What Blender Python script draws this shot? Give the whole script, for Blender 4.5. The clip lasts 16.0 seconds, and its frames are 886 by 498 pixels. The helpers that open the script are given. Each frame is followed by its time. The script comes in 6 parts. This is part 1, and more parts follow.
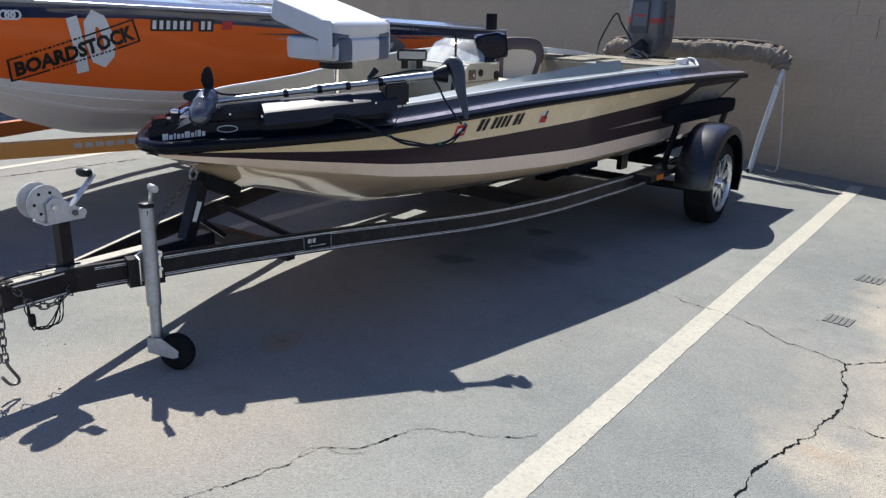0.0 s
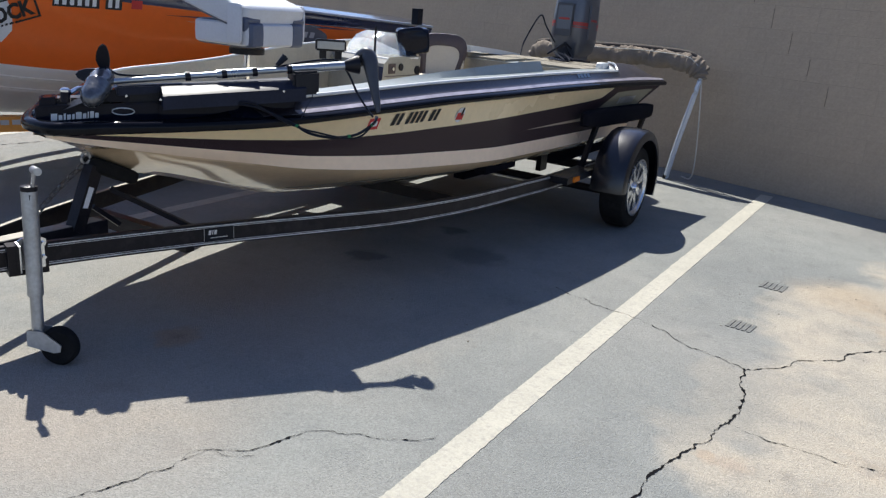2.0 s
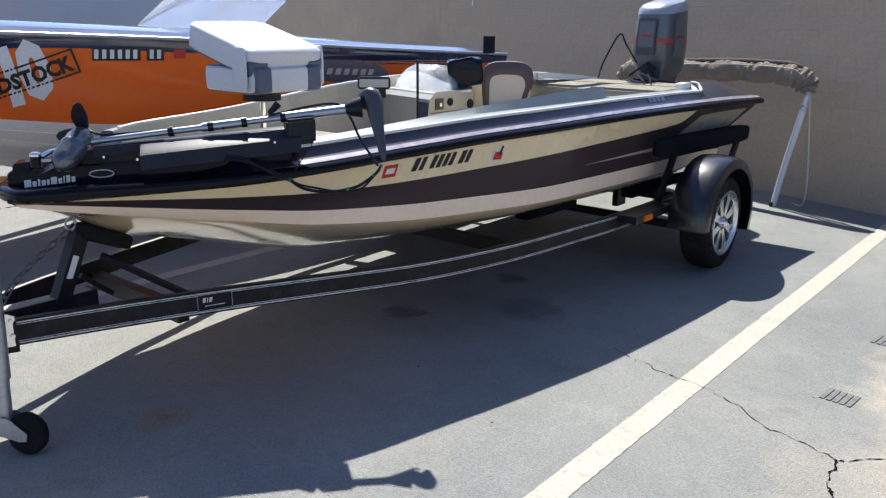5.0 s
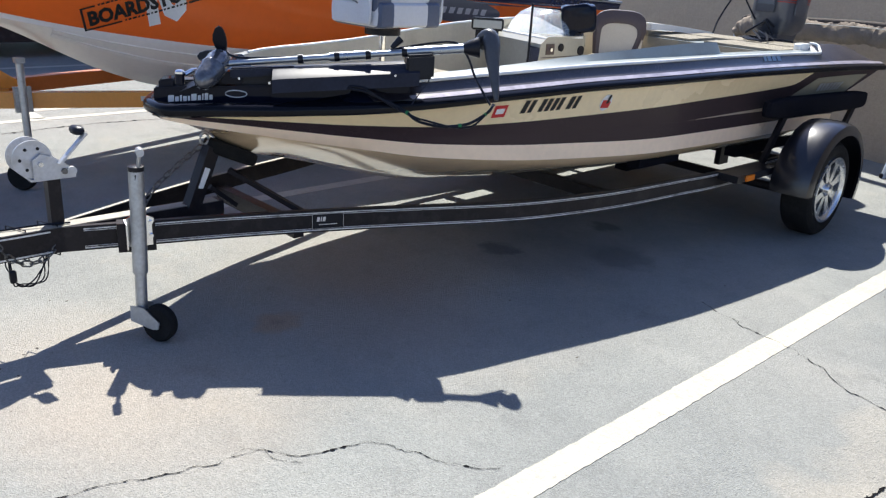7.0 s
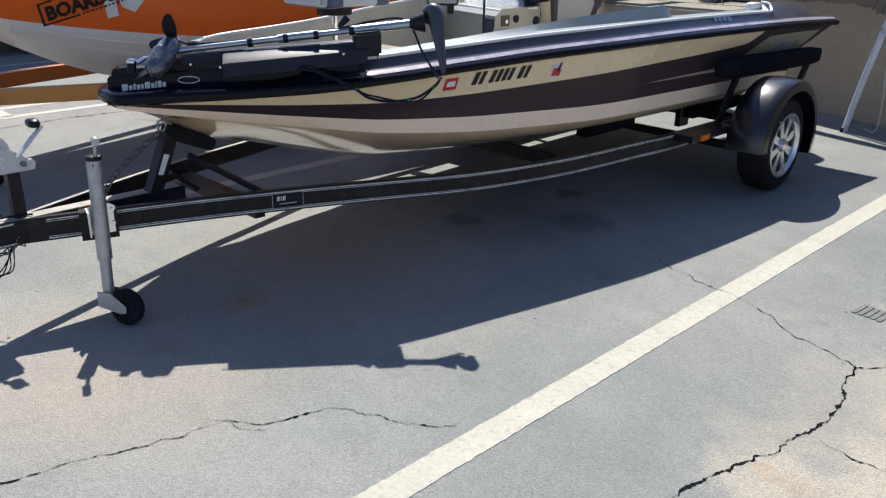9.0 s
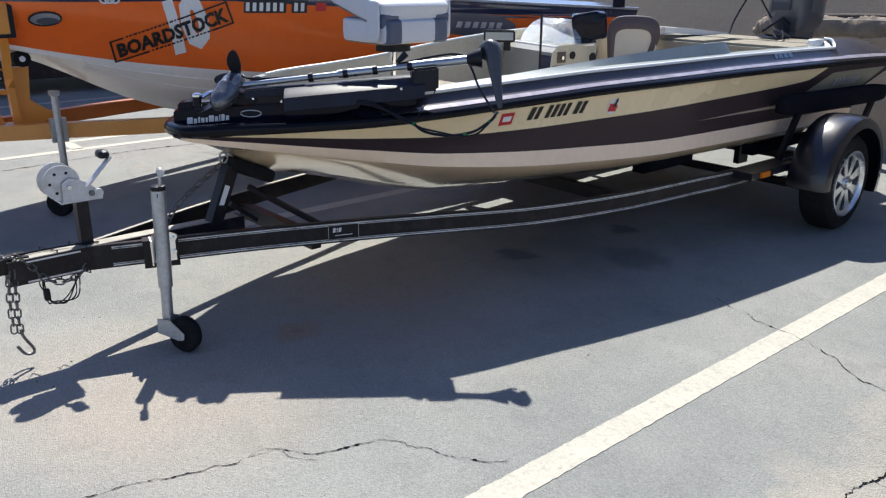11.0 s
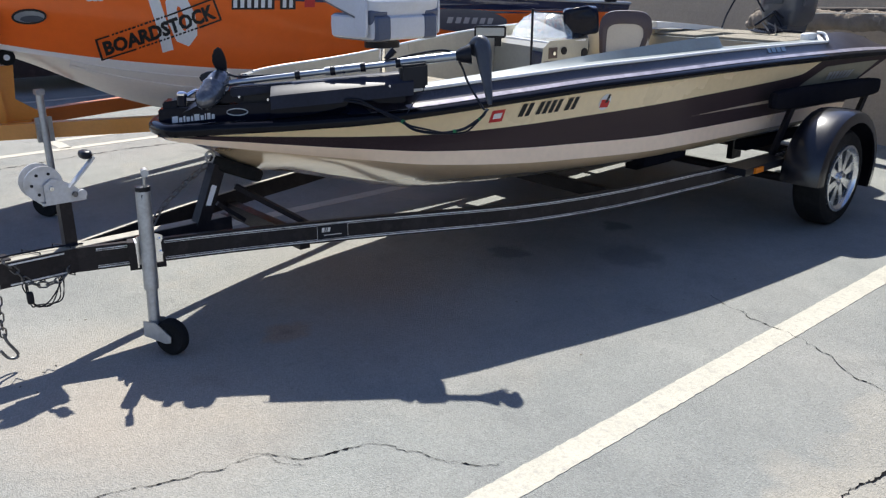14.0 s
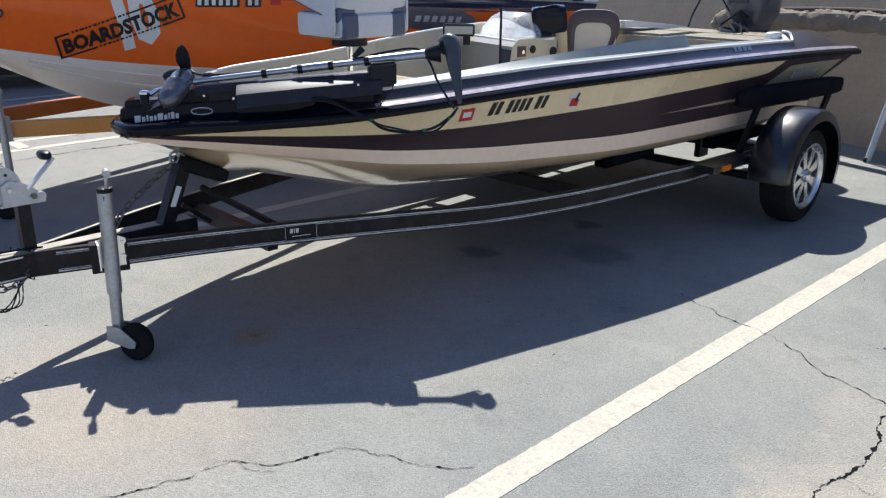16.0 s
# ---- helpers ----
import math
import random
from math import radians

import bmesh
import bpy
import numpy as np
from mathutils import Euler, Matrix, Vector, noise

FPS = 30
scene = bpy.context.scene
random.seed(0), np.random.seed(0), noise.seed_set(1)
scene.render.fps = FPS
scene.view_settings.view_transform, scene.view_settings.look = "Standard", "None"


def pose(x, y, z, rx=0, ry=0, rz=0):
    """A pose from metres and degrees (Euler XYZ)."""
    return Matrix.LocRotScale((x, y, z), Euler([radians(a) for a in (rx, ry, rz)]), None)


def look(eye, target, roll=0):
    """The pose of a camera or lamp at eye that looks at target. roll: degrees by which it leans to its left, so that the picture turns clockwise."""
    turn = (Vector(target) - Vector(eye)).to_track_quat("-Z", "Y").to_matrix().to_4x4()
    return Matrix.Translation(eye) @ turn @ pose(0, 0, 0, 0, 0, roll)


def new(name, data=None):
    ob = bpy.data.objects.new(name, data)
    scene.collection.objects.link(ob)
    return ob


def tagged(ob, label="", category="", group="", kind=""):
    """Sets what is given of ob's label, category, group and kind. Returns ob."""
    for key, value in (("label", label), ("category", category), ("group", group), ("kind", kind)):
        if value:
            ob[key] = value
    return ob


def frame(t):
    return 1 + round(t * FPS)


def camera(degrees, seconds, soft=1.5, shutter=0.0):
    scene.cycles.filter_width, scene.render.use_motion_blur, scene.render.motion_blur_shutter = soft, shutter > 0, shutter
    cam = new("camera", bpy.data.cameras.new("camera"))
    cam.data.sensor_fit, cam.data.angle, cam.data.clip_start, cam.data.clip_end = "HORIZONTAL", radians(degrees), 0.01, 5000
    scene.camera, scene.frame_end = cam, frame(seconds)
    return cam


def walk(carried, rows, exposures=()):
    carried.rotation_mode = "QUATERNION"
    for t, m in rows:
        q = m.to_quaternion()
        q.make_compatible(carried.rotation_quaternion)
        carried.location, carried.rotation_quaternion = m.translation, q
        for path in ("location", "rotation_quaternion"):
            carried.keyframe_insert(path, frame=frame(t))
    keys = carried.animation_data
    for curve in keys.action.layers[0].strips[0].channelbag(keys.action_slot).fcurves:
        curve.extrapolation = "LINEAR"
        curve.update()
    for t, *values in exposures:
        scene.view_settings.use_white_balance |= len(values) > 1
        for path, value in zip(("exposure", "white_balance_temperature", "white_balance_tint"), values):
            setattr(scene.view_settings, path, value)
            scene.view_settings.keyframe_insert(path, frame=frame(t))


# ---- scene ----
cam = camera(57.8, 16.0, soft=1.3)
PATH = [
    (0, (2.839, -1.915, 1.470), (1.737, -0.356, 0.874), 1.5),
    (0.5, (2.789, -1.918, 1.471), (1.690, -0.357, 0.872), 1.5),
    (1, (2.716, -1.949, 1.465), (1.717, -0.322, 0.872), 2.7),
    (1.5, (2.749, -1.912, 1.471), (1.872, -0.212, 0.882), 4.2),
    (2, (2.871, -1.797, 1.448), (1.918, -0.141, 0.855), 4.7),
    (2.5, (2.955, -1.700, 1.452), (1.920, -0.104, 0.834), 3.2),
    (3, (2.883, -1.561, 1.443), (1.927, 0.083, 0.822), 4.3),
    (3.2, (2.875, -1.500, 1.443), (1.905, 0.166, 0.911), 4.7),
    (5.3, (3.012, -1.075, 1.476), (1.720, 0.336, 0.892), -0.2),
    (5.5, (3.065, -1.057, 1.473), (1.728, 0.295, 0.849), -0.8),
    (6, (3.071, -1.113, 1.480), (1.664, 0.131, 0.789), -1.6),
    (6.5, (2.998, -1.285, 1.489), (1.601, -0.029, 0.804), 0.9),
    (7, (3.032, -1.288, 1.489), (1.685, 0.022, 0.802), 3.6),
    (7.5, (3.155, -1.163, 1.456), (1.730, 0.029, 0.717), 2.3),
    (8, (3.156, -1.197, 1.467), (1.684, -0.064, 0.724), 0.3),
    (8.5, (3.178, -1.237, 1.467), (1.829, 0.039, 0.726), 0.3),
    (9, (3.203, -1.260, 1.493), (1.887, 0.056, 0.759), 0.8),
    (9.2, (3.218, -1.261, 1.494), (1.884, 0.057, 0.798), 0.7),
    (11.5, (3.199, -1.268, 1.482), (1.765, -0.037, 0.827), 0.7),
    (12, (3.196, -1.263, 1.480), (1.765, -0.029, 0.825), 1.2),
    (12.5, (3.187, -1.264, 1.482), (1.760, -0.027, 0.826), 1.6),
    (13, (3.201, -1.241, 1.476), (1.772, -0.004, 0.820), 0.9),
    (13.5, (3.190, -1.232, 1.478), (1.763, 0.004, 0.819), 0.5),
    (14, (3.177, -1.222, 1.484), (1.762, 0.026, 0.822), 0.1),
    (14.5, (3.163, -1.210, 1.483), (1.778, 0.071, 0.818), 0.2),
    (15, (3.158, -1.205, 1.481), (1.779, 0.082, 0.816), 0.2),
    (15.5, (3.153, -1.205, 1.482), (1.786, 0.095, 0.818), 0.4),
    (16, (3.147, -1.204, 1.476), (1.785, 0.100, 0.813), 0.4),
]
walk(cam, [(t, look(eye, target, roll)) for t, eye, target, roll in PATH], [(0.0, 0.68), (3.0, 0.64), (5.5, 0.96), (6.0, 0.76), (6.5, 1.17), (7.0, 1.1), (7.5, 0.9), (8.0, 0.72), (9.0, 0.72), (11.5, 0.91), (12.0, 0.96), (12.5, 0.88), (16.0, 0.84)])

# ---- world and sun ----
SUN = Vector((-0.628, 0.448, 1.0)).normalized()
world = bpy.data.worlds.new("sky")
scene.world = world
world.use_nodes = True
_n = world.node_tree.nodes
_sky = _n.new("ShaderNodeTexSky")
_sky.sky_type = "NISHITA"
_sky.sun_disc = False
_sky.sun_elevation = math.asin(SUN.z)
_sky.sun_rotation = math.atan2(SUN.x, SUN.y)
_sky.dust_density = 0.5
_sky.ozone_density = 1.8
_n["Background"].inputs["Strength"].default_value = 0.082
_clear = _n.new("ShaderNodeMix")
_clear.data_type = "RGBA"
_clear.blend_type = "MULTIPLY"
_clear.inputs["Factor"].default_value = 1.0
_clear.inputs["B"].default_value = (0.96, 0.955, 1.13, 1)  # deep clear desert sky
world.node_tree.links.new(_sky.outputs[0], _clear.inputs["A"])
world.node_tree.links.new(_clear.outputs["Result"], _n["Background"].inputs["Color"])
sun = new("sun", bpy.data.lights.new("sun", "SUN"))
sun.data.energy = 5.0
sun.data.angle = radians(0.6)
sun.data.color = (1.0, 0.97, 0.9)
sun.matrix_basis = look(SUN * 30, (0, 0, 0))


# ---- materials ----
def mat(name, rgb, rough=0.5, metal=0.0, vary=0.12, scale=6.0, fine=60.0, bump=0.0, bump_scale=120.0, coat=0.0, rough_vary=0.1, dirt=None, dirt_amount=0.0, dirt_scale=3.0, random_tint=0.0, spec=0.5):
    """A surface with variation at two scales, optional dirt patches and bump."""
    m = bpy.data.materials.new(name)
    m.use_nodes = True
    nt = m.node_tree
    n, l = nt.nodes, nt.links
    b = n["Principled BSDF"]
    b.inputs["Metallic"].default_value = metal
    b.inputs["Coat Weight"].default_value = coat
    b.inputs["Coat Roughness"].default_value = 0.06
    b.inputs["Specular IOR Level"].default_value = spec
    tc = n.new("ShaderNodeTexCoord")
    big = n.new("ShaderNodeTexNoise")
    big.inputs["Scale"].default_value = scale
    big.inputs["Detail"].default_value = 5
    l.new(tc.outputs["Object"], big.inputs["Vector"])
    small = n.new("ShaderNodeTexNoise")
    small.inputs["Scale"].default_value = fine
    small.inputs["Detail"].default_value = 3
    l.new(tc.outputs["Object"], small.inputs["Vector"])
    add = n.new("ShaderNodeMath")
    add.operation = "ADD"
    l.new(big.outputs["Fac"], add.inputs[0])
    l.new(small.outputs["Fac"], add.inputs[1])
    rng = n.new("ShaderNodeMapRange")
    rng.inputs["From Min"].default_value = 0.7
    rng.inputs["From Max"].default_value = 1.3
    rng.inputs["To Min"].default_value = 1 - vary
    rng.inputs["To Max"].default_value = 1 + vary
    l.new(add.outputs[0], rng.inputs["Value"])
    fac = rng.outputs[0]
    if random_tint:
        oi = n.new("ShaderNodeObjectInfo")
        r2 = n.new("ShaderNodeMapRange")
        r2.inputs["To Min"].default_value = 1 - random_tint
        r2.inputs["To Max"].default_value = 1 + random_tint
        l.new(oi.outputs["Random"], r2.inputs["Value"])
        mu = n.new("ShaderNodeMath")
        mu.operation = "MULTIPLY"
        l.new(fac, mu.inputs[0])
        l.new(r2.outputs[0], mu.inputs[1])
        fac = mu.outputs[0]
    col = n.new("ShaderNodeVectorMath")
    col.operation = "SCALE"
    col.inputs[0].default_value = rgb
    l.new(fac, col.inputs["Scale"])
    out = col.outputs[0]
    if dirt:
        dn = n.new("ShaderNodeTexNoise")
        dn.inputs["Scale"].default_value = dirt_scale
        dn.inputs["Detail"].default_value = 8
        dn.inputs["Roughness"].default_value = 0.65
        l.new(tc.outputs["Object"], dn.inputs["Vector"])
        dr = n.new("ShaderNodeMapRange")
        dr.inputs["From Min"].default_value = 0.5
        dr.inputs["From Max"].default_value = 0.72
        dr.inputs["To Max"].default_value = dirt_amount
        l.new(dn.outputs["Fac"], dr.inputs["Value"])
        mx = n.new("ShaderNodeMix")
        mx.data_type = "RGBA"
        l.new(dr.outputs[0], mx.inputs["Factor"])
        l.new(out, mx.inputs["A"])
        mx.inputs["B"].default_value = (*dirt, 1)
        out = mx.outputs["Result"]
    l.new(out, b.inputs["Base Color"])
    rr = n.new("ShaderNodeMapRange")
    rr.inputs["To Min"].default_value = max(0.02, rough - rough_vary)
    rr.inputs["To Max"].default_value = min(1.0, rough + rough_vary)
    l.new(big.outputs["Fac"], rr.inputs["Value"])
    l.new(rr.outputs[0], b.inputs["Roughness"])
    if bump:
        bt = n.new("ShaderNodeTexNoise")
        bt.inputs["Scale"].default_value = bump_scale
        bt.inputs["Detail"].default_value = 4
        l.new(tc.outputs["Object"], bt.inputs["Vector"])
        bp = n.new("ShaderNodeBump")
        bp.inputs["Strength"].default_value = bump
        bp.inputs["Distance"].default_value = 0.01
        l.new(bt.outputs["Fac"], bp.inputs["Height"])
        l.new(bp.outputs[0], b.inputs["Normal"])
    return m


def flake_mat(name, rgb, flake_rgb, rough=0.25, coat=0.8, sparse=0.75):
    """Metal-flake gelcoat: tiny bright specks under a clear coat."""
    m = mat(name, rgb, rough, 0.2, 0.1, 5, 90, coat=coat)
    nt = m.node_tree
    n, l = nt.nodes, nt.links
    b = n["Principled BSDF"]
    old = b.inputs["Base Color"].links[0].from_socket
    tc = n.new("ShaderNodeTexCoord")
    v = n.new("ShaderNodeTexVoronoi")
    v.inputs["Scale"].default_value = 1100
    l.new(tc.outputs["Object"], v.inputs["Vector"])
    w = n.new("ShaderNodeSeparateColor")
    l.new(v.outputs["Color"], w.inputs[0])
    r = n.new("ShaderNodeMapRange")
    r.inputs["From Min"].default_value = sparse
    r.inputs["From Max"].default_value = 1.0
    l.new(w.outputs[0], r.inputs["Value"])
    mx = n.new("ShaderNodeMix")
    mx.data_type = "RGBA"
    l.new(r.outputs[0], mx.inputs["Factor"])
    l.new(old, mx.inputs["A"])
    mx.inputs["B"].default_value = (*flake_rgb, 1)
    l.new(mx.outputs["Result"], b.inputs["Base Color"])
    return m


def glass_mat(name, rgb=(0.95, 0.97, 0.97), rough=0.03, haze=1.0):
    """Clear or, with haze under 1, sun-crazed plastic that scatters some light."""
    m = bpy.data.materials.new(name)
    m.use_nodes = True
    b = m.node_tree.nodes["Principled BSDF"]
    b.inputs["Base Color"].default_value = (*rgb, 1)
    b.inputs["Roughness"].default_value = rough
    b.inputs["Transmission Weight"].default_value = haze
    b.inputs["IOR"].default_value = 1.45
    return m


def asphalt_mat():
    """Aged grey asphalt: aggregate grain, soft blotches, dark oil spots, a sandy washed area with rust stains."""
    m = bpy.data.materials.new("aged_asphalt")
    m.use_nodes = True
    nt = m.node_tree
    n, l = nt.nodes, nt.links
    b = n["Principled BSDF"]
    b.inputs["Roughness"].default_value = 0.9
    b.inputs["Specular IOR Level"].default_value = 0.3
    tc = n.new("ShaderNodeTexCoord")

    def noise_tex(scale, detail=4, rough=0.5):
        t = n.new("ShaderNodeTexNoise")
        t.inputs["Scale"].default_value = scale
        t.inputs["Detail"].default_value = detail
        t.inputs["Roughness"].default_value = rough
        l.new(tc.outputs["Object"], t.inputs["Vector"])
        return t.outputs["Fac"]

    def ramp(fac, a, c, lo=0.0, hi=1.0):
        r = n.new("ShaderNodeMapRange")
        r.inputs["From Min"].default_value = a
        r.inputs["From Max"].default_value = c
        r.inputs["To Min"].default_value = lo
        r.inputs["To Max"].default_value = hi
        l.new(fac, r.inputs["Value"])
        return r.outputs[0]

    def math_op(op, a, c):
        q = n.new("ShaderNodeMath")
        q.operation = op
        for i, s in enumerate((a, c)):
            if isinstance(s, float):
                q.inputs[i].default_value = s
            else:
                l.new(s, q.inputs[i])
        return q.outputs[0]

    def mix(fac, a, c):
        x = n.new("ShaderNodeMix")
        x.data_type = "RGBA"
        l.new(fac, x.inputs["Factor"])
        for key, s in (("A", a), ("B", c)):
            if isinstance(s, tuple):
                x.inputs[key].default_value = (*s, 1)
            else:
                l.new(s, x.inputs[key])
        return x.outputs["Result"]

    c = mix(ramp(noise_tex(1.1, 6, 0.6), 0.35, 0.65), (0.186, 0.194, 0.187), (0.24, 0.247, 0.232))
    c = mix(ramp(noise_tex(0.45, 3), 0.45, 0.65, 0.0, 0.5), c, (0.29, 0.28, 0.255))
    sep = n.new("ShaderNodeSeparateXYZ")
    l.new(tc.outputs["Object"], sep.inputs[0])
    wob = math_op("MULTIPLY", noise_tex(1.3, 5, 0.6), 1.1)
    edge = math_op("ADD", sep.outputs["X"], wob)
    far_ = n.new("ShaderNodeVectorMath")
    far_.operation = "DISTANCE"
    far_.inputs[1].default_value = (4.15, 1.95, 0)
    l.new(tc.outputs["Object"], far_.inputs[0])
    reach = ramp(math_op("ADD", far_.outputs["Value"], math_op("MULTIPLY", noise_tex(0.8, 4, 0.6), 3.2)), 4.6, 3.4)
    edge = math_op("MULTIPLY", edge, reach)
    sand = math_op("MULTIPLY", ramp(edge, 2.35, 3.2), ramp(noise_tex(2.2, 5), 0.3, 0.6, 0.5, 0.95))
    c = mix(sand, c, (0.385, 0.345, 0.28))
    rust = math_op("MULTIPLY", ramp(edge, 3.2, 3.5), ramp(noise_tex(1.9, 7, 0.7), 0.55, 0.72, 0.0, 0.55))
    c = mix(rust, c, (0.36, 0.26, 0.17))
    pink = math_op("MULTIPLY", ramp(noise_tex(1.7, 6, 0.65), 0.56, 0.75, 0.0, 0.55), ramp(sep.outputs["X"], 0.2, 1.6, 1.0, 0.25))
    c = mix(pink, c, (0.31, 0.275, 0.22))
    near_ = n.new("ShaderNodeVectorMath")
    near_.operation = "DISTANCE"
    near_.inputs[1].default_value = (0.35, 0.95, 0)
    l.new(tc.outputs["Object"], near_.inputs[0])
    dust = ramp(math_op("ADD", near_.outputs["Value"], math_op("MULTIPLY", noise_tex(1.6, 6, 0.65), 1.1)), 1.75, 0.75, 0.0, 0.75)
    c = mix(dust, c, (0.325, 0.3, 0.262))
    c = mix(ramp(noise_tex(5.5, 7, 0.7), 0.5, 0.72, 0.0, 0.4), c, (0.15, 0.152, 0.15))
    c = mix(ramp(noise_tex(60, 3, 0.6), 0.66, 0.74, 0.0, 0.5), c, (0.36, 0.35, 0.32))
    c = mix(ramp(noise_tex(38, 3, 0.6), 0.67, 0.75, 0.0, 0.6), c, (0.09, 0.088, 0.085))
    oil = ramp(noise_tex(2.6, 3), 0.66, 0.74, 0.0, 0.35)
    c = mix(oil, c, (0.1, 0.1, 0.1))
    def spot(x, y, r, soft, amount, colour, c):
        d = n.new("ShaderNodeVectorMath")
        d.operation = "DISTANCE"
        d.inputs[1].default_value = (x, y, 0)
        l.new(tc.outputs["Object"], d.inputs[0])
        e = math_op("ADD", d.outputs["Value"], math_op("MULTIPLY", noise_tex(7, 5, 0.6), 0.22))
        return mix(ramp(e, r + 0.11 + soft, r + 0.11, 0.0, amount), c, colour)

    for x, y, r, soft, amount, colour in ((0.287, 1.811, 0.07, 0.05, 0.6, (0.06, 0.06, 0.065)), (0.75, 2.268, 0.12, 0.09, 0.45, (0.07, 0.07, 0.075)), (0.38, 2.653, 0.06, 0.05, 0.55, (0.06, 0.06, 0.065)), (0.5, 2.0, 0.25, 0.3, 0.25, (0.1, 0.1, 0.11)), (0.38, 0.35, 0.06, 0.06, 0.6, (0.3, 0.19, 0.11)), (0.385, 0.36, 0.0, 0.04, 0.6, (0.16, 0.11, 0.08)), (0.55, 0.75, 0.22, 0.4, 0.4, (0.25, 0.2, 0.165)), (0.15, 1.0, 0.2, 0.3, 0.3, (0.25, 0.2, 0.165)), (0.75, -0.25, 0.3, 0.3, 0.3, (0.36, 0.3, 0.24)), (0.3, -0.5, 0.3, 0.4, 0.3, (0.36, 0.3, 0.24)), (2.55, 0.85, 0.03, 0.06, 0.25, (0.36, 0.25, 0.17)), (2.72, 3.15, 0.08, 0.3, 0.45, (0.34, 0.26, 0.17)), (2.35, 2.79, 0.02, 0.03, 0.4, (0.15, 0.155, 0.14)), (2.2, 1.35, 0.25, 0.35, 0.35, (0.17, 0.178, 0.172)), (2.475, 0.867, 0.02, 0.03, 0.5, (0.36, 0.28, 0.2)), (1.75, 5.4, 0.15, 0.2, 0.2, (0.13, 0.13, 0.13)), (2.9, 5.0, 0.2, 0.1, 0.3, (0.15, 0.15, 0.145))):
        c = spot(x, y, r, soft, amount, colour, c)
    vor = n.new("ShaderNodeTexVoronoi")
    vor.inputs["Scale"].default_value = 210
    l.new(tc.outputs["Object"], vor.inputs["Vector"])
    vs = n.new("ShaderNodeSeparateColor")
    l.new(vor.outputs["Color"], vs.inputs[0])
    grain = math_op("MULTIPLY", ramp(vs.outputs[0], 0.0, 1.0, 0.84, 1.16), ramp(noise_tex(520, 2), 0.3, 0.7, 0.84, 1.16))
    sc = n.new("ShaderNodeVectorMath")
    sc.operation = "SCALE"
    l.new(c, sc.inputs[0])
    l.new(grain, sc.inputs["Scale"])
    l.new(sc.outputs[0], b.inputs["Base Color"])
    pit = n.new("ShaderNodeTexVoronoi")
    pit.inputs["Scale"].default_value = 70
    l.new(tc.outputs["Object"], pit.inputs["Vector"])
    ps = n.new("ShaderNodeSeparateColor")
    l.new(pit.outputs["Color"], ps.inputs[0])
    hole = math_op("MULTIPLY", ramp(math_op("ADD", pit.outputs["Distance"], math_op("MULTIPLY", noise_tex(160, 3), 0.4)), 0.42, 0.3), ramp(ps.outputs[0], 0.72, 0.78))
    h = math_op("SUBTRACT", math_op("ADD", ramp(vor.outputs["Distance"], 0.0, 0.8), noise_tex(45, 5)), math_op("MULTIPLY", hole, 1.6))
    bp = n.new("ShaderNodeBump")
    bp.inputs["Strength"].default_value = 0.7
    bp.inputs["Distance"].default_value = 0.004
    l.new(h, bp.inputs["Height"])
    l.new(bp.outputs[0], b.inputs["Normal"])
    return m


ASPHALT = asphalt_mat()
LINE_PAINT = mat("line_paint", (0.39, 0.372, 0.312), 0.75, 0, 0.12, 8, 90, 0.4, 200, dirt=(0.24, 0.235, 0.22), dirt_amount=0.75, dirt_scale=38)
CRACK = mat("crack_shadow", (0.008, 0.008, 0.009), 0.98, spec=0.05)
BLOCK = mat("wall_block", (0.445, 0.357, 0.262), 0.9, 0, 0.1, 2.0, 40, 0.5, 90, random_tint=0.02, dirt=(0.36, 0.295, 0.223), dirt_amount=0.7, dirt_scale=0.9)
MORTAR = mat("mortar", (0.425, 0.346, 0.262), 0.95, 0, 0.1, 3, 60, 0.5, 150)
CREAM = mat("cream_gelcoat", (0.86, 0.68, 0.41), 0.28, 0, 0.05, 2, 30, coat=0.35, dirt=(0.74, 0.57, 0.36), dirt_amount=0.35, dirt_scale=4)
WHITE_HULL = mat("pale_gelcoat", (0.95, 0.735, 0.54), 0.3, 0, 0.05, 2, 30, coat=0.25, dirt=(0.84, 0.67, 0.49), dirt_amount=0.35, dirt_scale=4)
TAN_HULL = mat("tan_bottom_gelcoat", (0.9, 0.67, 0.42), 0.16, 0, 0.06, 2.5, 30, rough_vary=0.05, coat=1.0, dirt=(0.68, 0.53, 0.37), dirt_amount=0.5, dirt_scale=2.2)
BROWN = flake_mat("brown_flake_gelcoat", (0.04, 0.026, 0.03), (0.1, 0.068, 0.072), 0.45, 0.08)
PURPLE = flake_mat("plum_flake_gelcoat", (0.014, 0.0105, 0.014), (0.17, 0.14, 0.15), 0.36, 0.55, 0.82)
PURPLE.node_tree.nodes["Principled BSDF"].inputs["Metallic"].default_value = 0.12
PURPLE.node_tree.nodes["Principled BSDF"].inputs["Coat Roughness"].default_value = 0.19
# glint on the rolled gunwale edge, painted as a broken pale band
EDGE_GLINT = mat("gunwale_edge_glint", (0.42, 0.385, 0.43), 0.32, 0.25, 0.25, 9, 60, coat=0.4, dirt=(0.12, 0.1, 0.13), dirt_amount=0.7, dirt_scale=11)
OLIVE = mat("grey_panel", (0.27, 0.25, 0.18), 0.35, 0.0, 0.1, 4, 60, coat=0.4)
DECK_GREY = mat("pale_grey_deck", (0.25, 0.28, 0.272), 0.42, 0, 0.06, 5, 60, 0.1, 300, dirt=(0.19, 0.19, 0.17), dirt_amount=0.5, dirt_scale=5, spec=0.4, coat=0.3)
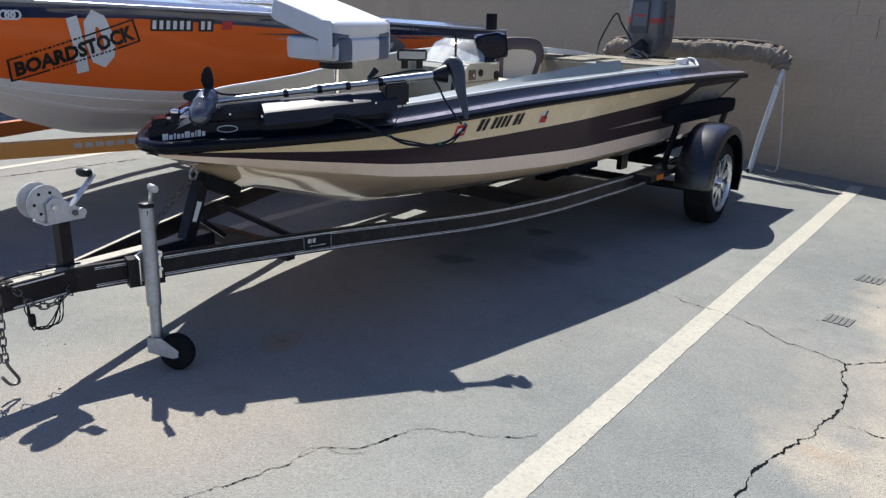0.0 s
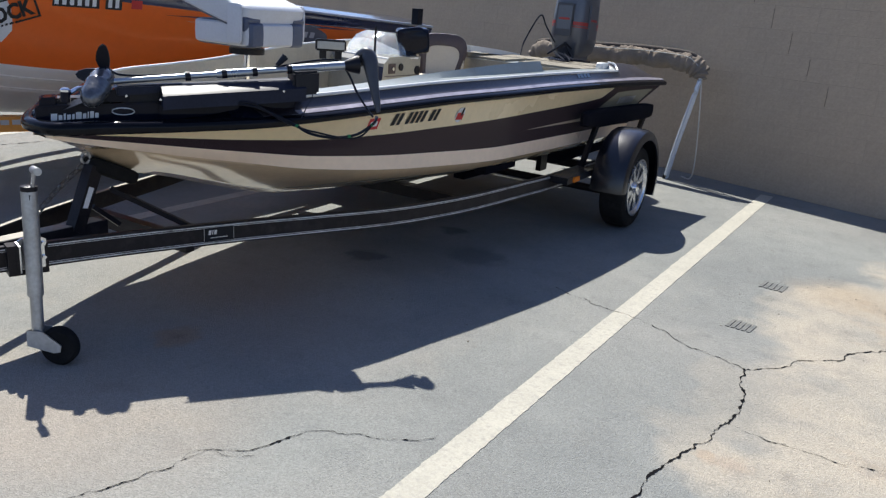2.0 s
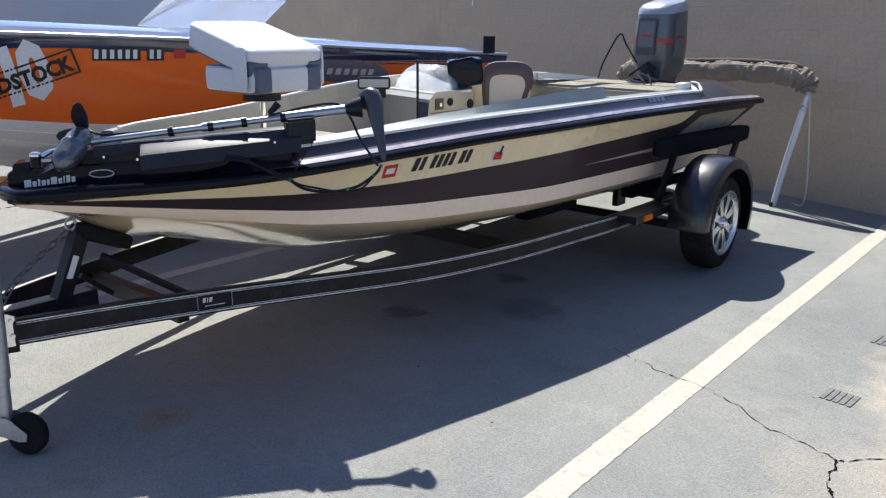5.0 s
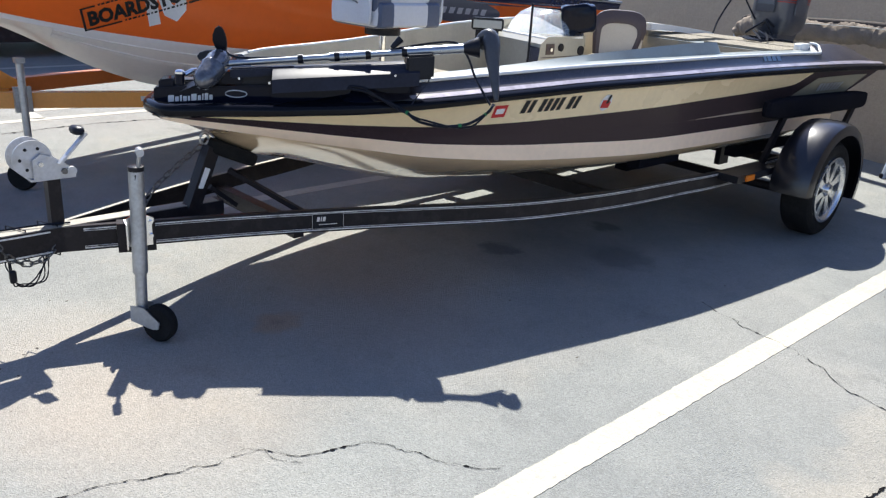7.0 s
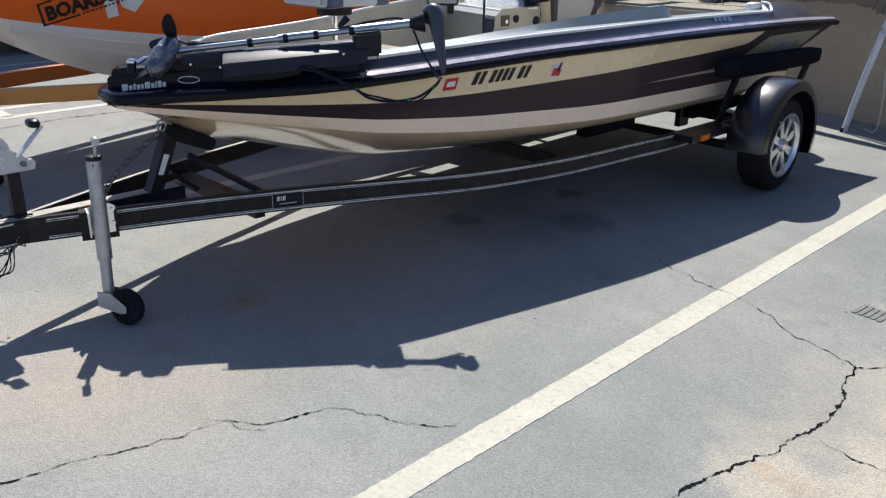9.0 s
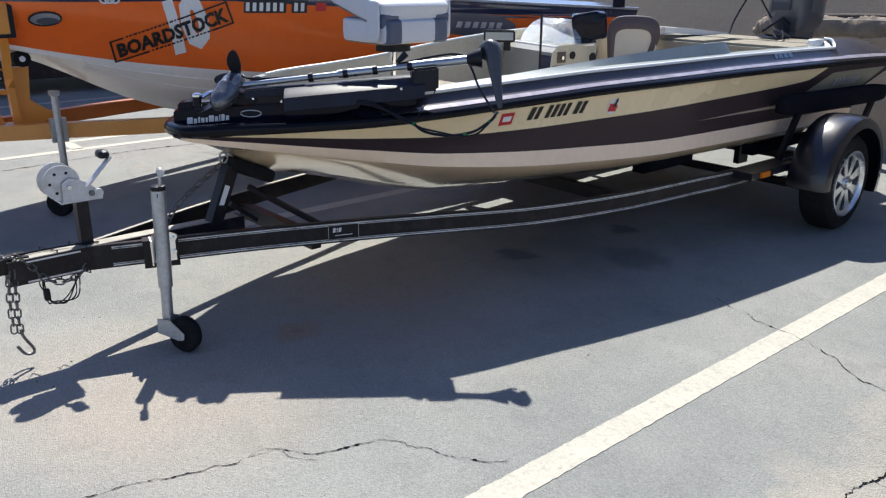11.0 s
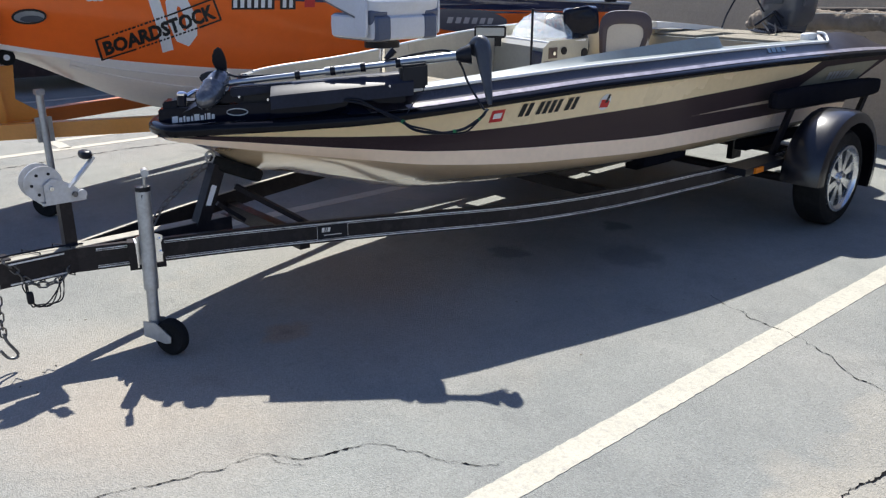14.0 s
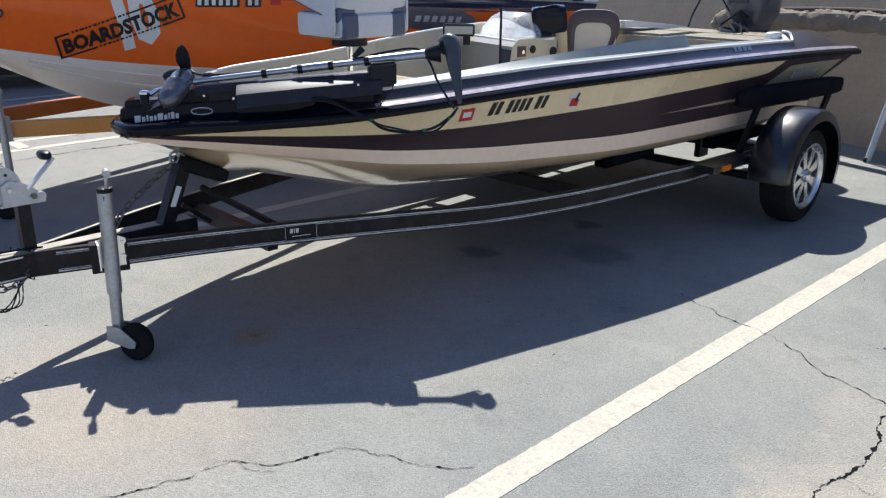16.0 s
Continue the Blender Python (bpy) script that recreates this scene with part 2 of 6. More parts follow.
INNER = mat("inner_liner", (0.5, 0.46, 0.36), 0.4, 0, 0.07, 4, 50, 0.1, 200, coat=0.2, dirt=(0.3, 0.27, 0.22), dirt_amount=0.5)
CONSOLE = mat("grey_cream_console", (0.4, 0.385, 0.32), 0.18, 0, 0.06, 4, 50, coat=0.5, dirt=(0.24, 0.22, 0.18), dirt_amount=0.4)
CARPET = mat("beige_carpet", (0.38, 0.34, 0.265), 1.0, 0, 0.15, 6, 200, 0.8, 500)
BLACK_GLOSS = mat("glossy_black", (0.006, 0.008, 0.017), 0.07, 0, 0.2, 6, 60, 0.12, 11, rough_vary=0.04, spec=0.16)
TRAY_BLACK = mat("satin_black_extrusion", (0.018, 0.022, 0.038), 0.4, 0, 0.2, 6, 60, rough_vary=0.06, spec=0.13)
BUNK_CARPET = mat("black_bunk_carpet", (0.012, 0.012, 0.016), 1.0, 0, 0.2, 8, 120, 0.5, 300, spec=0.04)
BLACK = mat("black_plastic", (0.009, 0.01, 0.015), 0.32, 0, 0.25, 8, 90, 0.15, 300, spec=0.22)
RUBBER = mat("tyre_rubber", (0.014, 0.014, 0.014), 0.85, 0, 0.2, 10, 90, 0.3, 200, dirt=(0.05, 0.046, 0.042), dirt_amount=0.5, dirt_scale=6, spec=0.1)
FRAME = mat("dark_brown_trailer_paint", (0.017, 0.0145, 0.0165), 0.36, 0, 0.2, 8, 80, 0.1, 200, dirt=(0.05, 0.044, 0.042), dirt_amount=0.6, dirt_scale=10, spec=0.2)
# pale copy of the trailer paint: sunlight on upper faces, put into the colour
SUNLIT_TOP = mat("sunlit_top_trailer_paint", (0.3, 0.28, 0.23), 0.5, 0, 0.15, 8, 80, 0.2, 200, dirt=(0.12, 0.1, 0.08), dirt_amount=0.6, dirt_scale=7)
PIN = mat("silver_pinstripe", (0.75, 0.73, 0.7), 0.5, 0.3, 0.2, 12, 90, dirt=(0.08, 0.07, 0.06), dirt_amount=0.7, dirt_scale=16)
FENDER = mat("dark_fender_paint", (0.007, 0.0068, 0.01), 0.34, 0, 0.15, 5, 80, 0.05, 200, dirt=(0.02, 0.019, 0.018), dirt_amount=0.4, dirt_scale=6, spec=0.2)
GALV = mat("galvanised_steel", (0.42, 0.43, 0.44), 0.38, 0.75, 0.15, 14, 70, 0.1, 200, dirt=(0.25, 0.24, 0.22), dirt_amount=0.5, dirt_scale=9)
CHROME = mat("chrome", (0.75, 0.76, 0.78), 0.13, 1.0, 0.06, 10, 60)
SHAFT = mat("dull_chrome_tube", (0.36, 0.39, 0.43), 0.3, 0.9, 0.12, 10, 60)
RAIL = mat("glossy_rub_rail", (0.0055, 0.006, 0.009), 0.1, 0, 0.2, 6, 60, 0.2, 16, rough_vary=0.04, spec=0.14)
ALU = mat("aluminium", (0.62, 0.64, 0.66), 0.25, 0.9, 0.08, 10, 60)
STEEL_WHITE = mat("cast_white_alloy", (0.52, 0.53, 0.55), 0.35, 0.35, 0.1, 12, 80, dirt=(0.3, 0.28, 0.25), dirt_amount=0.6, dirt_scale=14)
CHAIN = mat("dull_chain_steel", (0.17, 0.168, 0.165), 0.5, 0.8, 0.3, 30, 120, dirt=(0.12, 0.06, 0.03), dirt_amount=0.5, dirt_scale=30)
GREY_MOTOR = mat("grey_motor_paint", (0.085, 0.092, 0.112), 0.32, 0.2, 0.08, 6, 70, coat=0.4)
GREY_LIGHT = mat("pale_silver_cowl", (0.33, 0.34, 0.35), 0.3, 0.3, 0.08, 6, 70, coat=0.4)
HEAD_GREY = mat("charcoal_plastic", (0.05, 0.052, 0.06), 0.35, 0, 0.15, 8, 90, 0.1, 300)
TORPEDO = mat("worn_grey_housing", (0.13, 0.135, 0.15), 0.24, 0.55, 0.3, 8, 90, 0.35, 40, rough_vary=0.12, coat=0.3, dirt=(0.025, 0.026, 0.03), dirt_amount=0.8, dirt_scale=9)
RED = mat("red_trim", (0.33, 0.03, 0.025), 0.4, 0, 0.08)
AMBER = mat("amber_lens", (0.85, 0.22, 0.01), 0.2, 0, 0.1, 20, 60, coat=0.5)
VINYL_WHITE = mat("white_vinyl", (0.57, 0.59, 0.63), 0.45, 0, 0.05, 6, 80, 0.15, 350, dirt=(0.44, 0.43, 0.41), dirt_amount=0.4)
VINYL_BLUE = mat("blue_grey_vinyl", (0.075, 0.095, 0.15), 0.45, 0, 0.1, 6, 80, 0.15, 350)
VINYL_CREAM = mat("cream_vinyl", (0.62, 0.55, 0.43), 0.45, 0, 0.05, 6, 80, 0.15, 350)
VINYL_BROWN = mat("brown_vinyl", (0.085, 0.06, 0.055), 0.42, 0, 0.1, 6, 80, 0.15, 350)
CANVAS = mat("brown_canvas", (0.23, 0.188, 0.145), 0.95, 0, 0.25, 9, 150, 0.7, 45)
CANVAS_DARK = mat("dark_brown_canvas", (0.065, 0.053, 0.046), 0.95, 0, 0.2, 9, 150, 0.6, 60)
ROPE = mat("pale_strap", (0.55, 0.53, 0.48), 0.9)
ORANGE = mat("orange_gelcoat", (0.88, 0.145, 0.012), 0.32, 0, 0.04, 1.5, 20, coat=0.25, dirt=(0.77, 0.118, 0.01), dirt_amount=0.4, dirt_scale=2)
BOAT_WHITE = mat("white_gelcoat", (0.8, 0.75, 0.69), 0.3, 0, 0.04, 2, 30, coat=0.4)
NAVY = mat("navy_gelcoat", (0.018, 0.028, 0.07), 0.1, 0, 0.1, 3, 40, coat=0.8)
SILVER = mat("silver_graphic", (0.45, 0.46, 0.48), 0.35, 0.5, 0.08, 6, 60)
YELLOW_FRAME = mat("orange_yellow_trailer_paint", (0.72, 0.28, 0.045), 0.35, 0, 0.06, 5, 70, coat=0.3)
# darker copy of the trailer paint, with the far beam's shade in the colour
SHADED_ORANGE = mat("shaded_orange_trailer_paint", (0.42, 0.12, 0.025), 0.4, 0, 0.08, 5, 70)
DECAL_BLACK = mat("black_decal", (0.012, 0.012, 0.012), 0.5, 0, 0.15, 20, 150)
DECAL_WHITE = mat("white_decal", (0.75, 0.75, 0.74), 0.45, 0, 0.05)
DECAL_RED = mat("red_decal", (0.55, 0.03, 0.03), 0.45, 0, 0.08)
PLEXI = glass_mat("clear_plexi", (0.93, 0.96, 0.97), 0.08, 0.92)
SCREEN = mat("lcd_screen", (0.34, 0.37, 0.37), 0.2, 0, 0.05, 6, 60, coat=0.6)
TAN_STRIPE = mat("tan_swoosh", (0.5, 0.41, 0.31), 0.3, 0.1, 0.1, coat=0.4)
ICE = mat("pale_blue_decal", (0.28, 0.38, 0.47), 0.4)
PALE_BLUE = mat("pale_blue_hull", (0.4, 0.47, 0.56), 0.35, 0, 0.05, 2, 30, coat=0.3)
HATCH = mat("tan_carpet", (0.25, 0.225, 0.175), 0.95, 0, 0.15, 6, 150, 0.6, 400, dirt=(0.19, 0.17, 0.14), dirt_amount=0.6, dirt_scale=5)
DEBRIS = mat("dry_bits", (0.09, 0.07, 0.05), 0.9, 0, 0.4, 40, 200)
WHITE_TRIM = mat("white_moulding", (0.78, 0.78, 0.75), 0.35, 0, 0.06, 6, 60, coat=0.3)
PALE_TUBE = mat("pale_anodised_tube", (0.6, 0.66, 0.75), 0.3, 0.35, 0.08, 10, 60)
GREEN = mat("green_tape", (0.02, 0.22, 0.07), 0.5)

BROWN.node_tree.nodes["Principled BSDF"].inputs["Specular IOR Level"].default_value = 0.2
for m_ in (FENDER,):
    m_.node_tree.nodes["Principled BSDF"].inputs["Coat Weight"].default_value = 1.0
    m_.node_tree.nodes["Principled BSDF"].inputs["Coat Roughness"].default_value = 0.17


# ---- mesh helpers ----
def thing(name, label, category, group="", kind="", at=(0, 0, 0)):
    e = new(name)
    e.empty_display_size = 0.1
    e.location = at
    return tagged(e, label, category, group, kind)


def part(name, bm, material, parent=None, label="", smooth=True, bevel=0.0):
    """Links bm as one mesh object; angles over 35 degrees stay sharp. parent's own place is taken off."""
    if bevel:
        bmesh.ops.bevel(bm, geom=[e for e in bm.edges if len(e.link_faces) == 2 and e.calc_face_angle(0) > 0.6], offset=bevel, segments=2, affect="EDGES", clamp_overlap=True)
    bmesh.ops.recalc_face_normals(bm, faces=bm.faces)
    if smooth:
        for f in bm.faces:
            f.smooth = True
        for e in bm.edges:
            if len(e.link_faces) == 2 and e.calc_face_angle(0) > 0.6:
                e.smooth = False
    me = bpy.data.meshes.new(name)
    bm.to_mesh(me)
    bm.free()
    for m in material if isinstance(material, (list, tuple)) else [material]:
        me.materials.append(m)
    ob = new(name, me)
    if parent:
        ob.parent = parent
        off = Vector((0, 0, 0))
        p = parent
        while p:
            off += p.location
            p = p.parent
        me.transform(Matrix.Translation(-off))
    return tagged(ob, label)


def box(bm, lo, hi, m=None):
    vs = [bm.verts.new((x, y, z)) for x in (lo[0], hi[0]) for y in (lo[1], hi[1]) for z in (lo[2], hi[2])]
    for a in ((0, 1, 3, 2), (4, 6, 7, 5), (0, 4, 5, 1), (2, 3, 7, 6), (0, 2, 6, 4), (1, 5, 7, 3)):
        bm.faces.new([vs[i] for i in a])
    if m:
        bmesh.ops.transform(bm, matrix=m, verts=vs)
    return bm


def basis(d, up=Vector((0, 0, 1))):
    d = d.normalized()
    if abs(d.dot(up)) > 0.98:
        up = Vector((0, 1, 0))
    s = d.cross(up).normalized()
    return s, s.cross(d).normalized()


def loft(bm, rings, closed=True, caps=True, mats=None):
    """Skins a list of rings of equal length. mats(i, j): a material slot for each face."""
    vr = [[bm.verts.new(p) for p in r] for r in rings]
    n = len(rings[0])
    for i in range(len(vr) - 1):
        for j in range(n if closed else n - 1):
            q = [vr[i][j], vr[i][(j + 1) % n], vr[i + 1][(j + 1) % n], vr[i + 1][j]]
            f = bm.faces.new(q)
            if mats:
                f.material_index = mats(i, j)
    if caps and closed:
        bm.faces.new(vr[0])
        bm.faces.new(vr[-1])
    return bm


def tube(bm, pts, r, seg=10, radii=None):
    """A round tube along points."""
    pts = [Vector(p) for p in pts]
    rings = []
    up = Vector((0, 0, 1))
    for i, p in enumerate(pts):
        d = (pts[min(i + 1, len(pts) - 1)] - pts[max(i - 1, 0)])
        s, u = basis(d, up)
        rr = radii[i] if radii else r
        rings.append([p + (s * math.cos(a) + u * math.sin(a)) * rr for a in (2 * math.pi * k / seg for k in range(seg))])
    return loft(bm, rings)


def smooth_path(pts, n=8):
    """Catmull-Rom through the points."""
    p = [Vector(q) for q in pts]
    p = [2 * p[0] - p[1]] + p + [2 * p[-1] - p[-2]]
    out = []
    for i in range(1, len(p) - 2):
        for k in range(n):
            t = k / n
            a, b, c, d = p[i - 1:i + 3]
            out.append(0.5 * ((2 * b) + (c - a) * t + (2 * a - 5 * b + 4 * c - d) * t * t + (3 * b - a - 3 * c + d) * t ** 3))
    return out + [p[-2]]


def beam(bm, pts, w, h, up=(0, 0, 1)):
    """A rectangular bar along points: w across, h along up."""
    pts = [Vector(p) for p in pts]
    rings = []
    for i, p in enumerate(pts):
        d = pts[min(i + 1, len(pts) - 1)] - pts[max(i - 1, 0)]
        s, u = basis(d, Vector(up))
        rings.append([p + s * a * w / 2 + u * b * h / 2 for a, b in ((-1, -1), (1, -1), (1, 1), (-1, 1))])
    return loft(bm, rings)


def disc(bm, c, axis, r, depth, seg=24, r2=None):
    c, axis = Vector(c), Vector(axis).normalized()
    return tube(bm, [c - axis * depth / 2, c + axis * depth / 2], r, seg, [r, r if r2 is None else r2])


def prism(bm, pts, off):
    """A flat outline given a thickness."""
    return loft(bm, [[Vector(p) for p in pts], [Vector(p) + Vector(off) for p in pts]])


def lathe(bm, c, axis, prof, seg=28, close=True):
    """Turns a profile of (radius, along) pairs round an axis."""
    c, axis = Vector(c), Vector(axis).normalized()
    s, u = basis(axis)
    rings = [[c + axis * h + (s * math.cos(a) + u * math.sin(a)) * r for a in (2 * math.pi * k / seg for k in range(seg))] for r, h in prof]
    return loft(bm, rings, caps=close)


def superbox(bm, c, size, m=None, p=4.0, nu=24, nv=10):
    """A soft, rounded box (superellipsoid)."""
    rings = []
    sg = lambda v, e: math.copysign(abs(v) ** e, v)  # noqa: E731
    for i in range(nv + 1):
        th = -math.pi / 2 + math.pi * (0.02 + 0.96 * i / nv)
        ct, st_ = sg(math.cos(th), 2 / p), sg(math.sin(th), 2 / p)
        rings.append([Vector((size[0] / 2 * ct * sg(math.cos(a), 2 / p), size[1] / 2 * ct * sg(math.sin(a), 2 / p), size[2] / 2 * st_)) for a in (2 * math.pi * k / nu for k in range(nu))])
    mm = Matrix.Translation(c) @ (m or Matrix())
    return loft(bm, [[mm @ v for v in r] for r in rings])


def text_mesh(body, size, spacing=1.0, bold=0.0):
    """The built-in font as a flat bmesh in the xy plane, from its left lower corner."""
    cu = bpy.data.curves.new("letters", "FONT")
    cu.body, cu.size, cu.space_character, cu.offset = body, size, spacing, bold
    cu.resolution_u = 2
    ob = new("letters", cu)
    me = bpy.data.meshes.new_from_object(ob.evaluated_get(bpy.context.evaluated_depsgraph_get()))
    bm = bmesh.new()
    bm.from_mesh(me)
    bpy.data.objects.remove(ob)
    bpy.data.meshes.remove(me)
    return bm


def subdivide_long(bm, length):
    for _ in range(4):
        es = [e for e in bm.edges if e.calc_length() > length]
        if not es:
            break
        bmesh.ops.subdivide_edges(bm, edges=es, cuts=1)
    bmesh.ops.triangulate(bm, faces=bm.faces)
    return bm


def pchip(xs, ys):
    """A smooth curve through points that does not overshoot."""
    xs, ys = list(xs), list(ys)
    n = len(xs)
    h = [xs[i + 1] - xs[i] for i in range(n - 1)]
    s = [(ys[i + 1] - ys[i]) / h[i] for i in range(n - 1)]
    m = [s[0]] + [0.0 if s[i - 1] * s[i] <= 0 else 2 * s[i - 1] * s[i] / (s[i - 1] + s[i]) for i in range(1, n - 1)] + [s[-1]]

    def f(x):
        x = min(max(x, xs[0]), xs[-1])
        i = max(0, min(n - 2, next((k for k in range(n - 1) if x <= xs[k + 1]), n - 2)))
        t = (x - xs[i]) / h[i]
        return (ys[i] * (2 * t ** 3 - 3 * t * t + 1) + h[i] * m[i] * (t ** 3 - 2 * t * t + t) + ys[i + 1] * (3 * t * t - 2 * t ** 3) + h[i] * m[i + 1] * (t ** 3 - t * t))
    return f


# ---- ground, lines, cracks ----
bm = bmesh.new()
xs = [-400, -60, -20, -8, -4, -2, 0, 2, 4, 8, 20, 60, 400]
vs = [[bm.verts.new((x, y, 0)) for y in xs] for x in xs]
for i in range(len(xs) - 1):
    for j in range(len(xs) - 1):
        bm.faces.new((vs[i][j], vs[i + 1][j], vs[i + 1][j + 1], vs[i][j + 1]))
tagged(part("ground", bm, ASPHALT), "sunlit aged grey asphalt of a parking lot with sandy stains", "ground", kind="structure")


def painted_line(pts, w):
    """A painted strip 2 mm thick with slightly ragged edges."""
    rings = []
    pts = [Vector((*p, 0)) for p in pts]
    d = (pts[-1] - pts[0])
    n = max(2, int(d.length / 0.02))
    s = Vector((d.y, -d.x, 0)).normalized()
    b = bmesh.new()
    for i in range(n + 1):
        c = pts[0] + d * i / n
        j0, j1 = random.gauss(0, 0.0014), random.gauss(0, 0.0014)
        rings.append([c + s * (w / 2 + j0) + Vector((0, 0, -0.01)), c + s * (w / 2 + j0) + Vector((0, 0, 0.0022)), c - s * (w / 2 + j1) + Vector((0, 0, 0.0022)), c - s * (w / 2 + j1) + Vector((0, 0, -0.01))])
    return loft(b, rings)


for a, b_, w in (((1.75, -3.0), (1.817, 5.75), 0.108), ((-4.1, -2.5), (-4.1, 8.0), 0.1), ((-4.5, 0.9), (-4.5, 8.0), 0.1), ((-4.12, 0.86), (-4.5, 0.86), 0.1), ((-7.0, -2.5), (-7.0, 8.5), 0.1), ((-1.2, -0.3), (-1.2, 6.6), 0.1)):
    tagged(part("parking_line", painted_line((a, b_), w), LINE_PAINT), "worn white painted parking line on the asphalt", "line", "parking lines", "structure")


def crack(pts, w0, w1, seed, wig=0.012):
    """A ragged dark crack that lies on the asphalt as a thin, uneven ribbon."""
    rnd = random.Random(seed)
    path = smooth_path([Vector((*p, 0.0025)) for p in pts], 3)
    fine = []
    for a, c in zip(path, path[1:]):
        k = max(1, int((c - a).length / 0.009))
        fine += [a.lerp(c, i / k) for i in range(k)]
    fine.append(path[-1])
    b = bmesh.new()
    rows = []
    o, aim, hold, fat = 0.0, 0.0, 0, 1.0
    for i, p in enumerate(fine):
        d = fine[min(i + 2, len(fine) - 1)] - fine[max(i - 2, 0)]
        s = Vector((d.y, -d.x, 0)).normalized()
        if hold <= 0:  # short straight runs with sharp turns
            aim, hold, fat = rnd.gauss(0, wig * 0.5), rnd.randint(1, 5), max(0.3, rnd.gauss(1.0, 0.5))
        hold -= 1
        o += (aim - o) * 0.55
        w = (w0 + (w1 - w0) * i / len(fine)) * fat * max(0.35, rnd.gauss(1, 0.35)) / 2
        if rnd.random() < 0.05:
            w *= 2.0
        rows.append([b.verts.new(p + s * (o + w)), b.verts.new(p + s * (o - w * rnd.uniform(0.5, 1.2)))])
    for r, q in zip(rows, rows[1:]):
        b.faces.new((r[0], r[1], q[1], q[0]))
    return tagged(part("crack", b, CRACK, smooth=False), "thin jagged dark crack running through the asphalt", "crack", "cracks", "structure")


crack([(1.36, 2.1), (1.433, 2.061), (1.625, 2.001), (1.802, 1.965), (2.009, 1.898), (2.114, 1.811), (2.27, 1.759), (2.438, 1.706), (2.509, 1.773), (2.583, 1.847), (2.621, 1.982), (2.764, 2.101), (2.81, 2.227), (2.957, 2.395), (3.3, 2.75)], 0.0032, 0.0055, 1)
crack([(2.438, 1.706), (2.457, 1.535), (2.501, 1.393), (2.494, 1.184), (2.461, 1.102), (2.457, 0.981), (2.4, 0.806), (2.354, 0.592), (2.357, 0.484), (2.346, 0.399), (2.3, 0.1), (2.33, -0.4)], 0.0055, 0.006, 2, 0.013)
crack([(2.473, 1.14), (2.578, 1.115), (2.662, 1.103), (2.77, 1.113), (2.877, 1.107), (2.934, 1.125), (3.1, 1.15)], 0.0025, 0.0012, 3)
crack([(0.93, -1.3), (0.957, -0.966), (0.97, -0.826), (0.989, -0.729), (1.013, -0.62), (1.047, -0.51), (1.1, -0.358), (1.124, -0.241), (1.139, -0.175), (1.227, -0.115), (1.267, -0.014), (1.294, 0.094), (1.37, 0.145), (1.458, 0.194), (1.551, 0.234), (1.672, 0.343)], 0.005, 0.002, 4)
crack([(1.109, -0.27), (1.1, -0.22), (1.139, -0.175), (1.205, -0.17), (1.27, -0.12)], 0.002, 0.001, 5, 0.005)
crack([(-3.7, -0.8), (-3.65, 0.2), (-3.75, 1.2), (-3.6, 2.4)], 0.012, 0.012, 6)


def stud_mark(c, s, turn):
    """A small cast iron grating set flush into the asphalt: a frame with five slots."""
    t = thing("floor_grating", "small grey slotted metal grating set in the asphalt", "grating", "gratings", at=(*c, 0))
    m = Matrix.Translation((*c, 0.0)) @ Matrix.Rotation(turn, 4, "Z")
    for k in range(5):
        x = (k - 2) * s[0] / 5
        part("slot", box(bmesh.new(), (x - s[0] * 0.068, -s[1] / 2, -0.004), (x + s[0] * 0.068, s[1] / 2, 0.004), m), GRATE, t)


GRATE = mat("worn_iron", (0.12, 0.125, 0.12), 0.7, 0.2, 0.2, 20, 90, dirt=(0.2, 0.19, 0.17), dirt_amount=0.6, dirt_scale=20)
stud_mark((2.31, 2.235), (0.13, 0.12), -0.1)
stud_mark((2.33, 3.03), (0.14, 0.13), -0.1)

# ---- wall ----
WALL_A, WALL_DIR = Vector((1.15, 6.13, 0)), Vector((0.951, -0.308, 0)).normalized()
WALL_N = Vector((-WALL_DIR.y, WALL_DIR.x, 0))
wm = Matrix((WALL_DIR, WALL_N, Vector((0, 0, 1)))).transposed().to_4x4()
wm.translation = WALL_A
COURSES, BW, BH = 10, 0.4064, 0.2032
wall_back = part("wall_back", box(bmesh.new(), (-26, -0.0015, 0), (14, 0.2, COURSES * BH), wm), MORTAR)
tagged(wall_back, "long shaded tan concrete block wall behind the parked boats", "wall", kind="structure")


# ---- bass boat: lines of the hull (x to port, y aft) ----
LOA = 4.9
skew = pchip((0.0, 0.08, 0.16, 0.28, 0.4, 0.8, 1.2, 1.7, 5.0), (-0.045, -0.03, 0.0, 0.03, 0.05, 0.06, 0.027, 0.0, 0.0))
centre = lambda y: -0.1 * (1 - y / LOA) - skew(y)  # noqa: E731
half_beam = pchip((0.082, 0.088, 0.1, 0.15, 0.235, 0.4, 0.6, 0.735, 0.95, 1.5, 1.9, 2.4, 3.1, 3.75, 4.4, 5.0), (0.0, 0.055, 0.088, 0.145, 0.215, 0.355, 0.488, 0.58, 0.664, 0.722, 0.782, 0.852, 0.898, 0.925, 0.95, 0.98))
rail_z = pchip((0.045, 0.23, 0.4, 0.6, 0.735, 0.95, 1.5, 1.9, 2.4, 3.1, 3.75, 4.4, 5.0), (0.85, 0.857, 0.865, 0.875, 0.884, 0.898, 0.926, 0.945, 0.957, 0.965, 0.962, 0.952, 0.935))
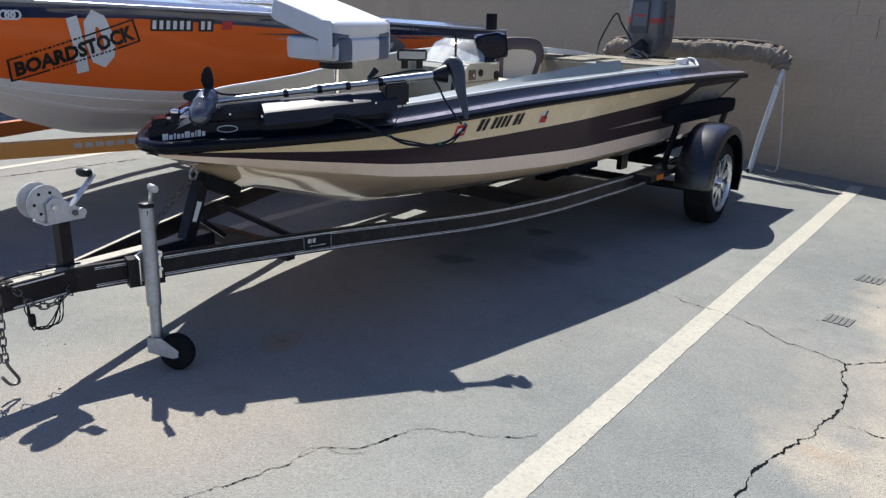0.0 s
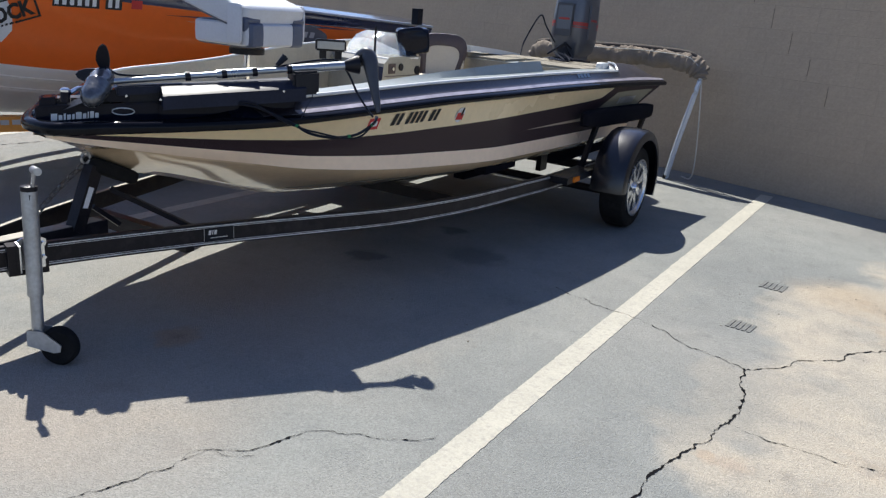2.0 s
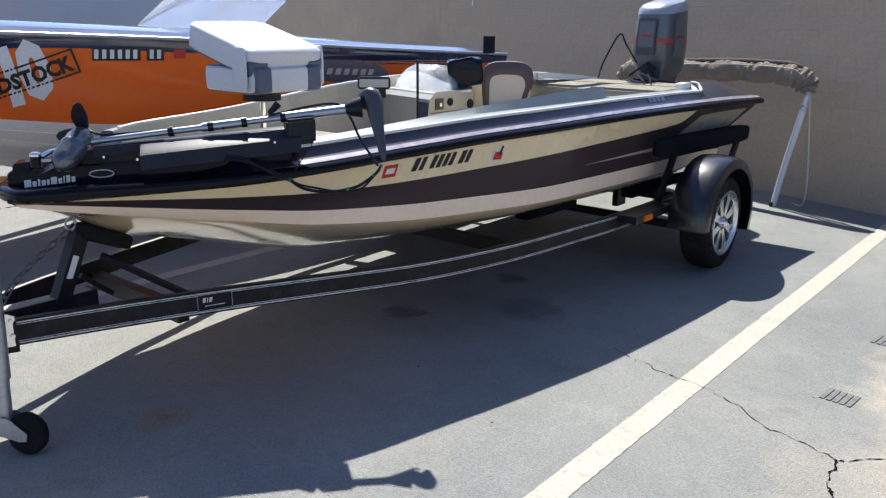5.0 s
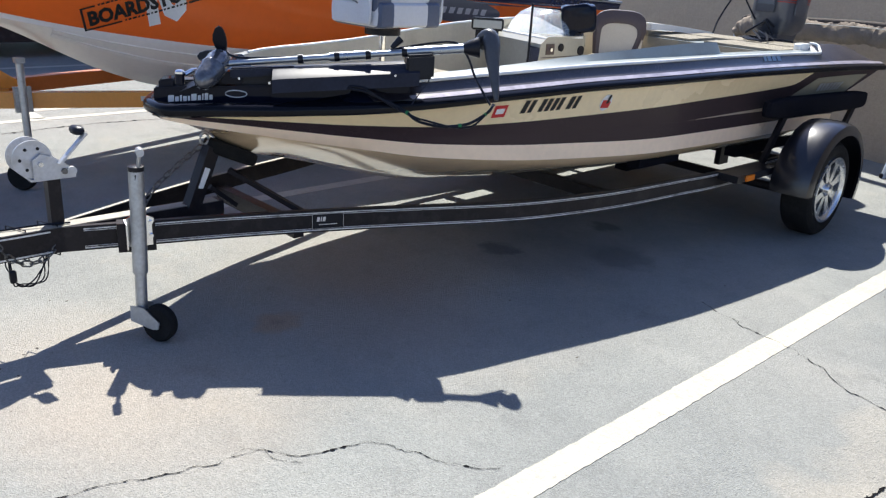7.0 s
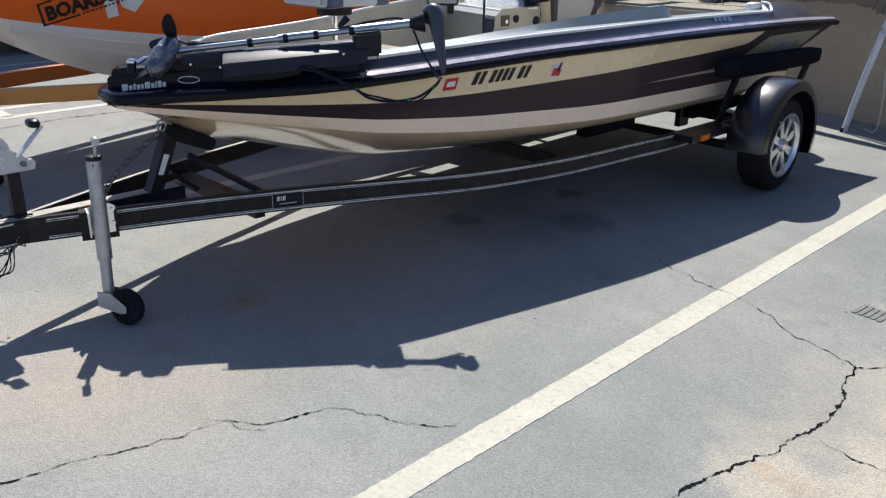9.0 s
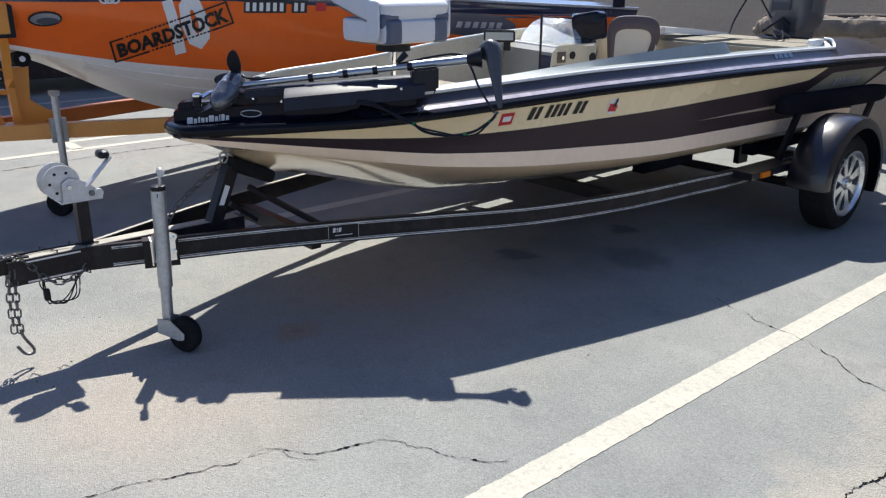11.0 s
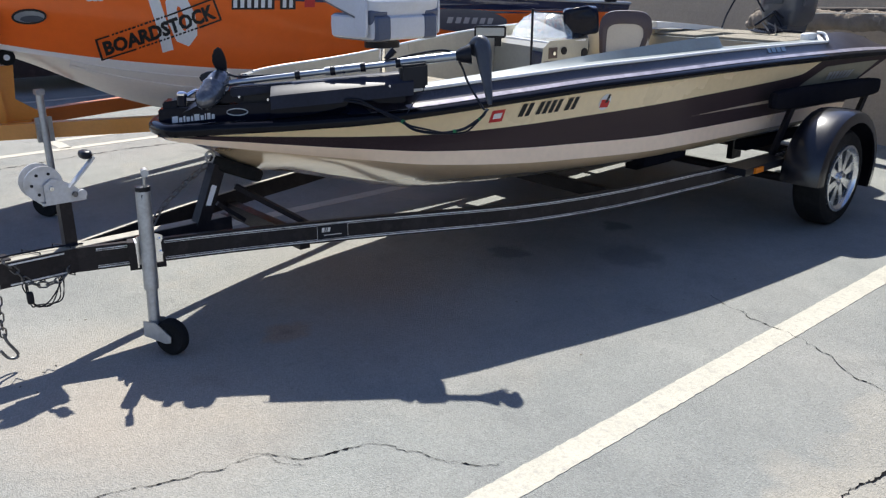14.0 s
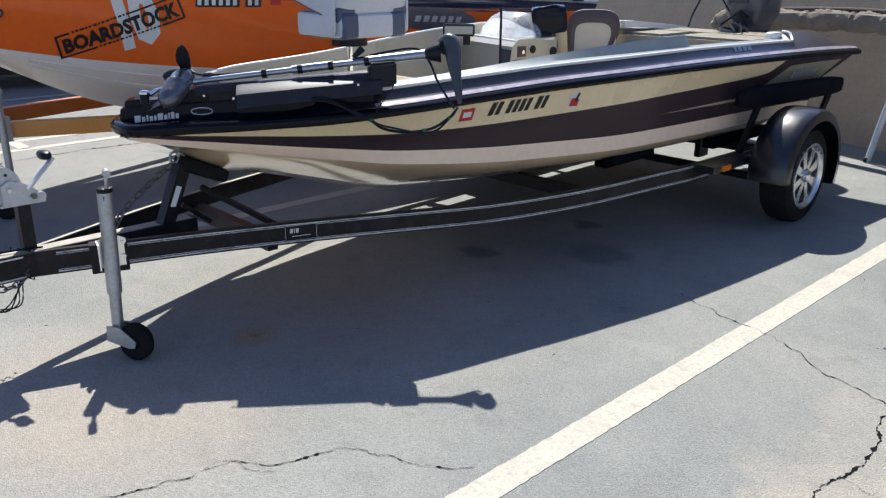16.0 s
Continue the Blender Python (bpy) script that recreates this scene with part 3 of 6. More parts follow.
chine_x = pchip((0.045, 0.09, 0.2, 0.5, 0.8, 1.1, 1.8, 2.6, 3.6, 5.0), (0.0, 0.05, 0.148, 0.306, 0.45, 0.563, 0.684, 0.79, 0.83, 0.84))
chine_z = pchip((0.045, 0.09, 0.2, 0.5, 0.8, 1.1, 1.8, 2.6, 3.6, 5.0), (0.825, 0.81, 0.785, 0.73, 0.68, 0.635, 0.578, 0.552, 0.55, 0.54))
keel_z = pchip((0.06, 0.115, 0.305, 0.474, 0.72, 0.99, 1.2, 1.47, 1.9, 2.5, 5.0), (0.822, 0.806, 0.725, 0.615, 0.552, 0.474, 0.415, 0.358, 0.328, 0.318, 0.31))
stripe_top = pchip((0.045, 0.5, 1.0, 1.75, 2.5, 3.3, 3.76, 4.0, 4.1, 4.3, 5.0), (0.42, 0.45, 0.46, 0.42, 0.36, 0.3, 0.24, 0.03, 0.04, 0.42, 0.42))
bilge = pchip((0.0, 0.9, 2.2, 5.0), (0.9, 0.88, 0.6, 0.5))
a_mid = pchip((0.045, 1.0, 2.5, 3.3, 5.0), (0.45, 0.46, 0.36, 0.32, 0.32))
stripe_low = pchip((0.045, 0.5, 1.0, 1.75, 2.5, 3.3, 5.0), (0.62, 0.72, 0.76, 0.78, 0.8, 0.8, 0.8))


def raked(y, z):
    """The transom leans forward below the rail."""
    return y - 0.42 * max(0.0, (y - 4.0) / (LOA - 4.0)) ** 2 * max(0.0, min(1.0, (rail_z(y) - z) / 0.18))


def hull_side(y, f, out=0.0):
    """A point of the port topside: f = 0 at the rail, 1 at the chine."""
    x = centre(y) + half_beam(y) + (chine_x(y) - half_beam(y)) * f - 0.02 * math.sin(math.pi * f) * min(1, max(0, y))
    z = rail_z(y) + (chine_z(y) - rail_z(y)) * f
    return Vector((x + out, raked(y, z), z + out * 0.3))


def hull_at(y, z, out=0.0):
    f, a = (rail_z(y) - z) / (rail_z(y) - chine_z(y)), stripe_top(y)
    p = hull_side(y, 0).lerp(hull_side(y, a), f / a)
    return p + Vector((out, 0, out * 0.3))


def stripe_knots(y):
    """The edges of the stripes down the topside, as shares from rail to chine."""
    a, c = stripe_top(y), stripe_low(y)
    sw = 0.065 * max(0.0, min(1.0, (y - 2.75) / 1.0)) * max(0.0, min(1, (4.6 - y) / 0.3))
    mid = 0.35 * a_mid(y) + c * 0.65 - 0.03 - 0.05 * max(0.0, min(1.0, (y - 2.75) / 1.0))
    mid = max(mid, a + 0.01)
    return 0.0, a, mid, mid + sw + 0.001, c, 1.0


def hull_skin(y, f, out):
    """A point just off the built topside, which is flat between the stripe edges."""
    ks = stripe_knots(y)
    for k0, k1 in zip(ks, ks[1:]):
        if f <= k1:
            break
    p = hull_side(y, k0).lerp(hull_side(y, k1), (f - k0) / (k1 - k0))
    return p + Vector((out, 0, out * 0.3))


def mirror(ring):
    return [Vector((2 * centre(p.y) - p.x, p.y, p.z)) for p in reversed(ring)]


stations = [0.082, 0.084, 0.09, 0.1, 0.111] + [0.125 + 0.05 * i for i in range(98)] + [LOA]
stations = [s for s in stations if s <= LOA]
boat = thing("bass_boat", "cream and dark brown striped bass boat resting on a trailer", "boat", at=(0, 2.5, 0.4))
rings, zone = [], []
for y in stations:
    port = [hull_side(y, f) for f in stripe_knots(y)]
    port += [Vector((centre(y) + u, raked(y, w), w)) for u, w in [(chine_x(y) * (1 - q), chine_z(y) + (keel_z(y) - chine_z(y)) * q ** bilge(y)) for q in (0.06, 0.3, 0.55, 0.8, 1.0)]]
    rings.append(port + mirror(port)[1:])
    zone.append(y)


def hull_slot(i, j):
    j = j if j < 10 else 19 - j
    if j == 0:
        return 1 if zone[i] >= 4.0 else 0
    if j == 2 and zone[i] < 2.7:
        return 1
    return {1: 1, 2: 4, 3: 1, 4: 2}.get(j, 5)


bm = loft(bmesh.new(), rings, closed=False, mats=hull_slot)
hull = part("hull", bm, [CREAM, BROWN, WHITE_HULL, BROWN, TAN_STRIPE, TAN_HULL], boat, "cream hull with dark brown flake stripes")
hull.data.polygons.foreach_set("use_smooth", [True] * len(hull.data.polygons))
bm = bmesh.new()
bm.faces.new([bm.verts.new(p) for p in rings[-1]])
part("transom", bm, CREAM, boat)

# rub rail round the whole sheer
rail_rings = []
prof = ((0.0, -0.022), (0.014, -0.025), (0.023, -0.019), (0.027, -0.008), (0.0268, 0.0), (0.0245, 0.007), (0.019, 0.0115), (0.008, 0.016), (-0.004, 0.0205), (-0.014, 0.0245), (-0.02, 0.024))
nose = ((0.0, -0.022), (0.014, -0.025), (0.023, -0.019), (0.027, -0.008), (0.0268, 0.0), (0.0258, 0.008), (0.022, 0.0155), (0.016, 0.02), (0.008, 0.0235), (-0.004, 0.025), (-0.012, 0.0245))
ys = [s for s in stations if s > 0.0825]


def rail_ring(y, sign):
    b, z = half_beam(y), rail_z(y)
    dy = half_beam(y + 0.02) - half_beam(y - 0.02)
    n = Vector((0.04, -dy, 0)).normalized()
    g = 1.05 if y < 0.9 else 0.9
    k = max(0.0, min(1.0, (y - 0.25) / 0.2))
    return [Vector((centre(y) + sign * (b + n.x * o * g), y + n.y * o * g, z + h * g)) for o, h in ((p[0] * (1 - k) + q[0] * k, p[1] * (1 - k) + q[1] * k) for p, q in zip(nose, prof))]


rail_rings = [rail_ring(y, 1) for y in reversed(ys)] + [rail_ring(y, -1) for y in ys]
part("rub_rail", loft(bmesh.new(), rail_rings), RAIL, boat, "black rubber rub rail")

# deck cap
coaming = pchip((0.7, 1.1, 3.05, 3.1, 3.13, 5.0), (0.0, 0.0, 0.062, 0.06, 0.0, 0.0))
hump = pchip((3.9, 4.12, 4.17, 4.5, 4.75, 5.0), (0.0, 0.0, 0.04, 0.045, 0.02, -0.06))
floor_z = lambda y: 0.88 if y < 1.88 else (0.6 if y < 4.0 else 1.015)  # noqa: E731
rings, zone = [], []
for y in stations + [0.7501, 1.8801, 4.0001, 4.13, 4.15, 4.175]:
    zone.append(y)
zone.sort()
for y in zone:
    b, z, h, q = half_beam(y), rail_z(y), coaming(y), (hump(y) if y > 3.9 else 0.0)
    k = min(1.0, b / 0.5)
    z -= 0.035 * max(0.0, min(1.0, (0.75 - y) / 0.35)) * 0.5
    q2 = max(0.0, min(1.0, (y - 4.12) / 0.05))
    ring = [Vector((b, y, z)), Vector((b - 0.004 * k, y, z + 0.022)), Vector((b - 0.028 * k, y, z + 0.034 + q * 0.1)), Vector((b - (0.06 + 0.03 * q2) * k, y, z + 0.047 + q * 0.5)), Vector((b - (0.086 + 0.09 * q2) * k, y, z + 0.08 + q)), Vector((b - (0.155 + 0.06 * q2) * k, y, z + 0.09 + q * 0.8))]
    if y < 0.75:
        q3 = 0.016 + 0.044 * max(0.0, min(1.0, (y - 0.5) / 0.25))
        ring = ring[:2] + [Vector((b - u * k, y, z + max(0.022, q3 * g_))) for u, g_ in ((0.024, 0.6), (0.06, 0.75), (0.11, 0.93), (0.16, 1.0))]
        ring += [Vector((b * u, y, z + q3)) for u in (0.5, 0.25, 0.0)]
    else:
        fz = floor_z(y)
        ring += [Vector((b - 0.185 * k - 0.03 * q2, y, z + 0.09 + h)), Vector((b - 0.215 * k - 0.03 * q2, y, min(fz, z + 0.07))), Vector((0, y, min(fz, z + 0.07)))]
    ring = [p + Vector((centre(y), 0, 0)) for p in ring]
    rings.append(ring + mirror(ring)[1:])


def deck_slot(i, j):
    j = j if j < 8 else 15 - j
    y = zone[i]
    if y < 0.74:
        return 1
    # slot 5: the painted glint along the rolled edge
    if j == 1 and y > 0.9:
        return 5
    if j < 4:
        return 0 if y > 0.76 else 1
    if j < 6:
        return 0 if y > 4.145 else 2
    if j == 6:
        return 3
    return 4 if y < 4.0 else 2


part("deck", loft(bmesh.new(), rings, closed=False, mats=deck_slot), [PURPLE, BLACK_GLOSS, DECK_GREY, INNER, CARPET, EDGE_GLINT], boat, "plum flake and pale grey deck moulding")

# lettering and stickers on the topside
def on_hull(bm, y0, z0, slope=0.0, out=0.003, slant=0.0):
    """Lays a flat mesh (x aft, y up) on the port topside from y0, z0 on."""
    for v in bm.verts:
        y, z = y0 + v.co.x + slant * v.co.y, z0 + v.co.y + slope * v.co.x
        v.co = hull_at(y, z, out + v.co.z)
    return bm


def bars(widths, gap, height, slant=0.0):
    """A row of plain bars, one to each unreadable or withheld letter."""
    b, x = bmesh.new(), 0.0
    for w in widths:
        if w > 0:
            vs_ = [b.verts.new((x + dx + slant * dy, dy, 0)) for dx, dy in ((0, 0), (w, 0), (w, height), (0, height))]
            b.faces.new(vs_)
        x += abs(w) + gap
    return b


def bar_row(name, widths, gap, height, slant, place, material, parent, label):
    """Each plain bar is a part of its own; place lays it on its surface."""
    x = 0.0
    for w in widths:
        if w > 0:
            s_ = bars([w], 0, height, slant)
            bmesh.ops.translate(s_, vec=(x, 0, 0), verts=s_.verts)
            part(name, place(s_), material, parent, label, smooth=False)
        x += abs(w) + gap


REG = [0.027, 0.024, -0.012, 0.024, 0.024, 0.024, 0.024, -0.012, 0.027, 0.024]
bar_row("registration_bar", REG, 0.012, 0.062, 0.22, lambda s: on_hull(s, 1.5, 0.826, 0.03, 0.004), DECAL_BLACK, boat, "black plain bar")
st = bmesh.new()
prism(st, [(0, 0, 0), (0.07, 0, 0), (0.07, 0.058, 0), (0, 0.058, 0)], (0, 0, 0.001))
part("red_sticker", on_hull(subdivide_long(st, 0.04), 1.35, 0.812, 0.03), DECAL_RED, boat, "small red and white sticker", smooth=False)
st = bmesh.new()
prism(st, [(0.013, 0.016, 0), (0.057, 0.016, 0), (0.057, 0.042, 0), (0.013, 0.042, 0)], (0, 0, 0.001))
part("sticker_field", on_hull(st, 1.35, 0.812, 0.03, 0.005), DECAL_WHITE, boat, smooth=False)
st = bmesh.new()
st.faces.new([st.verts.new((0.036 * math.cos(a), 0.042 * math.sin(a), 0)) for a in (2 * math.pi * i / 20 for i in range(20))])
part("round_sticker", on_hull(st, 2.02, 0.855, 0.02), DECAL_WHITE, boat, "round white and red sticker", smooth=False)
st = bmesh.new()
st.faces.new([st.verts.new(p) for p in ((-0.028, -0.026, 0), (0.026, -0.03, 0), (0.03, 0.002, 0), (0.0, 0.012, 0), (-0.026, 0.014, 0))])
part("sticker_patch", on_hull(st, 2.02, 0.855, 0.02, 0.005), DECAL_RED, boat, smooth=False)
st = bmesh.new()
st.faces.new([st.verts.new(p) for p in ((-0.002, -0.006, 0), (0.016, -0.004, 0), (0.022, 0.036, 0), (0.008, 0.04, 0))])
part("sticker_figure", on_hull(st, 2.02, 0.855, 0.02, 0.006), DECAL_BLACK, boat, smooth=False)
panel = []
for i in range(33):
    row = []
    for k in range(7):
        f_ = k / 6
        y_front = 4.02 - 0.3 * f_
        y_ = y_front + (LOA - 0.12 - y_front) * i / 32
        row.append(hull_skin(y_, (0.16 + 0.33 * f_) * (1 - i / 32) + (0.12 + 0.38 * f_) * i / 32, 0.006))
    panel.append(row)
part("quarter_panel", loft(bmesh.new(), panel, closed=False), OLIVE, boat, "grey slanted panel near the stern")


def on_panel(s):
    for v in s.verts:
        v.co = hull_skin(4.08 + v.co.x, 0.385 - 0.02 * v.co.x - 2.5 * v.co.y, 0.011)
    return s


bar_row("maker_bar", [0.046, 0.036, 0.046, 0.036, 0.046, 0.046, 0.036], 0.016, 0.05, 0.2, on_panel, SILVER, boat, "silver plain bar")


def on_cap(s):
    for v in s.verts:
        y = 3.4 + v.co.x
        v.co = Vector((centre(y) + half_beam(y) - 0.058 - v.co.y * 0.72, y, rail_z(y) + 0.05 + v.co.y * 0.9))
    return s


bar_row("model_bar", [0.03, 0.042, 0.042, 0.042], 0.012, 0.036, 0.25, on_cap, ICE, boat, "pale blue plain bar")
lip = superbox(bmesh.new(), (0.72, 4.1, 1.062), (0.06, 0.13, 0.055), None, 6)
part("corner_step", lip, WHITE_TRIM, boat, "pale grey moulded corner step")

# bright sunlit streaks on the deck moulding's edges, built as thin white tubes
streak_pts = [Vector((centre(y) + half_beam(y) - 0.084, y, rail_z(y) + 0.082)) for y in [0.95 + 0.15 * i for i in range(22)]]
e_ = Vector((centre(4.15) + half_beam(4.15), 4.15, rail_z(4.15)))
streak_pts += [e_ + Vector(p) for p in ((-0.1, 0.0, 0.088), (-0.125, 0.035, 0.105), (-0.15, 0.05, 0.125), (-0.2, 0.055, 0.13))]
part("cap_trim", tube(bmesh.new(), smooth_path(streak_pts, 3), 0.009, 8), WHITE_TRIM, boat, "thin white tube drawn as the sunlit edge of the deck moulding")
part("cap_trim", tube(bmesh.new(), [Vector((centre(y) - half_beam(y) + 0.17, y, rail_z(y) + 0.092 + coaming(y))) for y in [0.8 + 0.1 * i for i in range(24)]], 0.008, 8), WHITE_TRIM, boat, "thin white tube drawn as the sunlit edge of the deck moulding")

# console, windshield, instruments
con = bmesh.new()
loft(con, [[Vector((x, y, z)) for x, y in ((-0.18, y0 - 0.13), (-0.72, y0), (-0.74, 2.98), (-0.18, 2.98))] for z, y0 in ((0.6, 2.62), (1.02, 2.68), (1.06, 2.74))])
console = part("console", con, CONSOLE, boat, "cream helm console", bevel=0.03)
for gy, gz, r in ((2.74, 0.995, 0.024), (2.9, 0.9, 0.022), (2.94, 0.97, 0.03), (2.86, 0.85, 0.026)):
    part("gauge", disc(bmesh.new(), (-0.178, gy, gz), (1, 0, 0), r, 0.012, 18), BLACK, console)
sp = part("switch_panel", box(bmesh.new(), (-0.182, 2.6, 0.955), (-0.174, 2.675, 1.02)), VINYL_BROWN, console, bevel=0.003)
part("ignition_key", disc(bmesh.new(), (-0.17, 2.637, 0.985), (1, 0, 0), 0.012, 0.014, 12), CHROME, sp)
part("seam", box(bmesh.new(), (-0.1815, 2.56, 0.936), (-0.177, 2.97, 0.941)), VINYL_BROWN, console)
# navy strip that paints the shadowed gap at the console's front corner
ca, cb_ = Vector((-0.183, 2.487, 0.6)), Vector((-0.722, 2.615, 0.6))
part("side_recess", prism(bmesh.new(), [ca.lerp(cb_, f_) + Vector((0, dy, z)) for f_, z, dy in ((0.0, 0.02, 0.003), (0.2, 0.02, 0.003), (0.2, 0.4, 0.057), (0.0, 0.4, 0.057))], (0, 0.012, 0)), NAVY, console, "dark blue strip in place of a shadowed gap")
part("top_edge", tube(bmesh.new(), [(-0.185, 2.95, 1.05), (-0.19, 2.6, 1.05), (-0.71, 2.725, 1.05)], 0.008, 8), WHITE_TRIM, console, "pale console edge")
wh = bmesh.new()
tube(wh, [Vector((-0.46 + 0.17 * math.cos(a), 3.1 + 0.06 * math.sin(a), 0.95 + 0.15 * math.sin(a))) for a in (2 * math.pi * i / 24 for i in range(25))], 0.014, 8)
tube(wh, [(-0.46, 2.97, 0.92), (-0.46, 3.09, 0.95)], 0.018, 8)
part("steering_wheel", wh, BLACK, boat, "black steering wheel")
ws = []
WX, WY = -0.5, 2.95
for i in range(17):
    a = math.pi * (0.04 + 0.92 * i / 16)
    cx, cy = math.cos(a), -math.sin(a)
    ws.append([Vector((WX + cx * r, WY + cy * s, z)) for r, s, z in ((0.24, 0.25, 1.06), (0.23, 0.21, 1.11), (0.19, 0.13, 1.17), (0.12, 0.04, 1.205))])
wsb = loft(bmesh.new(), ws, closed=False)
bmesh.ops.solidify(wsb, geom=wsb.faces, thickness=0.005)
pane = part("windshield", wsb, PLEXI, boat, "small curved clear windshield")
pane.visible_shadow = False
tube_rim = bmesh.new()
tube(tube_rim, [w[3] for w in ws], 0.006, 6)
part("windshield_trim", tube_rim, BLACK, boat)
FM = Matrix.Translation((-0.55, 2.46, 1.065)) @ Matrix.Rotation(0.75, 4, "Z")
ff = bmesh.new()
box(ff, (-0.1, -0.02, 0), (0.1, 0.02, 0.075), FM)
finder = part("fish_finder", ff, BLACK, boat, "grey fish finder with pale screen", bevel=0.008)
part("screen", box(bmesh.new(), (-0.088, -0.026, 0.014), (0.088, -0.019, 0.062), FM), SCREEN, finder)
for dx in (-0.05, 0.05):
    part("bracket", box(bmesh.new(), (dx - 0.022, -0.02, -0.05), (dx + 0.022, 0.02, 0.002), FM), BLACK, finder)
bag = bmesh.new()
superbox(bag, (-0.27, 3.0, 1.158), (0.225, 0.13, 0.175), Matrix.Rotation(0.75, 4, "Z") @ Matrix.Rotation(-0.12, 4, "Y"), 7, 48, 26)
for v in bag.verts:
    v.co += Vector((0.6, -0.6, 0.4)) * (0.02 * noise.noise(v.co * 15) + 0.009 * noise.noise(v.co * 42))
bagp = part("covered_display", bag, BLACK_GLOSS, boat, "display unit wrapped in a black cover")
part("mount_arm", superbox(bmesh.new(), (-0.29, 2.97, 1.05), (0.12, 0.1, 0.09), None, 4), BLACK, bagp)
tube_a = bmesh.new()
tube(tube_a, [(-0.19, 2.455, 0.6), (-0.19, 2.455, 0.95), (-0.193, 2.457, 1.255)], 0.0075, 8)
part("antenna_rod", tube_a, BLACK, boat, "thin black upright rod")

# driver's chair
chair = thing("driver_chair", "cream and brown vinyl helm chair in the cockpit", "chair", at=(-0.42, 3.68, 0.6))
CM = Matrix.Translation((-0.5, 3.8, 0.015)) @ Matrix.Rotation(0.62, 4, "Z")
def arch(w, zs, h, legs, n=14):
    """An arched outline: legs are the (x, z) pairs below the arch, on both sides."""
    top = [(math.copysign(abs(math.cos(a)) ** 0.6, -math.cos(a)) * w, zs + h * math.sin(a) ** 0.65) for a in (math.pi * i / n for i in range(n + 1))]
    return legs[0] + top + legs[1]


back = arch(0.184, 1.03, 0.14, ([(-0.15, 0.72), (-0.17, 0.9)], [(0.17, 0.9), (0.15, 0.72)]))
bk = [[CM @ Vector((x * s, dy + (z - 0.9) * 0.12, 0.9 + (z - 0.9) * s)) for x, z in back] for dy, s in ((0.055, 0.9), (0.048, 0.985), (-0.04, 0.985), (-0.056, 0.93))]
part("backrest", loft(bmesh.new(), bk), VINYL_CREAM, chair, "cream vinyl backrest")
o_edge = arch(0.19, 1.03, 0.145, ([(-0.162, 0.76), (-0.178, 0.9)], [(0.152, 0.9), (0.1, 0.76)]))
i_edge = arch(0.13, 1.0, 0.085, ([(-0.125, 0.76), (-0.13, 0.9)], [(0.1, 0.9), (0.066, 0.76)]))
bd_ = [[CM @ Vector((x, dy + (z - 0.9) * 0.12, z)) for (x, z), dy in ((o, 0.045), (o, -0.048), (((o[0] + q[0]) / 2, (o[1] + q[1]) / 2), -0.066), (q, -0.06), (q, -0.03))] for o, q in zip(o_edge, i_edge)]
part("back_band", loft(bmesh.new(), bd_), VINYL_BROWN, chair, "brown vinyl arched band")
part("seat", superbox(bmesh.new(), CM @ Vector((0, -0.2, 0.8)), (0.42, 0.42, 0.14), Matrix.Rotation(0.62, 4, "Z"), 5), VINYL_CREAM, chair)
part("pedestal", disc(bmesh.new(), (-0.36, 3.65, 0.68), (0, 0, 1), 0.05, 0.17, 16), ALU, chair)

# aft deck: hatches and cleats, mirrored jump-seat frames
for hx0, hx1, hy0, hy1 in ((-0.6, -0.06, 4.03, 4.4), (0.06, 0.6, 4.03, 4.4), (-0.5, 0.5, 4.44, 4.75)):
    part("hatch", box(bmesh.new(), (hx0, hy0, 1.008), (hx1, hy1, 1.032)), HATCH, boat, "grey carpeted hatch lid", bevel=0.008)
rl = bmesh.new()
loft(rl, [[Vector((x + dx, y, z + dz)) for dx, dz in ((-0.06, -0.03), (0.05, -0.03), (0.045, 0.012), (-0.06, 0.014))] for x, y, z in ((-0.4, 3.98, 1.1), (-0.4, 4.15, 1.09), (-0.4, 4.5, 1.062), (-0.4, 4.9, 1.02))])
rim_ = part("lid_edge", rl, WHITE_TRIM, boat, "pale grey raised lid edge", bevel=0.005)
part("lid_side", prism(bmesh.new(), [(-0.375, 3.99, 1.03), (-0.375, 4.5, 1.03), (-0.375, 4.15, 1.05), (-0.375, 3.99, 1.058)], (-0.03, 0, 0)), HATCH, rim_)
for k in range(3):
    rr = random.Random(k)
    cb = tube(bmesh.new(), smooth_path([(rr.uniform(0.0, 0.4), rr.uniform(4.3, 4.75), 1.042 + rr.uniform(0, 0.015)) for _ in range(3)] + [(0.05 - 0.05 * k, 4.95, 1.08)], 6), 0.007, 6)
    part("rigging_cable", cb, BLACK, boat, "black rigging cable")
# ---- pedestal fishing seat on the bow deck ----
def seat_box(at, size, p=6, tilt=0.0):
    m = Matrix.Rotation(SEAT_TURN, 4, "Z")
    c = Vector((-0.19, 1.33, 1.2)) + m @ Vector(at)
    return superbox(bmesh.new(), c, size, m @ Matrix.Rotation(tilt, 4, "X"), p)


SEAT_TURN = 0.0
fs = thing("fishing_seat", "folded white and blue-grey vinyl fishing seat on a post", "seat", at=(-0.19, 1.33, 0.88))
part("seat_cushion", seat_box((0.02, 0, 0.008), (0.4, 0.42, 0.12), 9), VINYL_WHITE, fs)
for dy in (-0.15, 0.14):
    part("cushion_band", seat_box((0.03, dy, 0.008), (0.388, 0.095, 0.125), 9), VINYL_BLUE, fs, "blue-grey vinyl band")


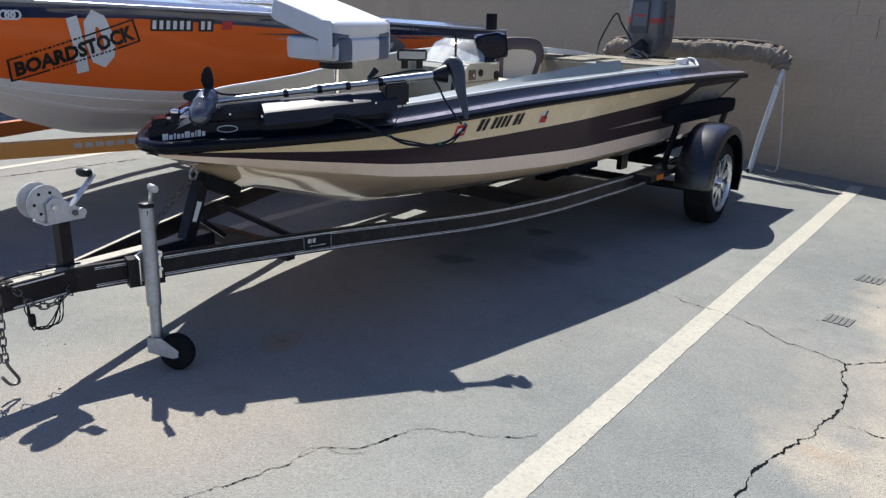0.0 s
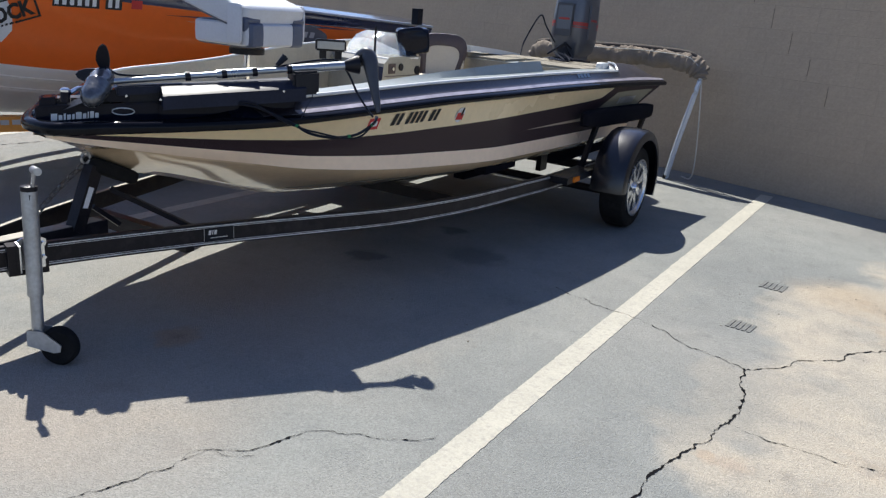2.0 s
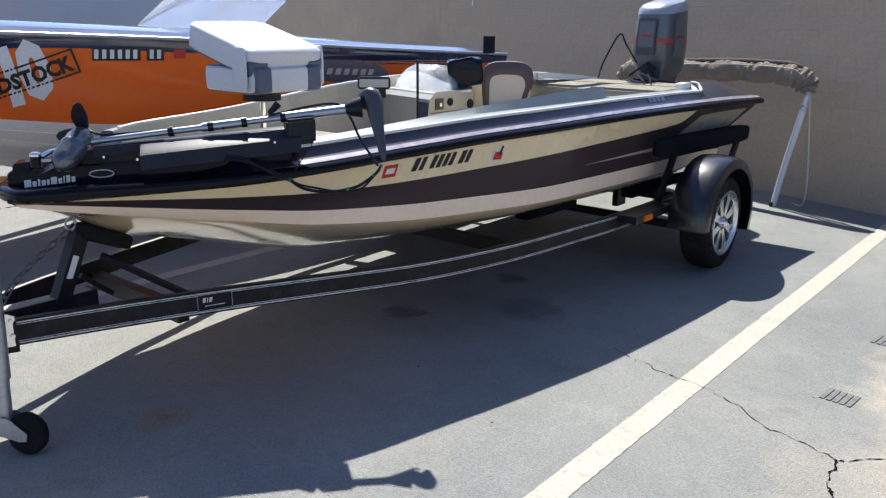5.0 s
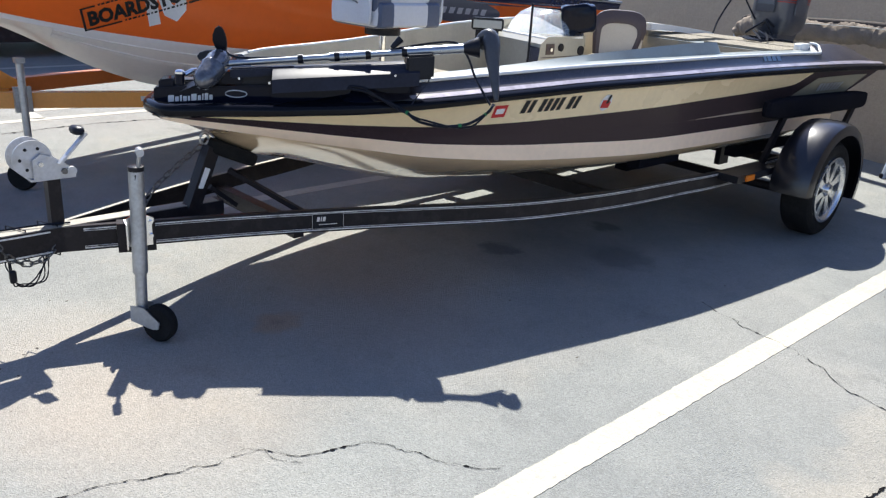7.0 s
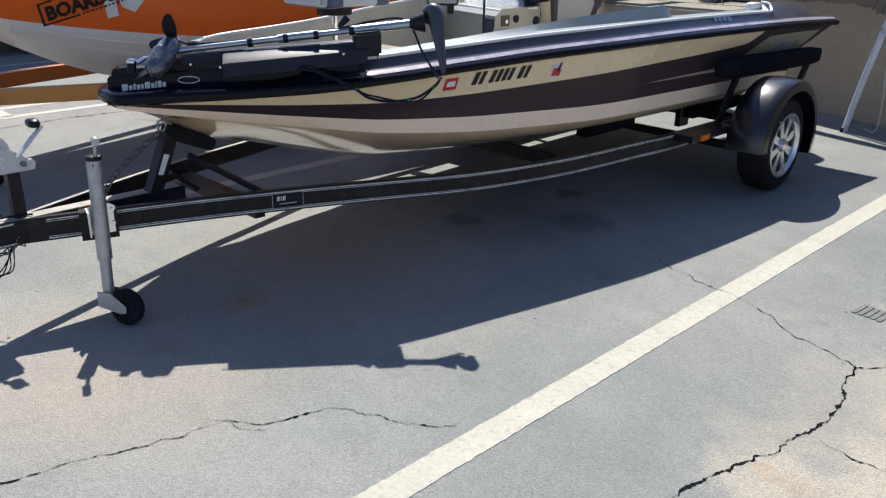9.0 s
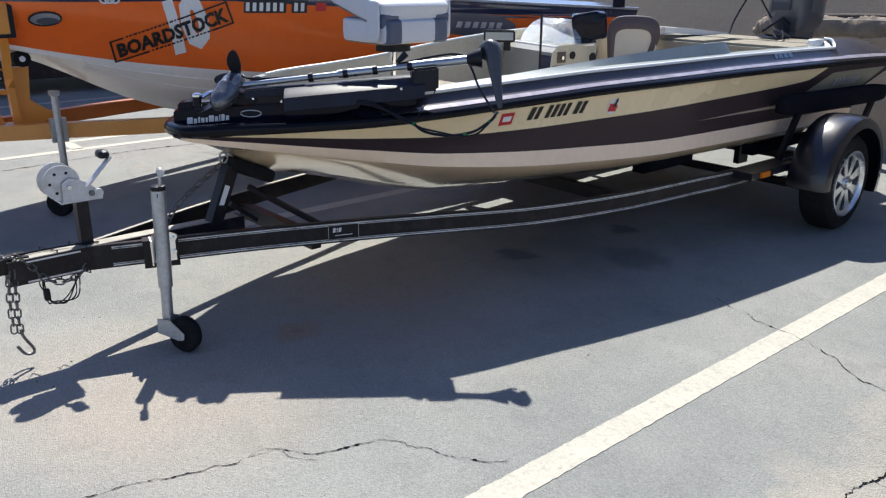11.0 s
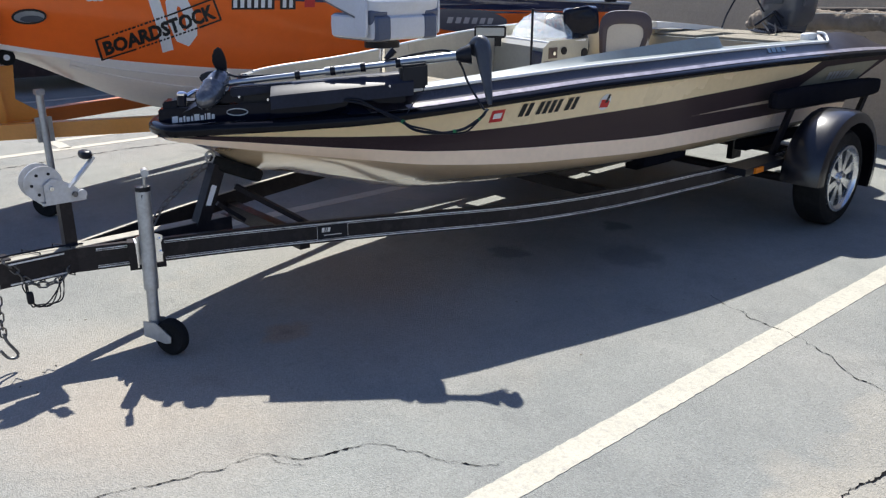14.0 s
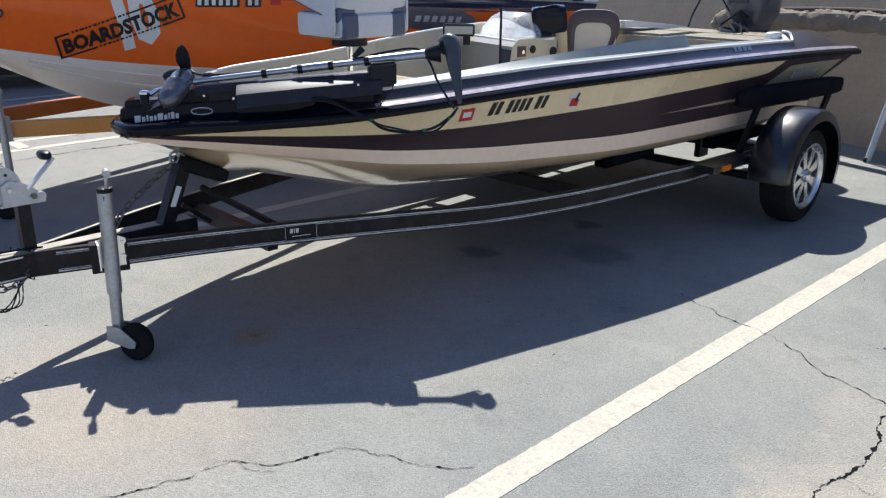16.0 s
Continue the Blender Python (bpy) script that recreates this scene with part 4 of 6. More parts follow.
def seat_slab(at, size, p=8):
    m = Matrix.Rotation(radians(15), 4, "Y")
    return superbox(bmesh.new(), Vector((-0.225, 1.33, 1.345)) + m @ Vector(at), size, m, p)


part("folded_backrest", seat_slab((0, 0, 0), (0.5, 0.45, 0.13)), VINYL_WHITE, fs)
for dy in (-0.16, 0.16):
    part("backrest_band", seat_slab((0.02, dy, -0.028), (0.47, 0.11, 0.08)), VINYL_BLUE, fs, "blue-grey vinyl band")
for dy in (-0.225, 0.225):
    part("hinge_plate", seat_box((0.14, dy, 0.06), (0.09, 0.018, 0.19), 6), VINYL_WHITE, fs, "white plastic hinge arm")
part("swivel", disc(bmesh.new(), (-0.19, 1.33, 1.115), (0, 0, 1), 0.09, 0.03, 20), BLACK, fs)
part("post", disc(bmesh.new(), (-0.19, 1.33, 0.995), (0, 0, 1), 0.017, 0.23, 14), CHROME, fs, "chrome seat post")

# ---- bow-mounted trolling motor, stowed ----
tm = thing("trolling_motor", "stowed black bow-mount electric trolling motor with chrome shaft", "trolling motor", at=(0.2, 0.5, 0.96))
A, B = Vector((-0.068, 0.14, 0)), Vector((0.527, 1.005, 0))
AX = (B - A).normalized()
SIDE = Vector((AX.y, -AX.x, 0))


def tm_pt(along, across, z):
    p = A + AX * along + SIDE * across
    return Vector((p.x, p.y, z))


def tm_box(a0, a1, s0, s1, z00, z01, z10, z11, bevel=0.006):
    """A box along the mount: from a0 to a1, s0 to s1 across, with its own heights at each end."""
    b = bmesh.new()
    loft(b, [[tm_pt(a0, s0, z00), tm_pt(a0, s1, z00), tm_pt(a0, s1, z01), tm_pt(a0, s0, z01)], [tm_pt(a1, s0, z10), tm_pt(a1, s1, z10), tm_pt(a1, s1, z11), tm_pt(a1, s0, z11)]])
    if bevel:
        bmesh.ops.bevel(b, geom=list(b.edges), offset=bevel, segments=2, affect="EDGES")
    return b


part("base_plate", tm_box(-0.06, 0.4, -0.06, 0.075, 0.85, 0.938, 0.872, 0.962), BLACK_GLOSS, tm, "black mount base with pale lettering bars")
tray = bmesh.new()
loft(tray, [[tm_pt(a, s, z + dz) for s, dz in ((-0.06, -0.06), (0.078, -0.082), (0.08, -0.027), (0.03, 0.002), (-0.05, 0.008), (-0.06, 0.0))] for a, z in ((0.41, 1.011), (0.43, 1.014), (1.0, 1.062))])
part("channel", tray, TRAY_BLACK, tm, "satin black tray with a sloped shoulder", bevel=0.003)
part("latch_block", tm_box(0.945, 1.06, -0.045, 0.07, 1.0, 1.1, 1.008, 1.11, 0.01), BLACK, tm)
part("mount_bracket", tm_box(-0.045, 0.02, -0.05, 0.05, 0.93, 0.965, 0.93, 0.972), BLACK_GLOSS, tm)
part("mount_bracket", tm_box(0.0, 0.22, -0.055, 0.035, 0.935, 0.962, 0.95, 0.975), BLACK, tm)
part("mount_bracket", tm_box(0.2, 0.29, -0.02, 0.06, 0.955, 1.005, 0.96, 1.01), BLACK_GLOSS, tm)
part("mount_bracket", tm_box(0.26, 0.46, -0.02, 0.05, 0.94, 1.0, 0.95, 1.012), BLACK, tm)
part("mount_ramp", tm_box(0.24, 0.5, -0.05, 0.0, 0.97, 1.012, 1.0, 1.03), TRAY_BLACK, tm)
part("clamp_screw", tube(bmesh.new(), [tm_pt(0.05, 0.04, 0.95), tm_pt(0.052, 0.04, 0.99)], 0.019, 16), BLACK_GLOSS, tm)
part("clamp_cap", lathe(bmesh.new(), tm_pt(0.052, 0.04, 0.99), (0, 0, 1), ((0.02, 0.0), (0.02, 0.008), (0.014, 0.014), (0.003, 0.016)), 16), CHROME, tm, "chrome clamp cap")
part("clamp_arm", tube(bmesh.new(), smooth_path([tm_pt(0.07, 0.03, 0.985), tm_pt(0.1, 0.01, 1.0), tm_pt(0.14, -0.02, 1.0)], 4), 0.009, 10), CHROME, tm)
part("mount_latch", tm_box(0.3, 0.37, -0.03, 0.05, 0.985, 1.02, 0.985, 1.024, 0.004), TRAY_BLACK, tm)
part("mount_latch", tm_box(0.39, 0.47, -0.03, 0.03, 0.995, 1.024, 1.0, 1.028, 0.004), TRAY_BLACK, tm)
part("pivot_bar", tube(bmesh.new(), [tm_pt(0.24, 0.055, 1.012), tm_pt(0.42, 0.05, 1.02)], 0.004, 8), BLACK_GLOSS, tm)
part("channel_skirt", tm_box(0.4, 0.97, -0.05, 0.01, 0.872, 0.97, 0.935, 1.02), BLACK_GLOSS, tm)
part("pivot_bolt", tube(bmesh.new(), [tm_pt(0.272, 0.06, 0.985), tm_pt(0.276, 0.083, 0.986)], 0.005, 8), ALU, tm)
for a, z in ((0.4, 0.972), (0.9, 1.02)):
    part("rivet", disc(bmesh.new(), tm_pt(a, 0.082, z), SIDE, 0.005, 0.006, 10), ALU, tm)
def on_mount(s, x0=0.0):
    for v in s.verts:
        v.co = tm_pt(v.co.x + x0 - 0.006, 0.0775, 0.881 + 0.09 * (v.co.x + x0) + v.co.y)
    return s


x_ = 0.0
for w_, h_ in ((0.023, 0.027), (0.014, 0.02), (0.008, 0.025), (0.014, 0.02), (0.009, 0.02), (0.021, 0.027), (0.013, 0.02), (0.005, 0.026), (0.014, 0.027), (0.013, 0.02)):
    bar_row("maker_bar", [w_], 0, h_, 0.05, lambda s: on_mount(s, x_), DECAL_WHITE, tm, "white plain bar")
    x_ += w_ + 0.0045
lt = bmesh.new()
tube(lt, [tm_pt(0.262 + 0.043 * math.cos(a), 0.0775, 0.923 + 0.014 * math.sin(a)) for a in (2 * math.pi * i / 20 for i in range(21))], 0.002, 4)
part("oval_mark", lt, DECAL_WHITE, tm)
# the base and its brackets stand a little inboard of the tray's outer edge
for o_ in tm.children:
    if o_.name.split(".")[0] in ("base_plate", "mount_bracket", "mount_latch", "maker_bar", "oval_mark", "pivot_bar", "pivot_bolt"):
        o_.data.transform(Matrix.Translation(-SIDE * 0.08 + Vector((0, 0, -0.013))))
# lower unit: torpedo body with a two-blade propeller
T0, T1 = Vector((0.075, 0.2, 0.952)), Vector((-0.045, 0.385, 1.06))
TD = (T1 - T0).normalized()
tor = bmesh.new()
lathe(tor, T0, TD, ((0.004, 0.0), (0.023, 0.008), (0.039, 0.028), (0.047, 0.055), (0.049, 0.11), (0.052, 0.115), (0.052, 0.125), (0.049, 0.13), (0.049, 0.17), (0.043, 0.2), (0.027, 0.225), (0.004, 0.235)), 28)
part("lower_unit", tor, TORPEDO, tm, "worn grey torpedo-shaped lower unit")
pr = bmesh.new()
for want in (Vector((0.12, -0.1, 1)), Vector((-0.65, -0.5, -0.2))):
    dirn = (want - TD * want.dot(TD)).normalized()
    wd = TD.cross(dirn).normalized()
    hubp = T0 + TD * 0.225
    blade = [(0.02, -0.012), (0.045, -0.021), (0.08, -0.025), (0.112, -0.02), (0.138, -0.008), (0.145, 0.004), (0.132, 0.013), (0.1, 0.018), (0.06, 0.018), (0.02, 0.012)]
    prism(pr, [hubp + dirn * r * 0.9 + wd * w + TD * (w * 0.75) for r, w in blade], TD * 0.006)
part("propeller", pr, BLACK, tm, "black two-blade propeller")
part("skeg", prism(bmesh.new(), [T0 + TD * 0.06 + Vector((-0.03, -0.02, -0.03)), T0 + TD * 0.12 + Vector((-0.03, -0.02, -0.03)), T0 + TD * 0.1 + Vector((-0.1, -0.06, -0.06)), T0 + TD * 0.04 + Vector((-0.1, -0.06, -0.06))], (0.006, 0.004, 0)), BLACK, tm)
S0, S1 = Vector((0.0, 0.33, 1.02)), Vector((0.662, 1.15, 1.14))
sh = bmesh.new()
tube(sh, [S0, S1], 0.0125, 14)
part("shaft", sh, SHAFT, tm, "chrome tube shaft")
for f0, f1, r in ((0.42, 0.56, 0.018), (0.7, 0.98, 0.019)):
    part("shaft_sleeve", tube(bmesh.new(), [S0.lerp(S1, f0), S0.lerp(S1, f1)], r, 14), SHAFT, tm)
for f in (0.3, 0.44, 0.56, 0.7):
    part("shaft_clamp", tube(bmesh.new(), [S0.lerp(S1, f), S0.lerp(S1, f + 0.02)], 0.02, 12), BLACK, tm)
part("depth_knob", tube(bmesh.new(), [S0.lerp(S1, 0.66) + Vector((0, 0, 0.02)), S0.lerp(S1, 0.68) + Vector((0, 0.02, 0.055))], 0.014, 10, [0.01, 0.016]), BLACK, tm)
# control head: a tapered housing that hangs over the rail
hd = []
for c, w, d in (((0.625, 1.17, 1.14), 0.042, 0.06), ((0.645, 1.18, 1.172), 0.056, 0.075), ((0.675, 1.18, 1.182), 0.064, 0.08), ((0.697, 1.173, 1.153), 0.066, 0.08), ((0.718, 1.162, 1.101), 0.054, 0.066), ((0.745, 1.15, 1.039), 0.04, 0.048), ((0.771, 1.138, 0.982), 0.03, 0.036), ((0.786, 1.131, 0.945), 0.017, 0.02)):
    hd.append((Vector(c), w * 0.86, d * 0.86))
hb = bmesh.new()
rings = []
line = smooth_path([c for c, w, d in hd], 5)
idx = tuple(range(len(hd)))
wide, deep = pchip(idx, tuple(w for c, w, d in hd)), pchip(idx, tuple(d for c, w, d in hd))
for i, c in enumerate(line):
    q_ = (len(hd) - 1) * i / (len(line) - 1)
    t_ = (line[min(i + 2, len(line) - 1)] - line[max(i - 2, 0)]).normalized()
    s_, u_ = basis(t_, Vector((0.5, -0.85, 0)))
    rings.append([c + Vector((0.008, 0.008, 0)) + s_ * math.copysign(abs(math.cos(a)) ** 0.75, math.cos(a)) * deep(q_) * 0.5 + u_ * math.copysign(abs(math.sin(a)) ** 0.75, math.sin(a)) * wide(q_) * 0.54 for a in (2 * math.pi * k / 28 for k in range(28))])
head = part("control_head", loft(hb, rings), HEAD_GREY, tm, "scuffed charcoal tapered control head")
part("head_collar", tube(bmesh.new(), [S0.lerp(S1, 0.94), S0.lerp(S1, 0.96), S0.lerp(S1, 1.0)], 0.02, 18, [0.02, 0.03, 0.043]), BLACK, head, "black bell-shaped collar")
# cable loop over the side
cp = smooth_path([(0.802, 1.113, 0.929), (0.828, 1.067, 0.913), (0.814, 1.036, 0.888), (0.788, 0.982, 0.859), (0.732, 0.904, 0.847), (0.658, 0.842, 0.859), (0.566, 0.844, 0.885), (0.5, 0.8, 0.918), (0.44, 0.74, 0.95), (0.4, 0.68, 0.962)], 8)
part("cable", tube(bmesh.new(), cp, 0.0062, 8), BLACK, tm, "black power cable looped over the side")
part("cable", tube(bmesh.new(), [p + Vector((0.006, 0.002, 0.012 * math.sin(i * 0.21))) for i, p in enumerate(cp)], 0.0042, 8), BLACK, tm, "thin black cable wound beside the other")
for k in (12, 26, 46):
    part("tape_wrap", tube(bmesh.new(), [cp[k], cp[k + 1]], 0.0085, 8), GREEN, tm, "green tape wrap")
cp = smooth_path([(-0.02, 0.36, 1.075), (0.05, 0.4, 1.05), (0.2, 0.62, 1.065), (0.34, 0.8, 1.085), (0.5, 1.0, 1.14), (0.58, 1.1, 1.15), (0.63, 1.12, 1.1), (0.686, 1.114, 1.027), (0.745, 1.125, 0.952), (0.778, 1.121, 0.925)], 7)
part("shaft_cable", tube(bmesh.new(), cp, 0.005, 6), BLACK, tm)
part("pull_cord", tube(bmesh.new(), smooth_path([(0.5, 1.0, 1.12), (0.515, 1.01, 1.05), (0.53, 1.0, 0.99), (0.56, 0.93, 0.955), (0.59, 0.86, 0.915)], 6), 0.0025, 6), BLACK, tm, "thin black pull cord")

# ---- outboard motor ----
ob_m = thing("outboard_motor", "dark grey outboard motor with a red stripe, tilted on the transom", "outboard motor", at=(0, 5.1, 1.0))
TILT_M = Matrix.Translation((0.0, 5.23, 1.07)) @ Matrix.Rotation(radians(-3), 4, "X")


def cowl_ring(z, hx, y0, y1, p=3.2, n=28):
    r = []
    for k in range(n):
        a = 2 * math.pi * k / n
        cx, sy = math.copysign(abs(math.cos(a)) ** (2 / p), math.cos(a)), math.copysign(abs(math.sin(a)) ** (2 / p), math.sin(a))
        yy = (y0 + y1) / 2 + (y1 - y0) / 2 * sy
        r.append(TILT_M @ Vector((hx * cx, yy, z + max(0.0, z - 0.3) * 0.75 * (yy - 0.1))))
    return r


part("lower_cowl", loft(bmesh.new(), [cowl_ring(*q) for q in ((-0.02, 0.1, -0.16, 0.18), (0.02, 0.145, -0.2, 0.23), (0.08, 0.16, -0.22, 0.25))]), GREY_MOTOR, ob_m)
part("cowl", loft(bmesh.new(), [cowl_ring(*q) for q in ((0.08, 0.17, -0.22, 0.22), (0.1, 0.175, -0.23, 0.23), (0.3, 0.173, -0.23, 0.23), (0.5, 0.163, -0.22, 0.215))]), GREY_MOTOR, ob_m, "dark grey engine cowl")
part("cowl_top", loft(bmesh.new(), [cowl_ring(*q) for q in ((0.502, 0.163, -0.22, 0.215), (0.545, 0.158, -0.212, 0.208), (0.58, 0.14, -0.185, 0.18), (0.595, 0.1, -0.12, 0.13))]), GREY_LIGHT, ob_m, "pale silver cowl top")
part("red_stripe", loft(bmesh.new(), [cowl_ring(z, 0.1765, -0.234, 0.234) for z in (0.24, 0.27)], caps=False), RED, ob_m, "red stripe")
pl = bmesh.new()
box(pl, (-0.09, -0.243, 0.14), (0.07, -0.228, 0.42), TILT_M)
plate = part("front_plate", pl, HEAD_GREY, ob_m, "grey framed front panel", bevel=0.006)
part("front_plate_face", box(bmesh.new(), (-0.075, -0.247, 0.2), (0.055, -0.242, 0.4), TILT_M), GREY_MOTOR, plate)
part("plate_bars", box(bmesh.new(), (-0.06, -0.25, 0.28), (0.04, -0.246, 0.298), TILT_M), RED, plate, "red plain bar")
part("red_line", loft(bmesh.new(), [cowl_ring(z, 0.1765, -0.234, 0.234) for z in (0.222, 0.23)], caps=False), RED, ob_m, "thin red line")
pl = bmesh.new()
box(pl, (0.165, -0.12, 0.13), (0.181, 0.06, 0.42), TILT_M)
part("side_panel", pl, GREY_MOTOR, ob_m, bevel=0.006)
for k in range(7):
    part("side_bar", box(bmesh.new(), (0.1805, -0.09 + 0.02 * k, 0.285), (0.183, -0.078 + 0.02 * k, 0.303), TILT_M), RED, ob_m, "red plain bar", smooth=False)
part("cowl_latch", box(bmesh.new(), (0.02, 0.22, 0.2), (0.09, 0.29, 0.25), TILT_M), GREY_LIGHT, ob_m, bevel=0.008)
part("clamp_bracket", box(bmesh.new(), (-0.13, 4.84, 0.72), (0.13, 5.1, 1.03)), BLACK, ob_m, bevel=0.02)
mid = bmesh.new()
loft(mid, [[Vector((sx * w, y0 if sy < 0 else y1, z)) for sx, sy in ((-1, -1), (1, -1), (1, 1), (-1, 1))] for z, w, y0, y1 in ((1.06, 0.09, 5.08, 5.42), (0.8, 0.06, 5.1, 5.36), (0.5, 0.045, 5.14, 5.34), (0.36, 0.04, 5.12, 5.36))])
part("midsection", mid, GREY_MOTOR, ob_m)
gc = bmesh.new()
lathe(gc, (0, 4.98, 0.33), (0, 1, 0), ((0.004, 0), (0.03, 0.03), (0.045, 0.1), (0.05, 0.25), (0.035, 0.4), (0.03, 0.45)), 18)
part("gear_case", gc, GREY_MOTOR, ob_m)
pr = bmesh.new()
for k in range(3):
    a = 2 * math.pi * k / 3
    d_ = Vector((math.cos(a), 0, math.sin(a)))
    w_ = Vector((-math.sin(a), 0.35, math.cos(a))).normalized()
    prism(pr, [Vector((0, 5.4, 0.33)) + d_ * r + w_ * w for r, w in ((0.03, -0.02), (0.1, -0.06), (0.165, -0.04), (0.17, 0.02), (0.12, 0.05), (0.03, 0.02))], (0, 0.006, 0))
part("propeller", pr, ALU, ob_m)
hs = bmesh.new()
tube(hs, smooth_path([(-0.28, 4.75, 1.04), (-0.3, 4.85, 1.15), (-0.24, 4.93, 1.34), (-0.2, 4.95, 1.38), (-0.16, 4.96, 1.3), (-0.06, 4.97, 1.16)], 7), 0.007, 8)
part("fuel_hose", hs, BLACK, ob_m, "looped black fuel hose")
for k in range(2):
    rr = random.Random(20 + k)
    hs = tube(bmesh.new(), smooth_path([(rr.uniform(-0.15, 0.15), 4.93, 1.06), (rr.uniform(-0.16, 0.16), 4.9, 1.14 + rr.uniform(0, 0.04)), (rr.uniform(-0.12, 0.12), 4.98, 1.12)], 6), 0.009, 6)
    part("control_cable", hs, BLACK, ob_m)

# ---- boat trailer ----
tl = thing("boat_trailer", "dark brown painted boat trailer with silver pinstripes", "trailer", at=(0, 2.0, 0))
BEAM = [(-0.078, -0.35, 0.378), (0.012, -0.1, 0.381), (0.145, 0.27, 0.383), (0.31, 0.73, 0.377), (0.44, 1.04, 0.374), (0.62, 1.46, 0.371), (0.72, 1.8, 0.371), (0.79, 2.15, 0.373), (0.84, 2.6, 0.376), (0.865, 3.1, 0.37), (0.875, 4.55, 0.37)]
axis_x = pchip((-0.4, 0.6, 1.33, 3.0, 5.0), (-0.09, -0.1, -0.06, 0.0, 0.0))
for sg in (1, -1):
    pts = smooth_path([(x + 0.0165 if sg > 0 else 2 * axis_x(y) - x - 0.0165, y, z) for x, y, z in BEAM], 5)
    rail_b = part("side_beam", beam(bmesh.new(), pts, 0.022, 0.1 if sg > 0 else 0.08), FRAME, tl, bevel=0.004)
    # only the sunlit starboard beam gets a pale painted top
    if sg < 0:
        part("top_face", beam(bmesh.new(), [p + Vector((0, 0, 0.041)) for p in pts[:29]], 0.018, 0.004), SUNLIT_TOP, rail_b, "pale strip painted as the sunlit upper face")
    for dz in (0.038, 0.0305, -0.0325, -0.04):
        line = []
        for i, p in enumerate(pts[2:]):
            d_ = pts[min(i + 3, len(pts) - 1)] - pts[i + 1]
            s_, _u = basis(d_)
            line.append(p + s_ * sg * (0.012 if sg * s_.x > 0 else -0.012) * sg + Vector((0, 0, dz)))
        part("pinstripe", beam(bmesh.new(), line, 0.004, 0.0042 if abs(dz) > 0.035 else 0.0018), PIN, rail_b, "thin silver pinstripe")
tongue = part("tongue", box(bmesh.new(), (-0.015, -0.66, 0.365), (0.0565, 0.3, 0.46)), FRAME, tl, bevel=0.006)
part("top_face", box(bmesh.new(), (-0.01, -0.64, 0.459), (0.05, 0.28, 0.462)), SUNLIT_TOP, tongue, "pale strip painted as the sunlit upper face")
for dz in (0.37, 0.448):
    part("pinstripe", box(bmesh.new(), (0.056, -0.6, dz), (0.0585, -0.4, dz + 0.006)), PIN, tongue, "thin silver pinstripe")
cpb = bmesh.new()
loft(cpb, [[Vector((sx * w, y, z0 if sz < 0 else z1)) for sx, sz in ((-1, -1), (1, -1), (1, 1), (-1, 1))] for y, w, z0, z1 in ((-0.58, 0.041, 0.4, 0.467), (-0.66, 0.036, 0.41, 0.467), (-0.7, 0.038, 0.412, 0.468), (-0.735, 0.034, 0.416, 0.462), (-0.755, 0.018, 0.425, 0.45))])
part("coupler", cpb, FRAME, tl, "black coupler at the tongue tip", bevel=0.008)
part("coupler_latch", prism(bmesh.new(), [(-0.008, -0.65, 0.465), (-0.008, -0.685, 0.465), (-0.008, -0.745, 0.545), (-0.008, -0.73, 0.552)], (0.016, 0, 0)), GALV, tl)
for y, w, z, drop in ((0.55, 0.24, 0.335, 0.0), (2.4, 0.79, 0.35, 0.08), (4.62, 0.86, 0.34, 0.14)):
    part("cross_member", beam(bmesh.new(), [(2 * axis_x(y) - w, y, z), (axis_x(y) - 0.78 * w, y, z - drop), (axis_x(y) + 0.78 * w, y, z - drop), (w, y, z)], 0.05, 0.07), FRAME, tl, bevel=0.005)
part("axle", disc(bmesh.new(), (0, 3.685, 0.225), (1, 0, 0), 0.028, 2.05, 16), FRAME, tl)
# plate on the beam
bd = Vector((0.31 - 0.145, 0.73 - 0.27, 0)).normalized()
bn = Vector((bd.y, -bd.x, 0))
c0 = Vector((0.145, 0.27, 0.379)) + bd * 0.345 + bn * 0.0285
pb = bmesh.new()
prism(pb, [c0 + Vector((0, 0, -0.034)), c0 + bd * 0.14 + Vector((0, 0, -0.034)), c0 + bd * 0.14 + Vector((0, 0, 0.034)), c0 + Vector((0, 0, 0.034))], bn * 0.002)
vip = part("name_plate", pb, BLACK, tl, "black maker's plate with pale plain bars", smooth=False)
for u0, u1, z0, z1 in ((0.0, 0.14, 0.032, 0.034), (0.0, 0.14, -0.034, -0.032), (0.0, 0.002, -0.03, 0.03), (0.138, 0.14, -0.03, 0.03)):
    part("plate_border", prism(bmesh.new(), [c0 + bn * 0.0025 + bd * u + Vector((0, 0, z)) for u, z in ((u0, z0), (u1, z0), (u1, z1), (u0, z1))], bn * 0.001), GALV, vip, smooth=False)
for u0, u1, z0, z1 in ((0.02, 0.032, 0.0, 0.02), (0.037, 0.041, 0.0, 0.02), (0.046, 0.058, 0.0, 0.02), (0.03, 0.11, -0.016, -0.013)):
    pb = prism(bmesh.new(), [c0 + bn * 0.0025 + bd * u + Vector((0, 0, z)) for u, z in ((u0, z0), (u1, z0), (u1 + (z1 - z0) * 0.15, z1), (u0 + (z1 - z0) * 0.15, z1))], bn * 0.001)
    part("plate_bar", pb, PIN, vip, smooth=False)
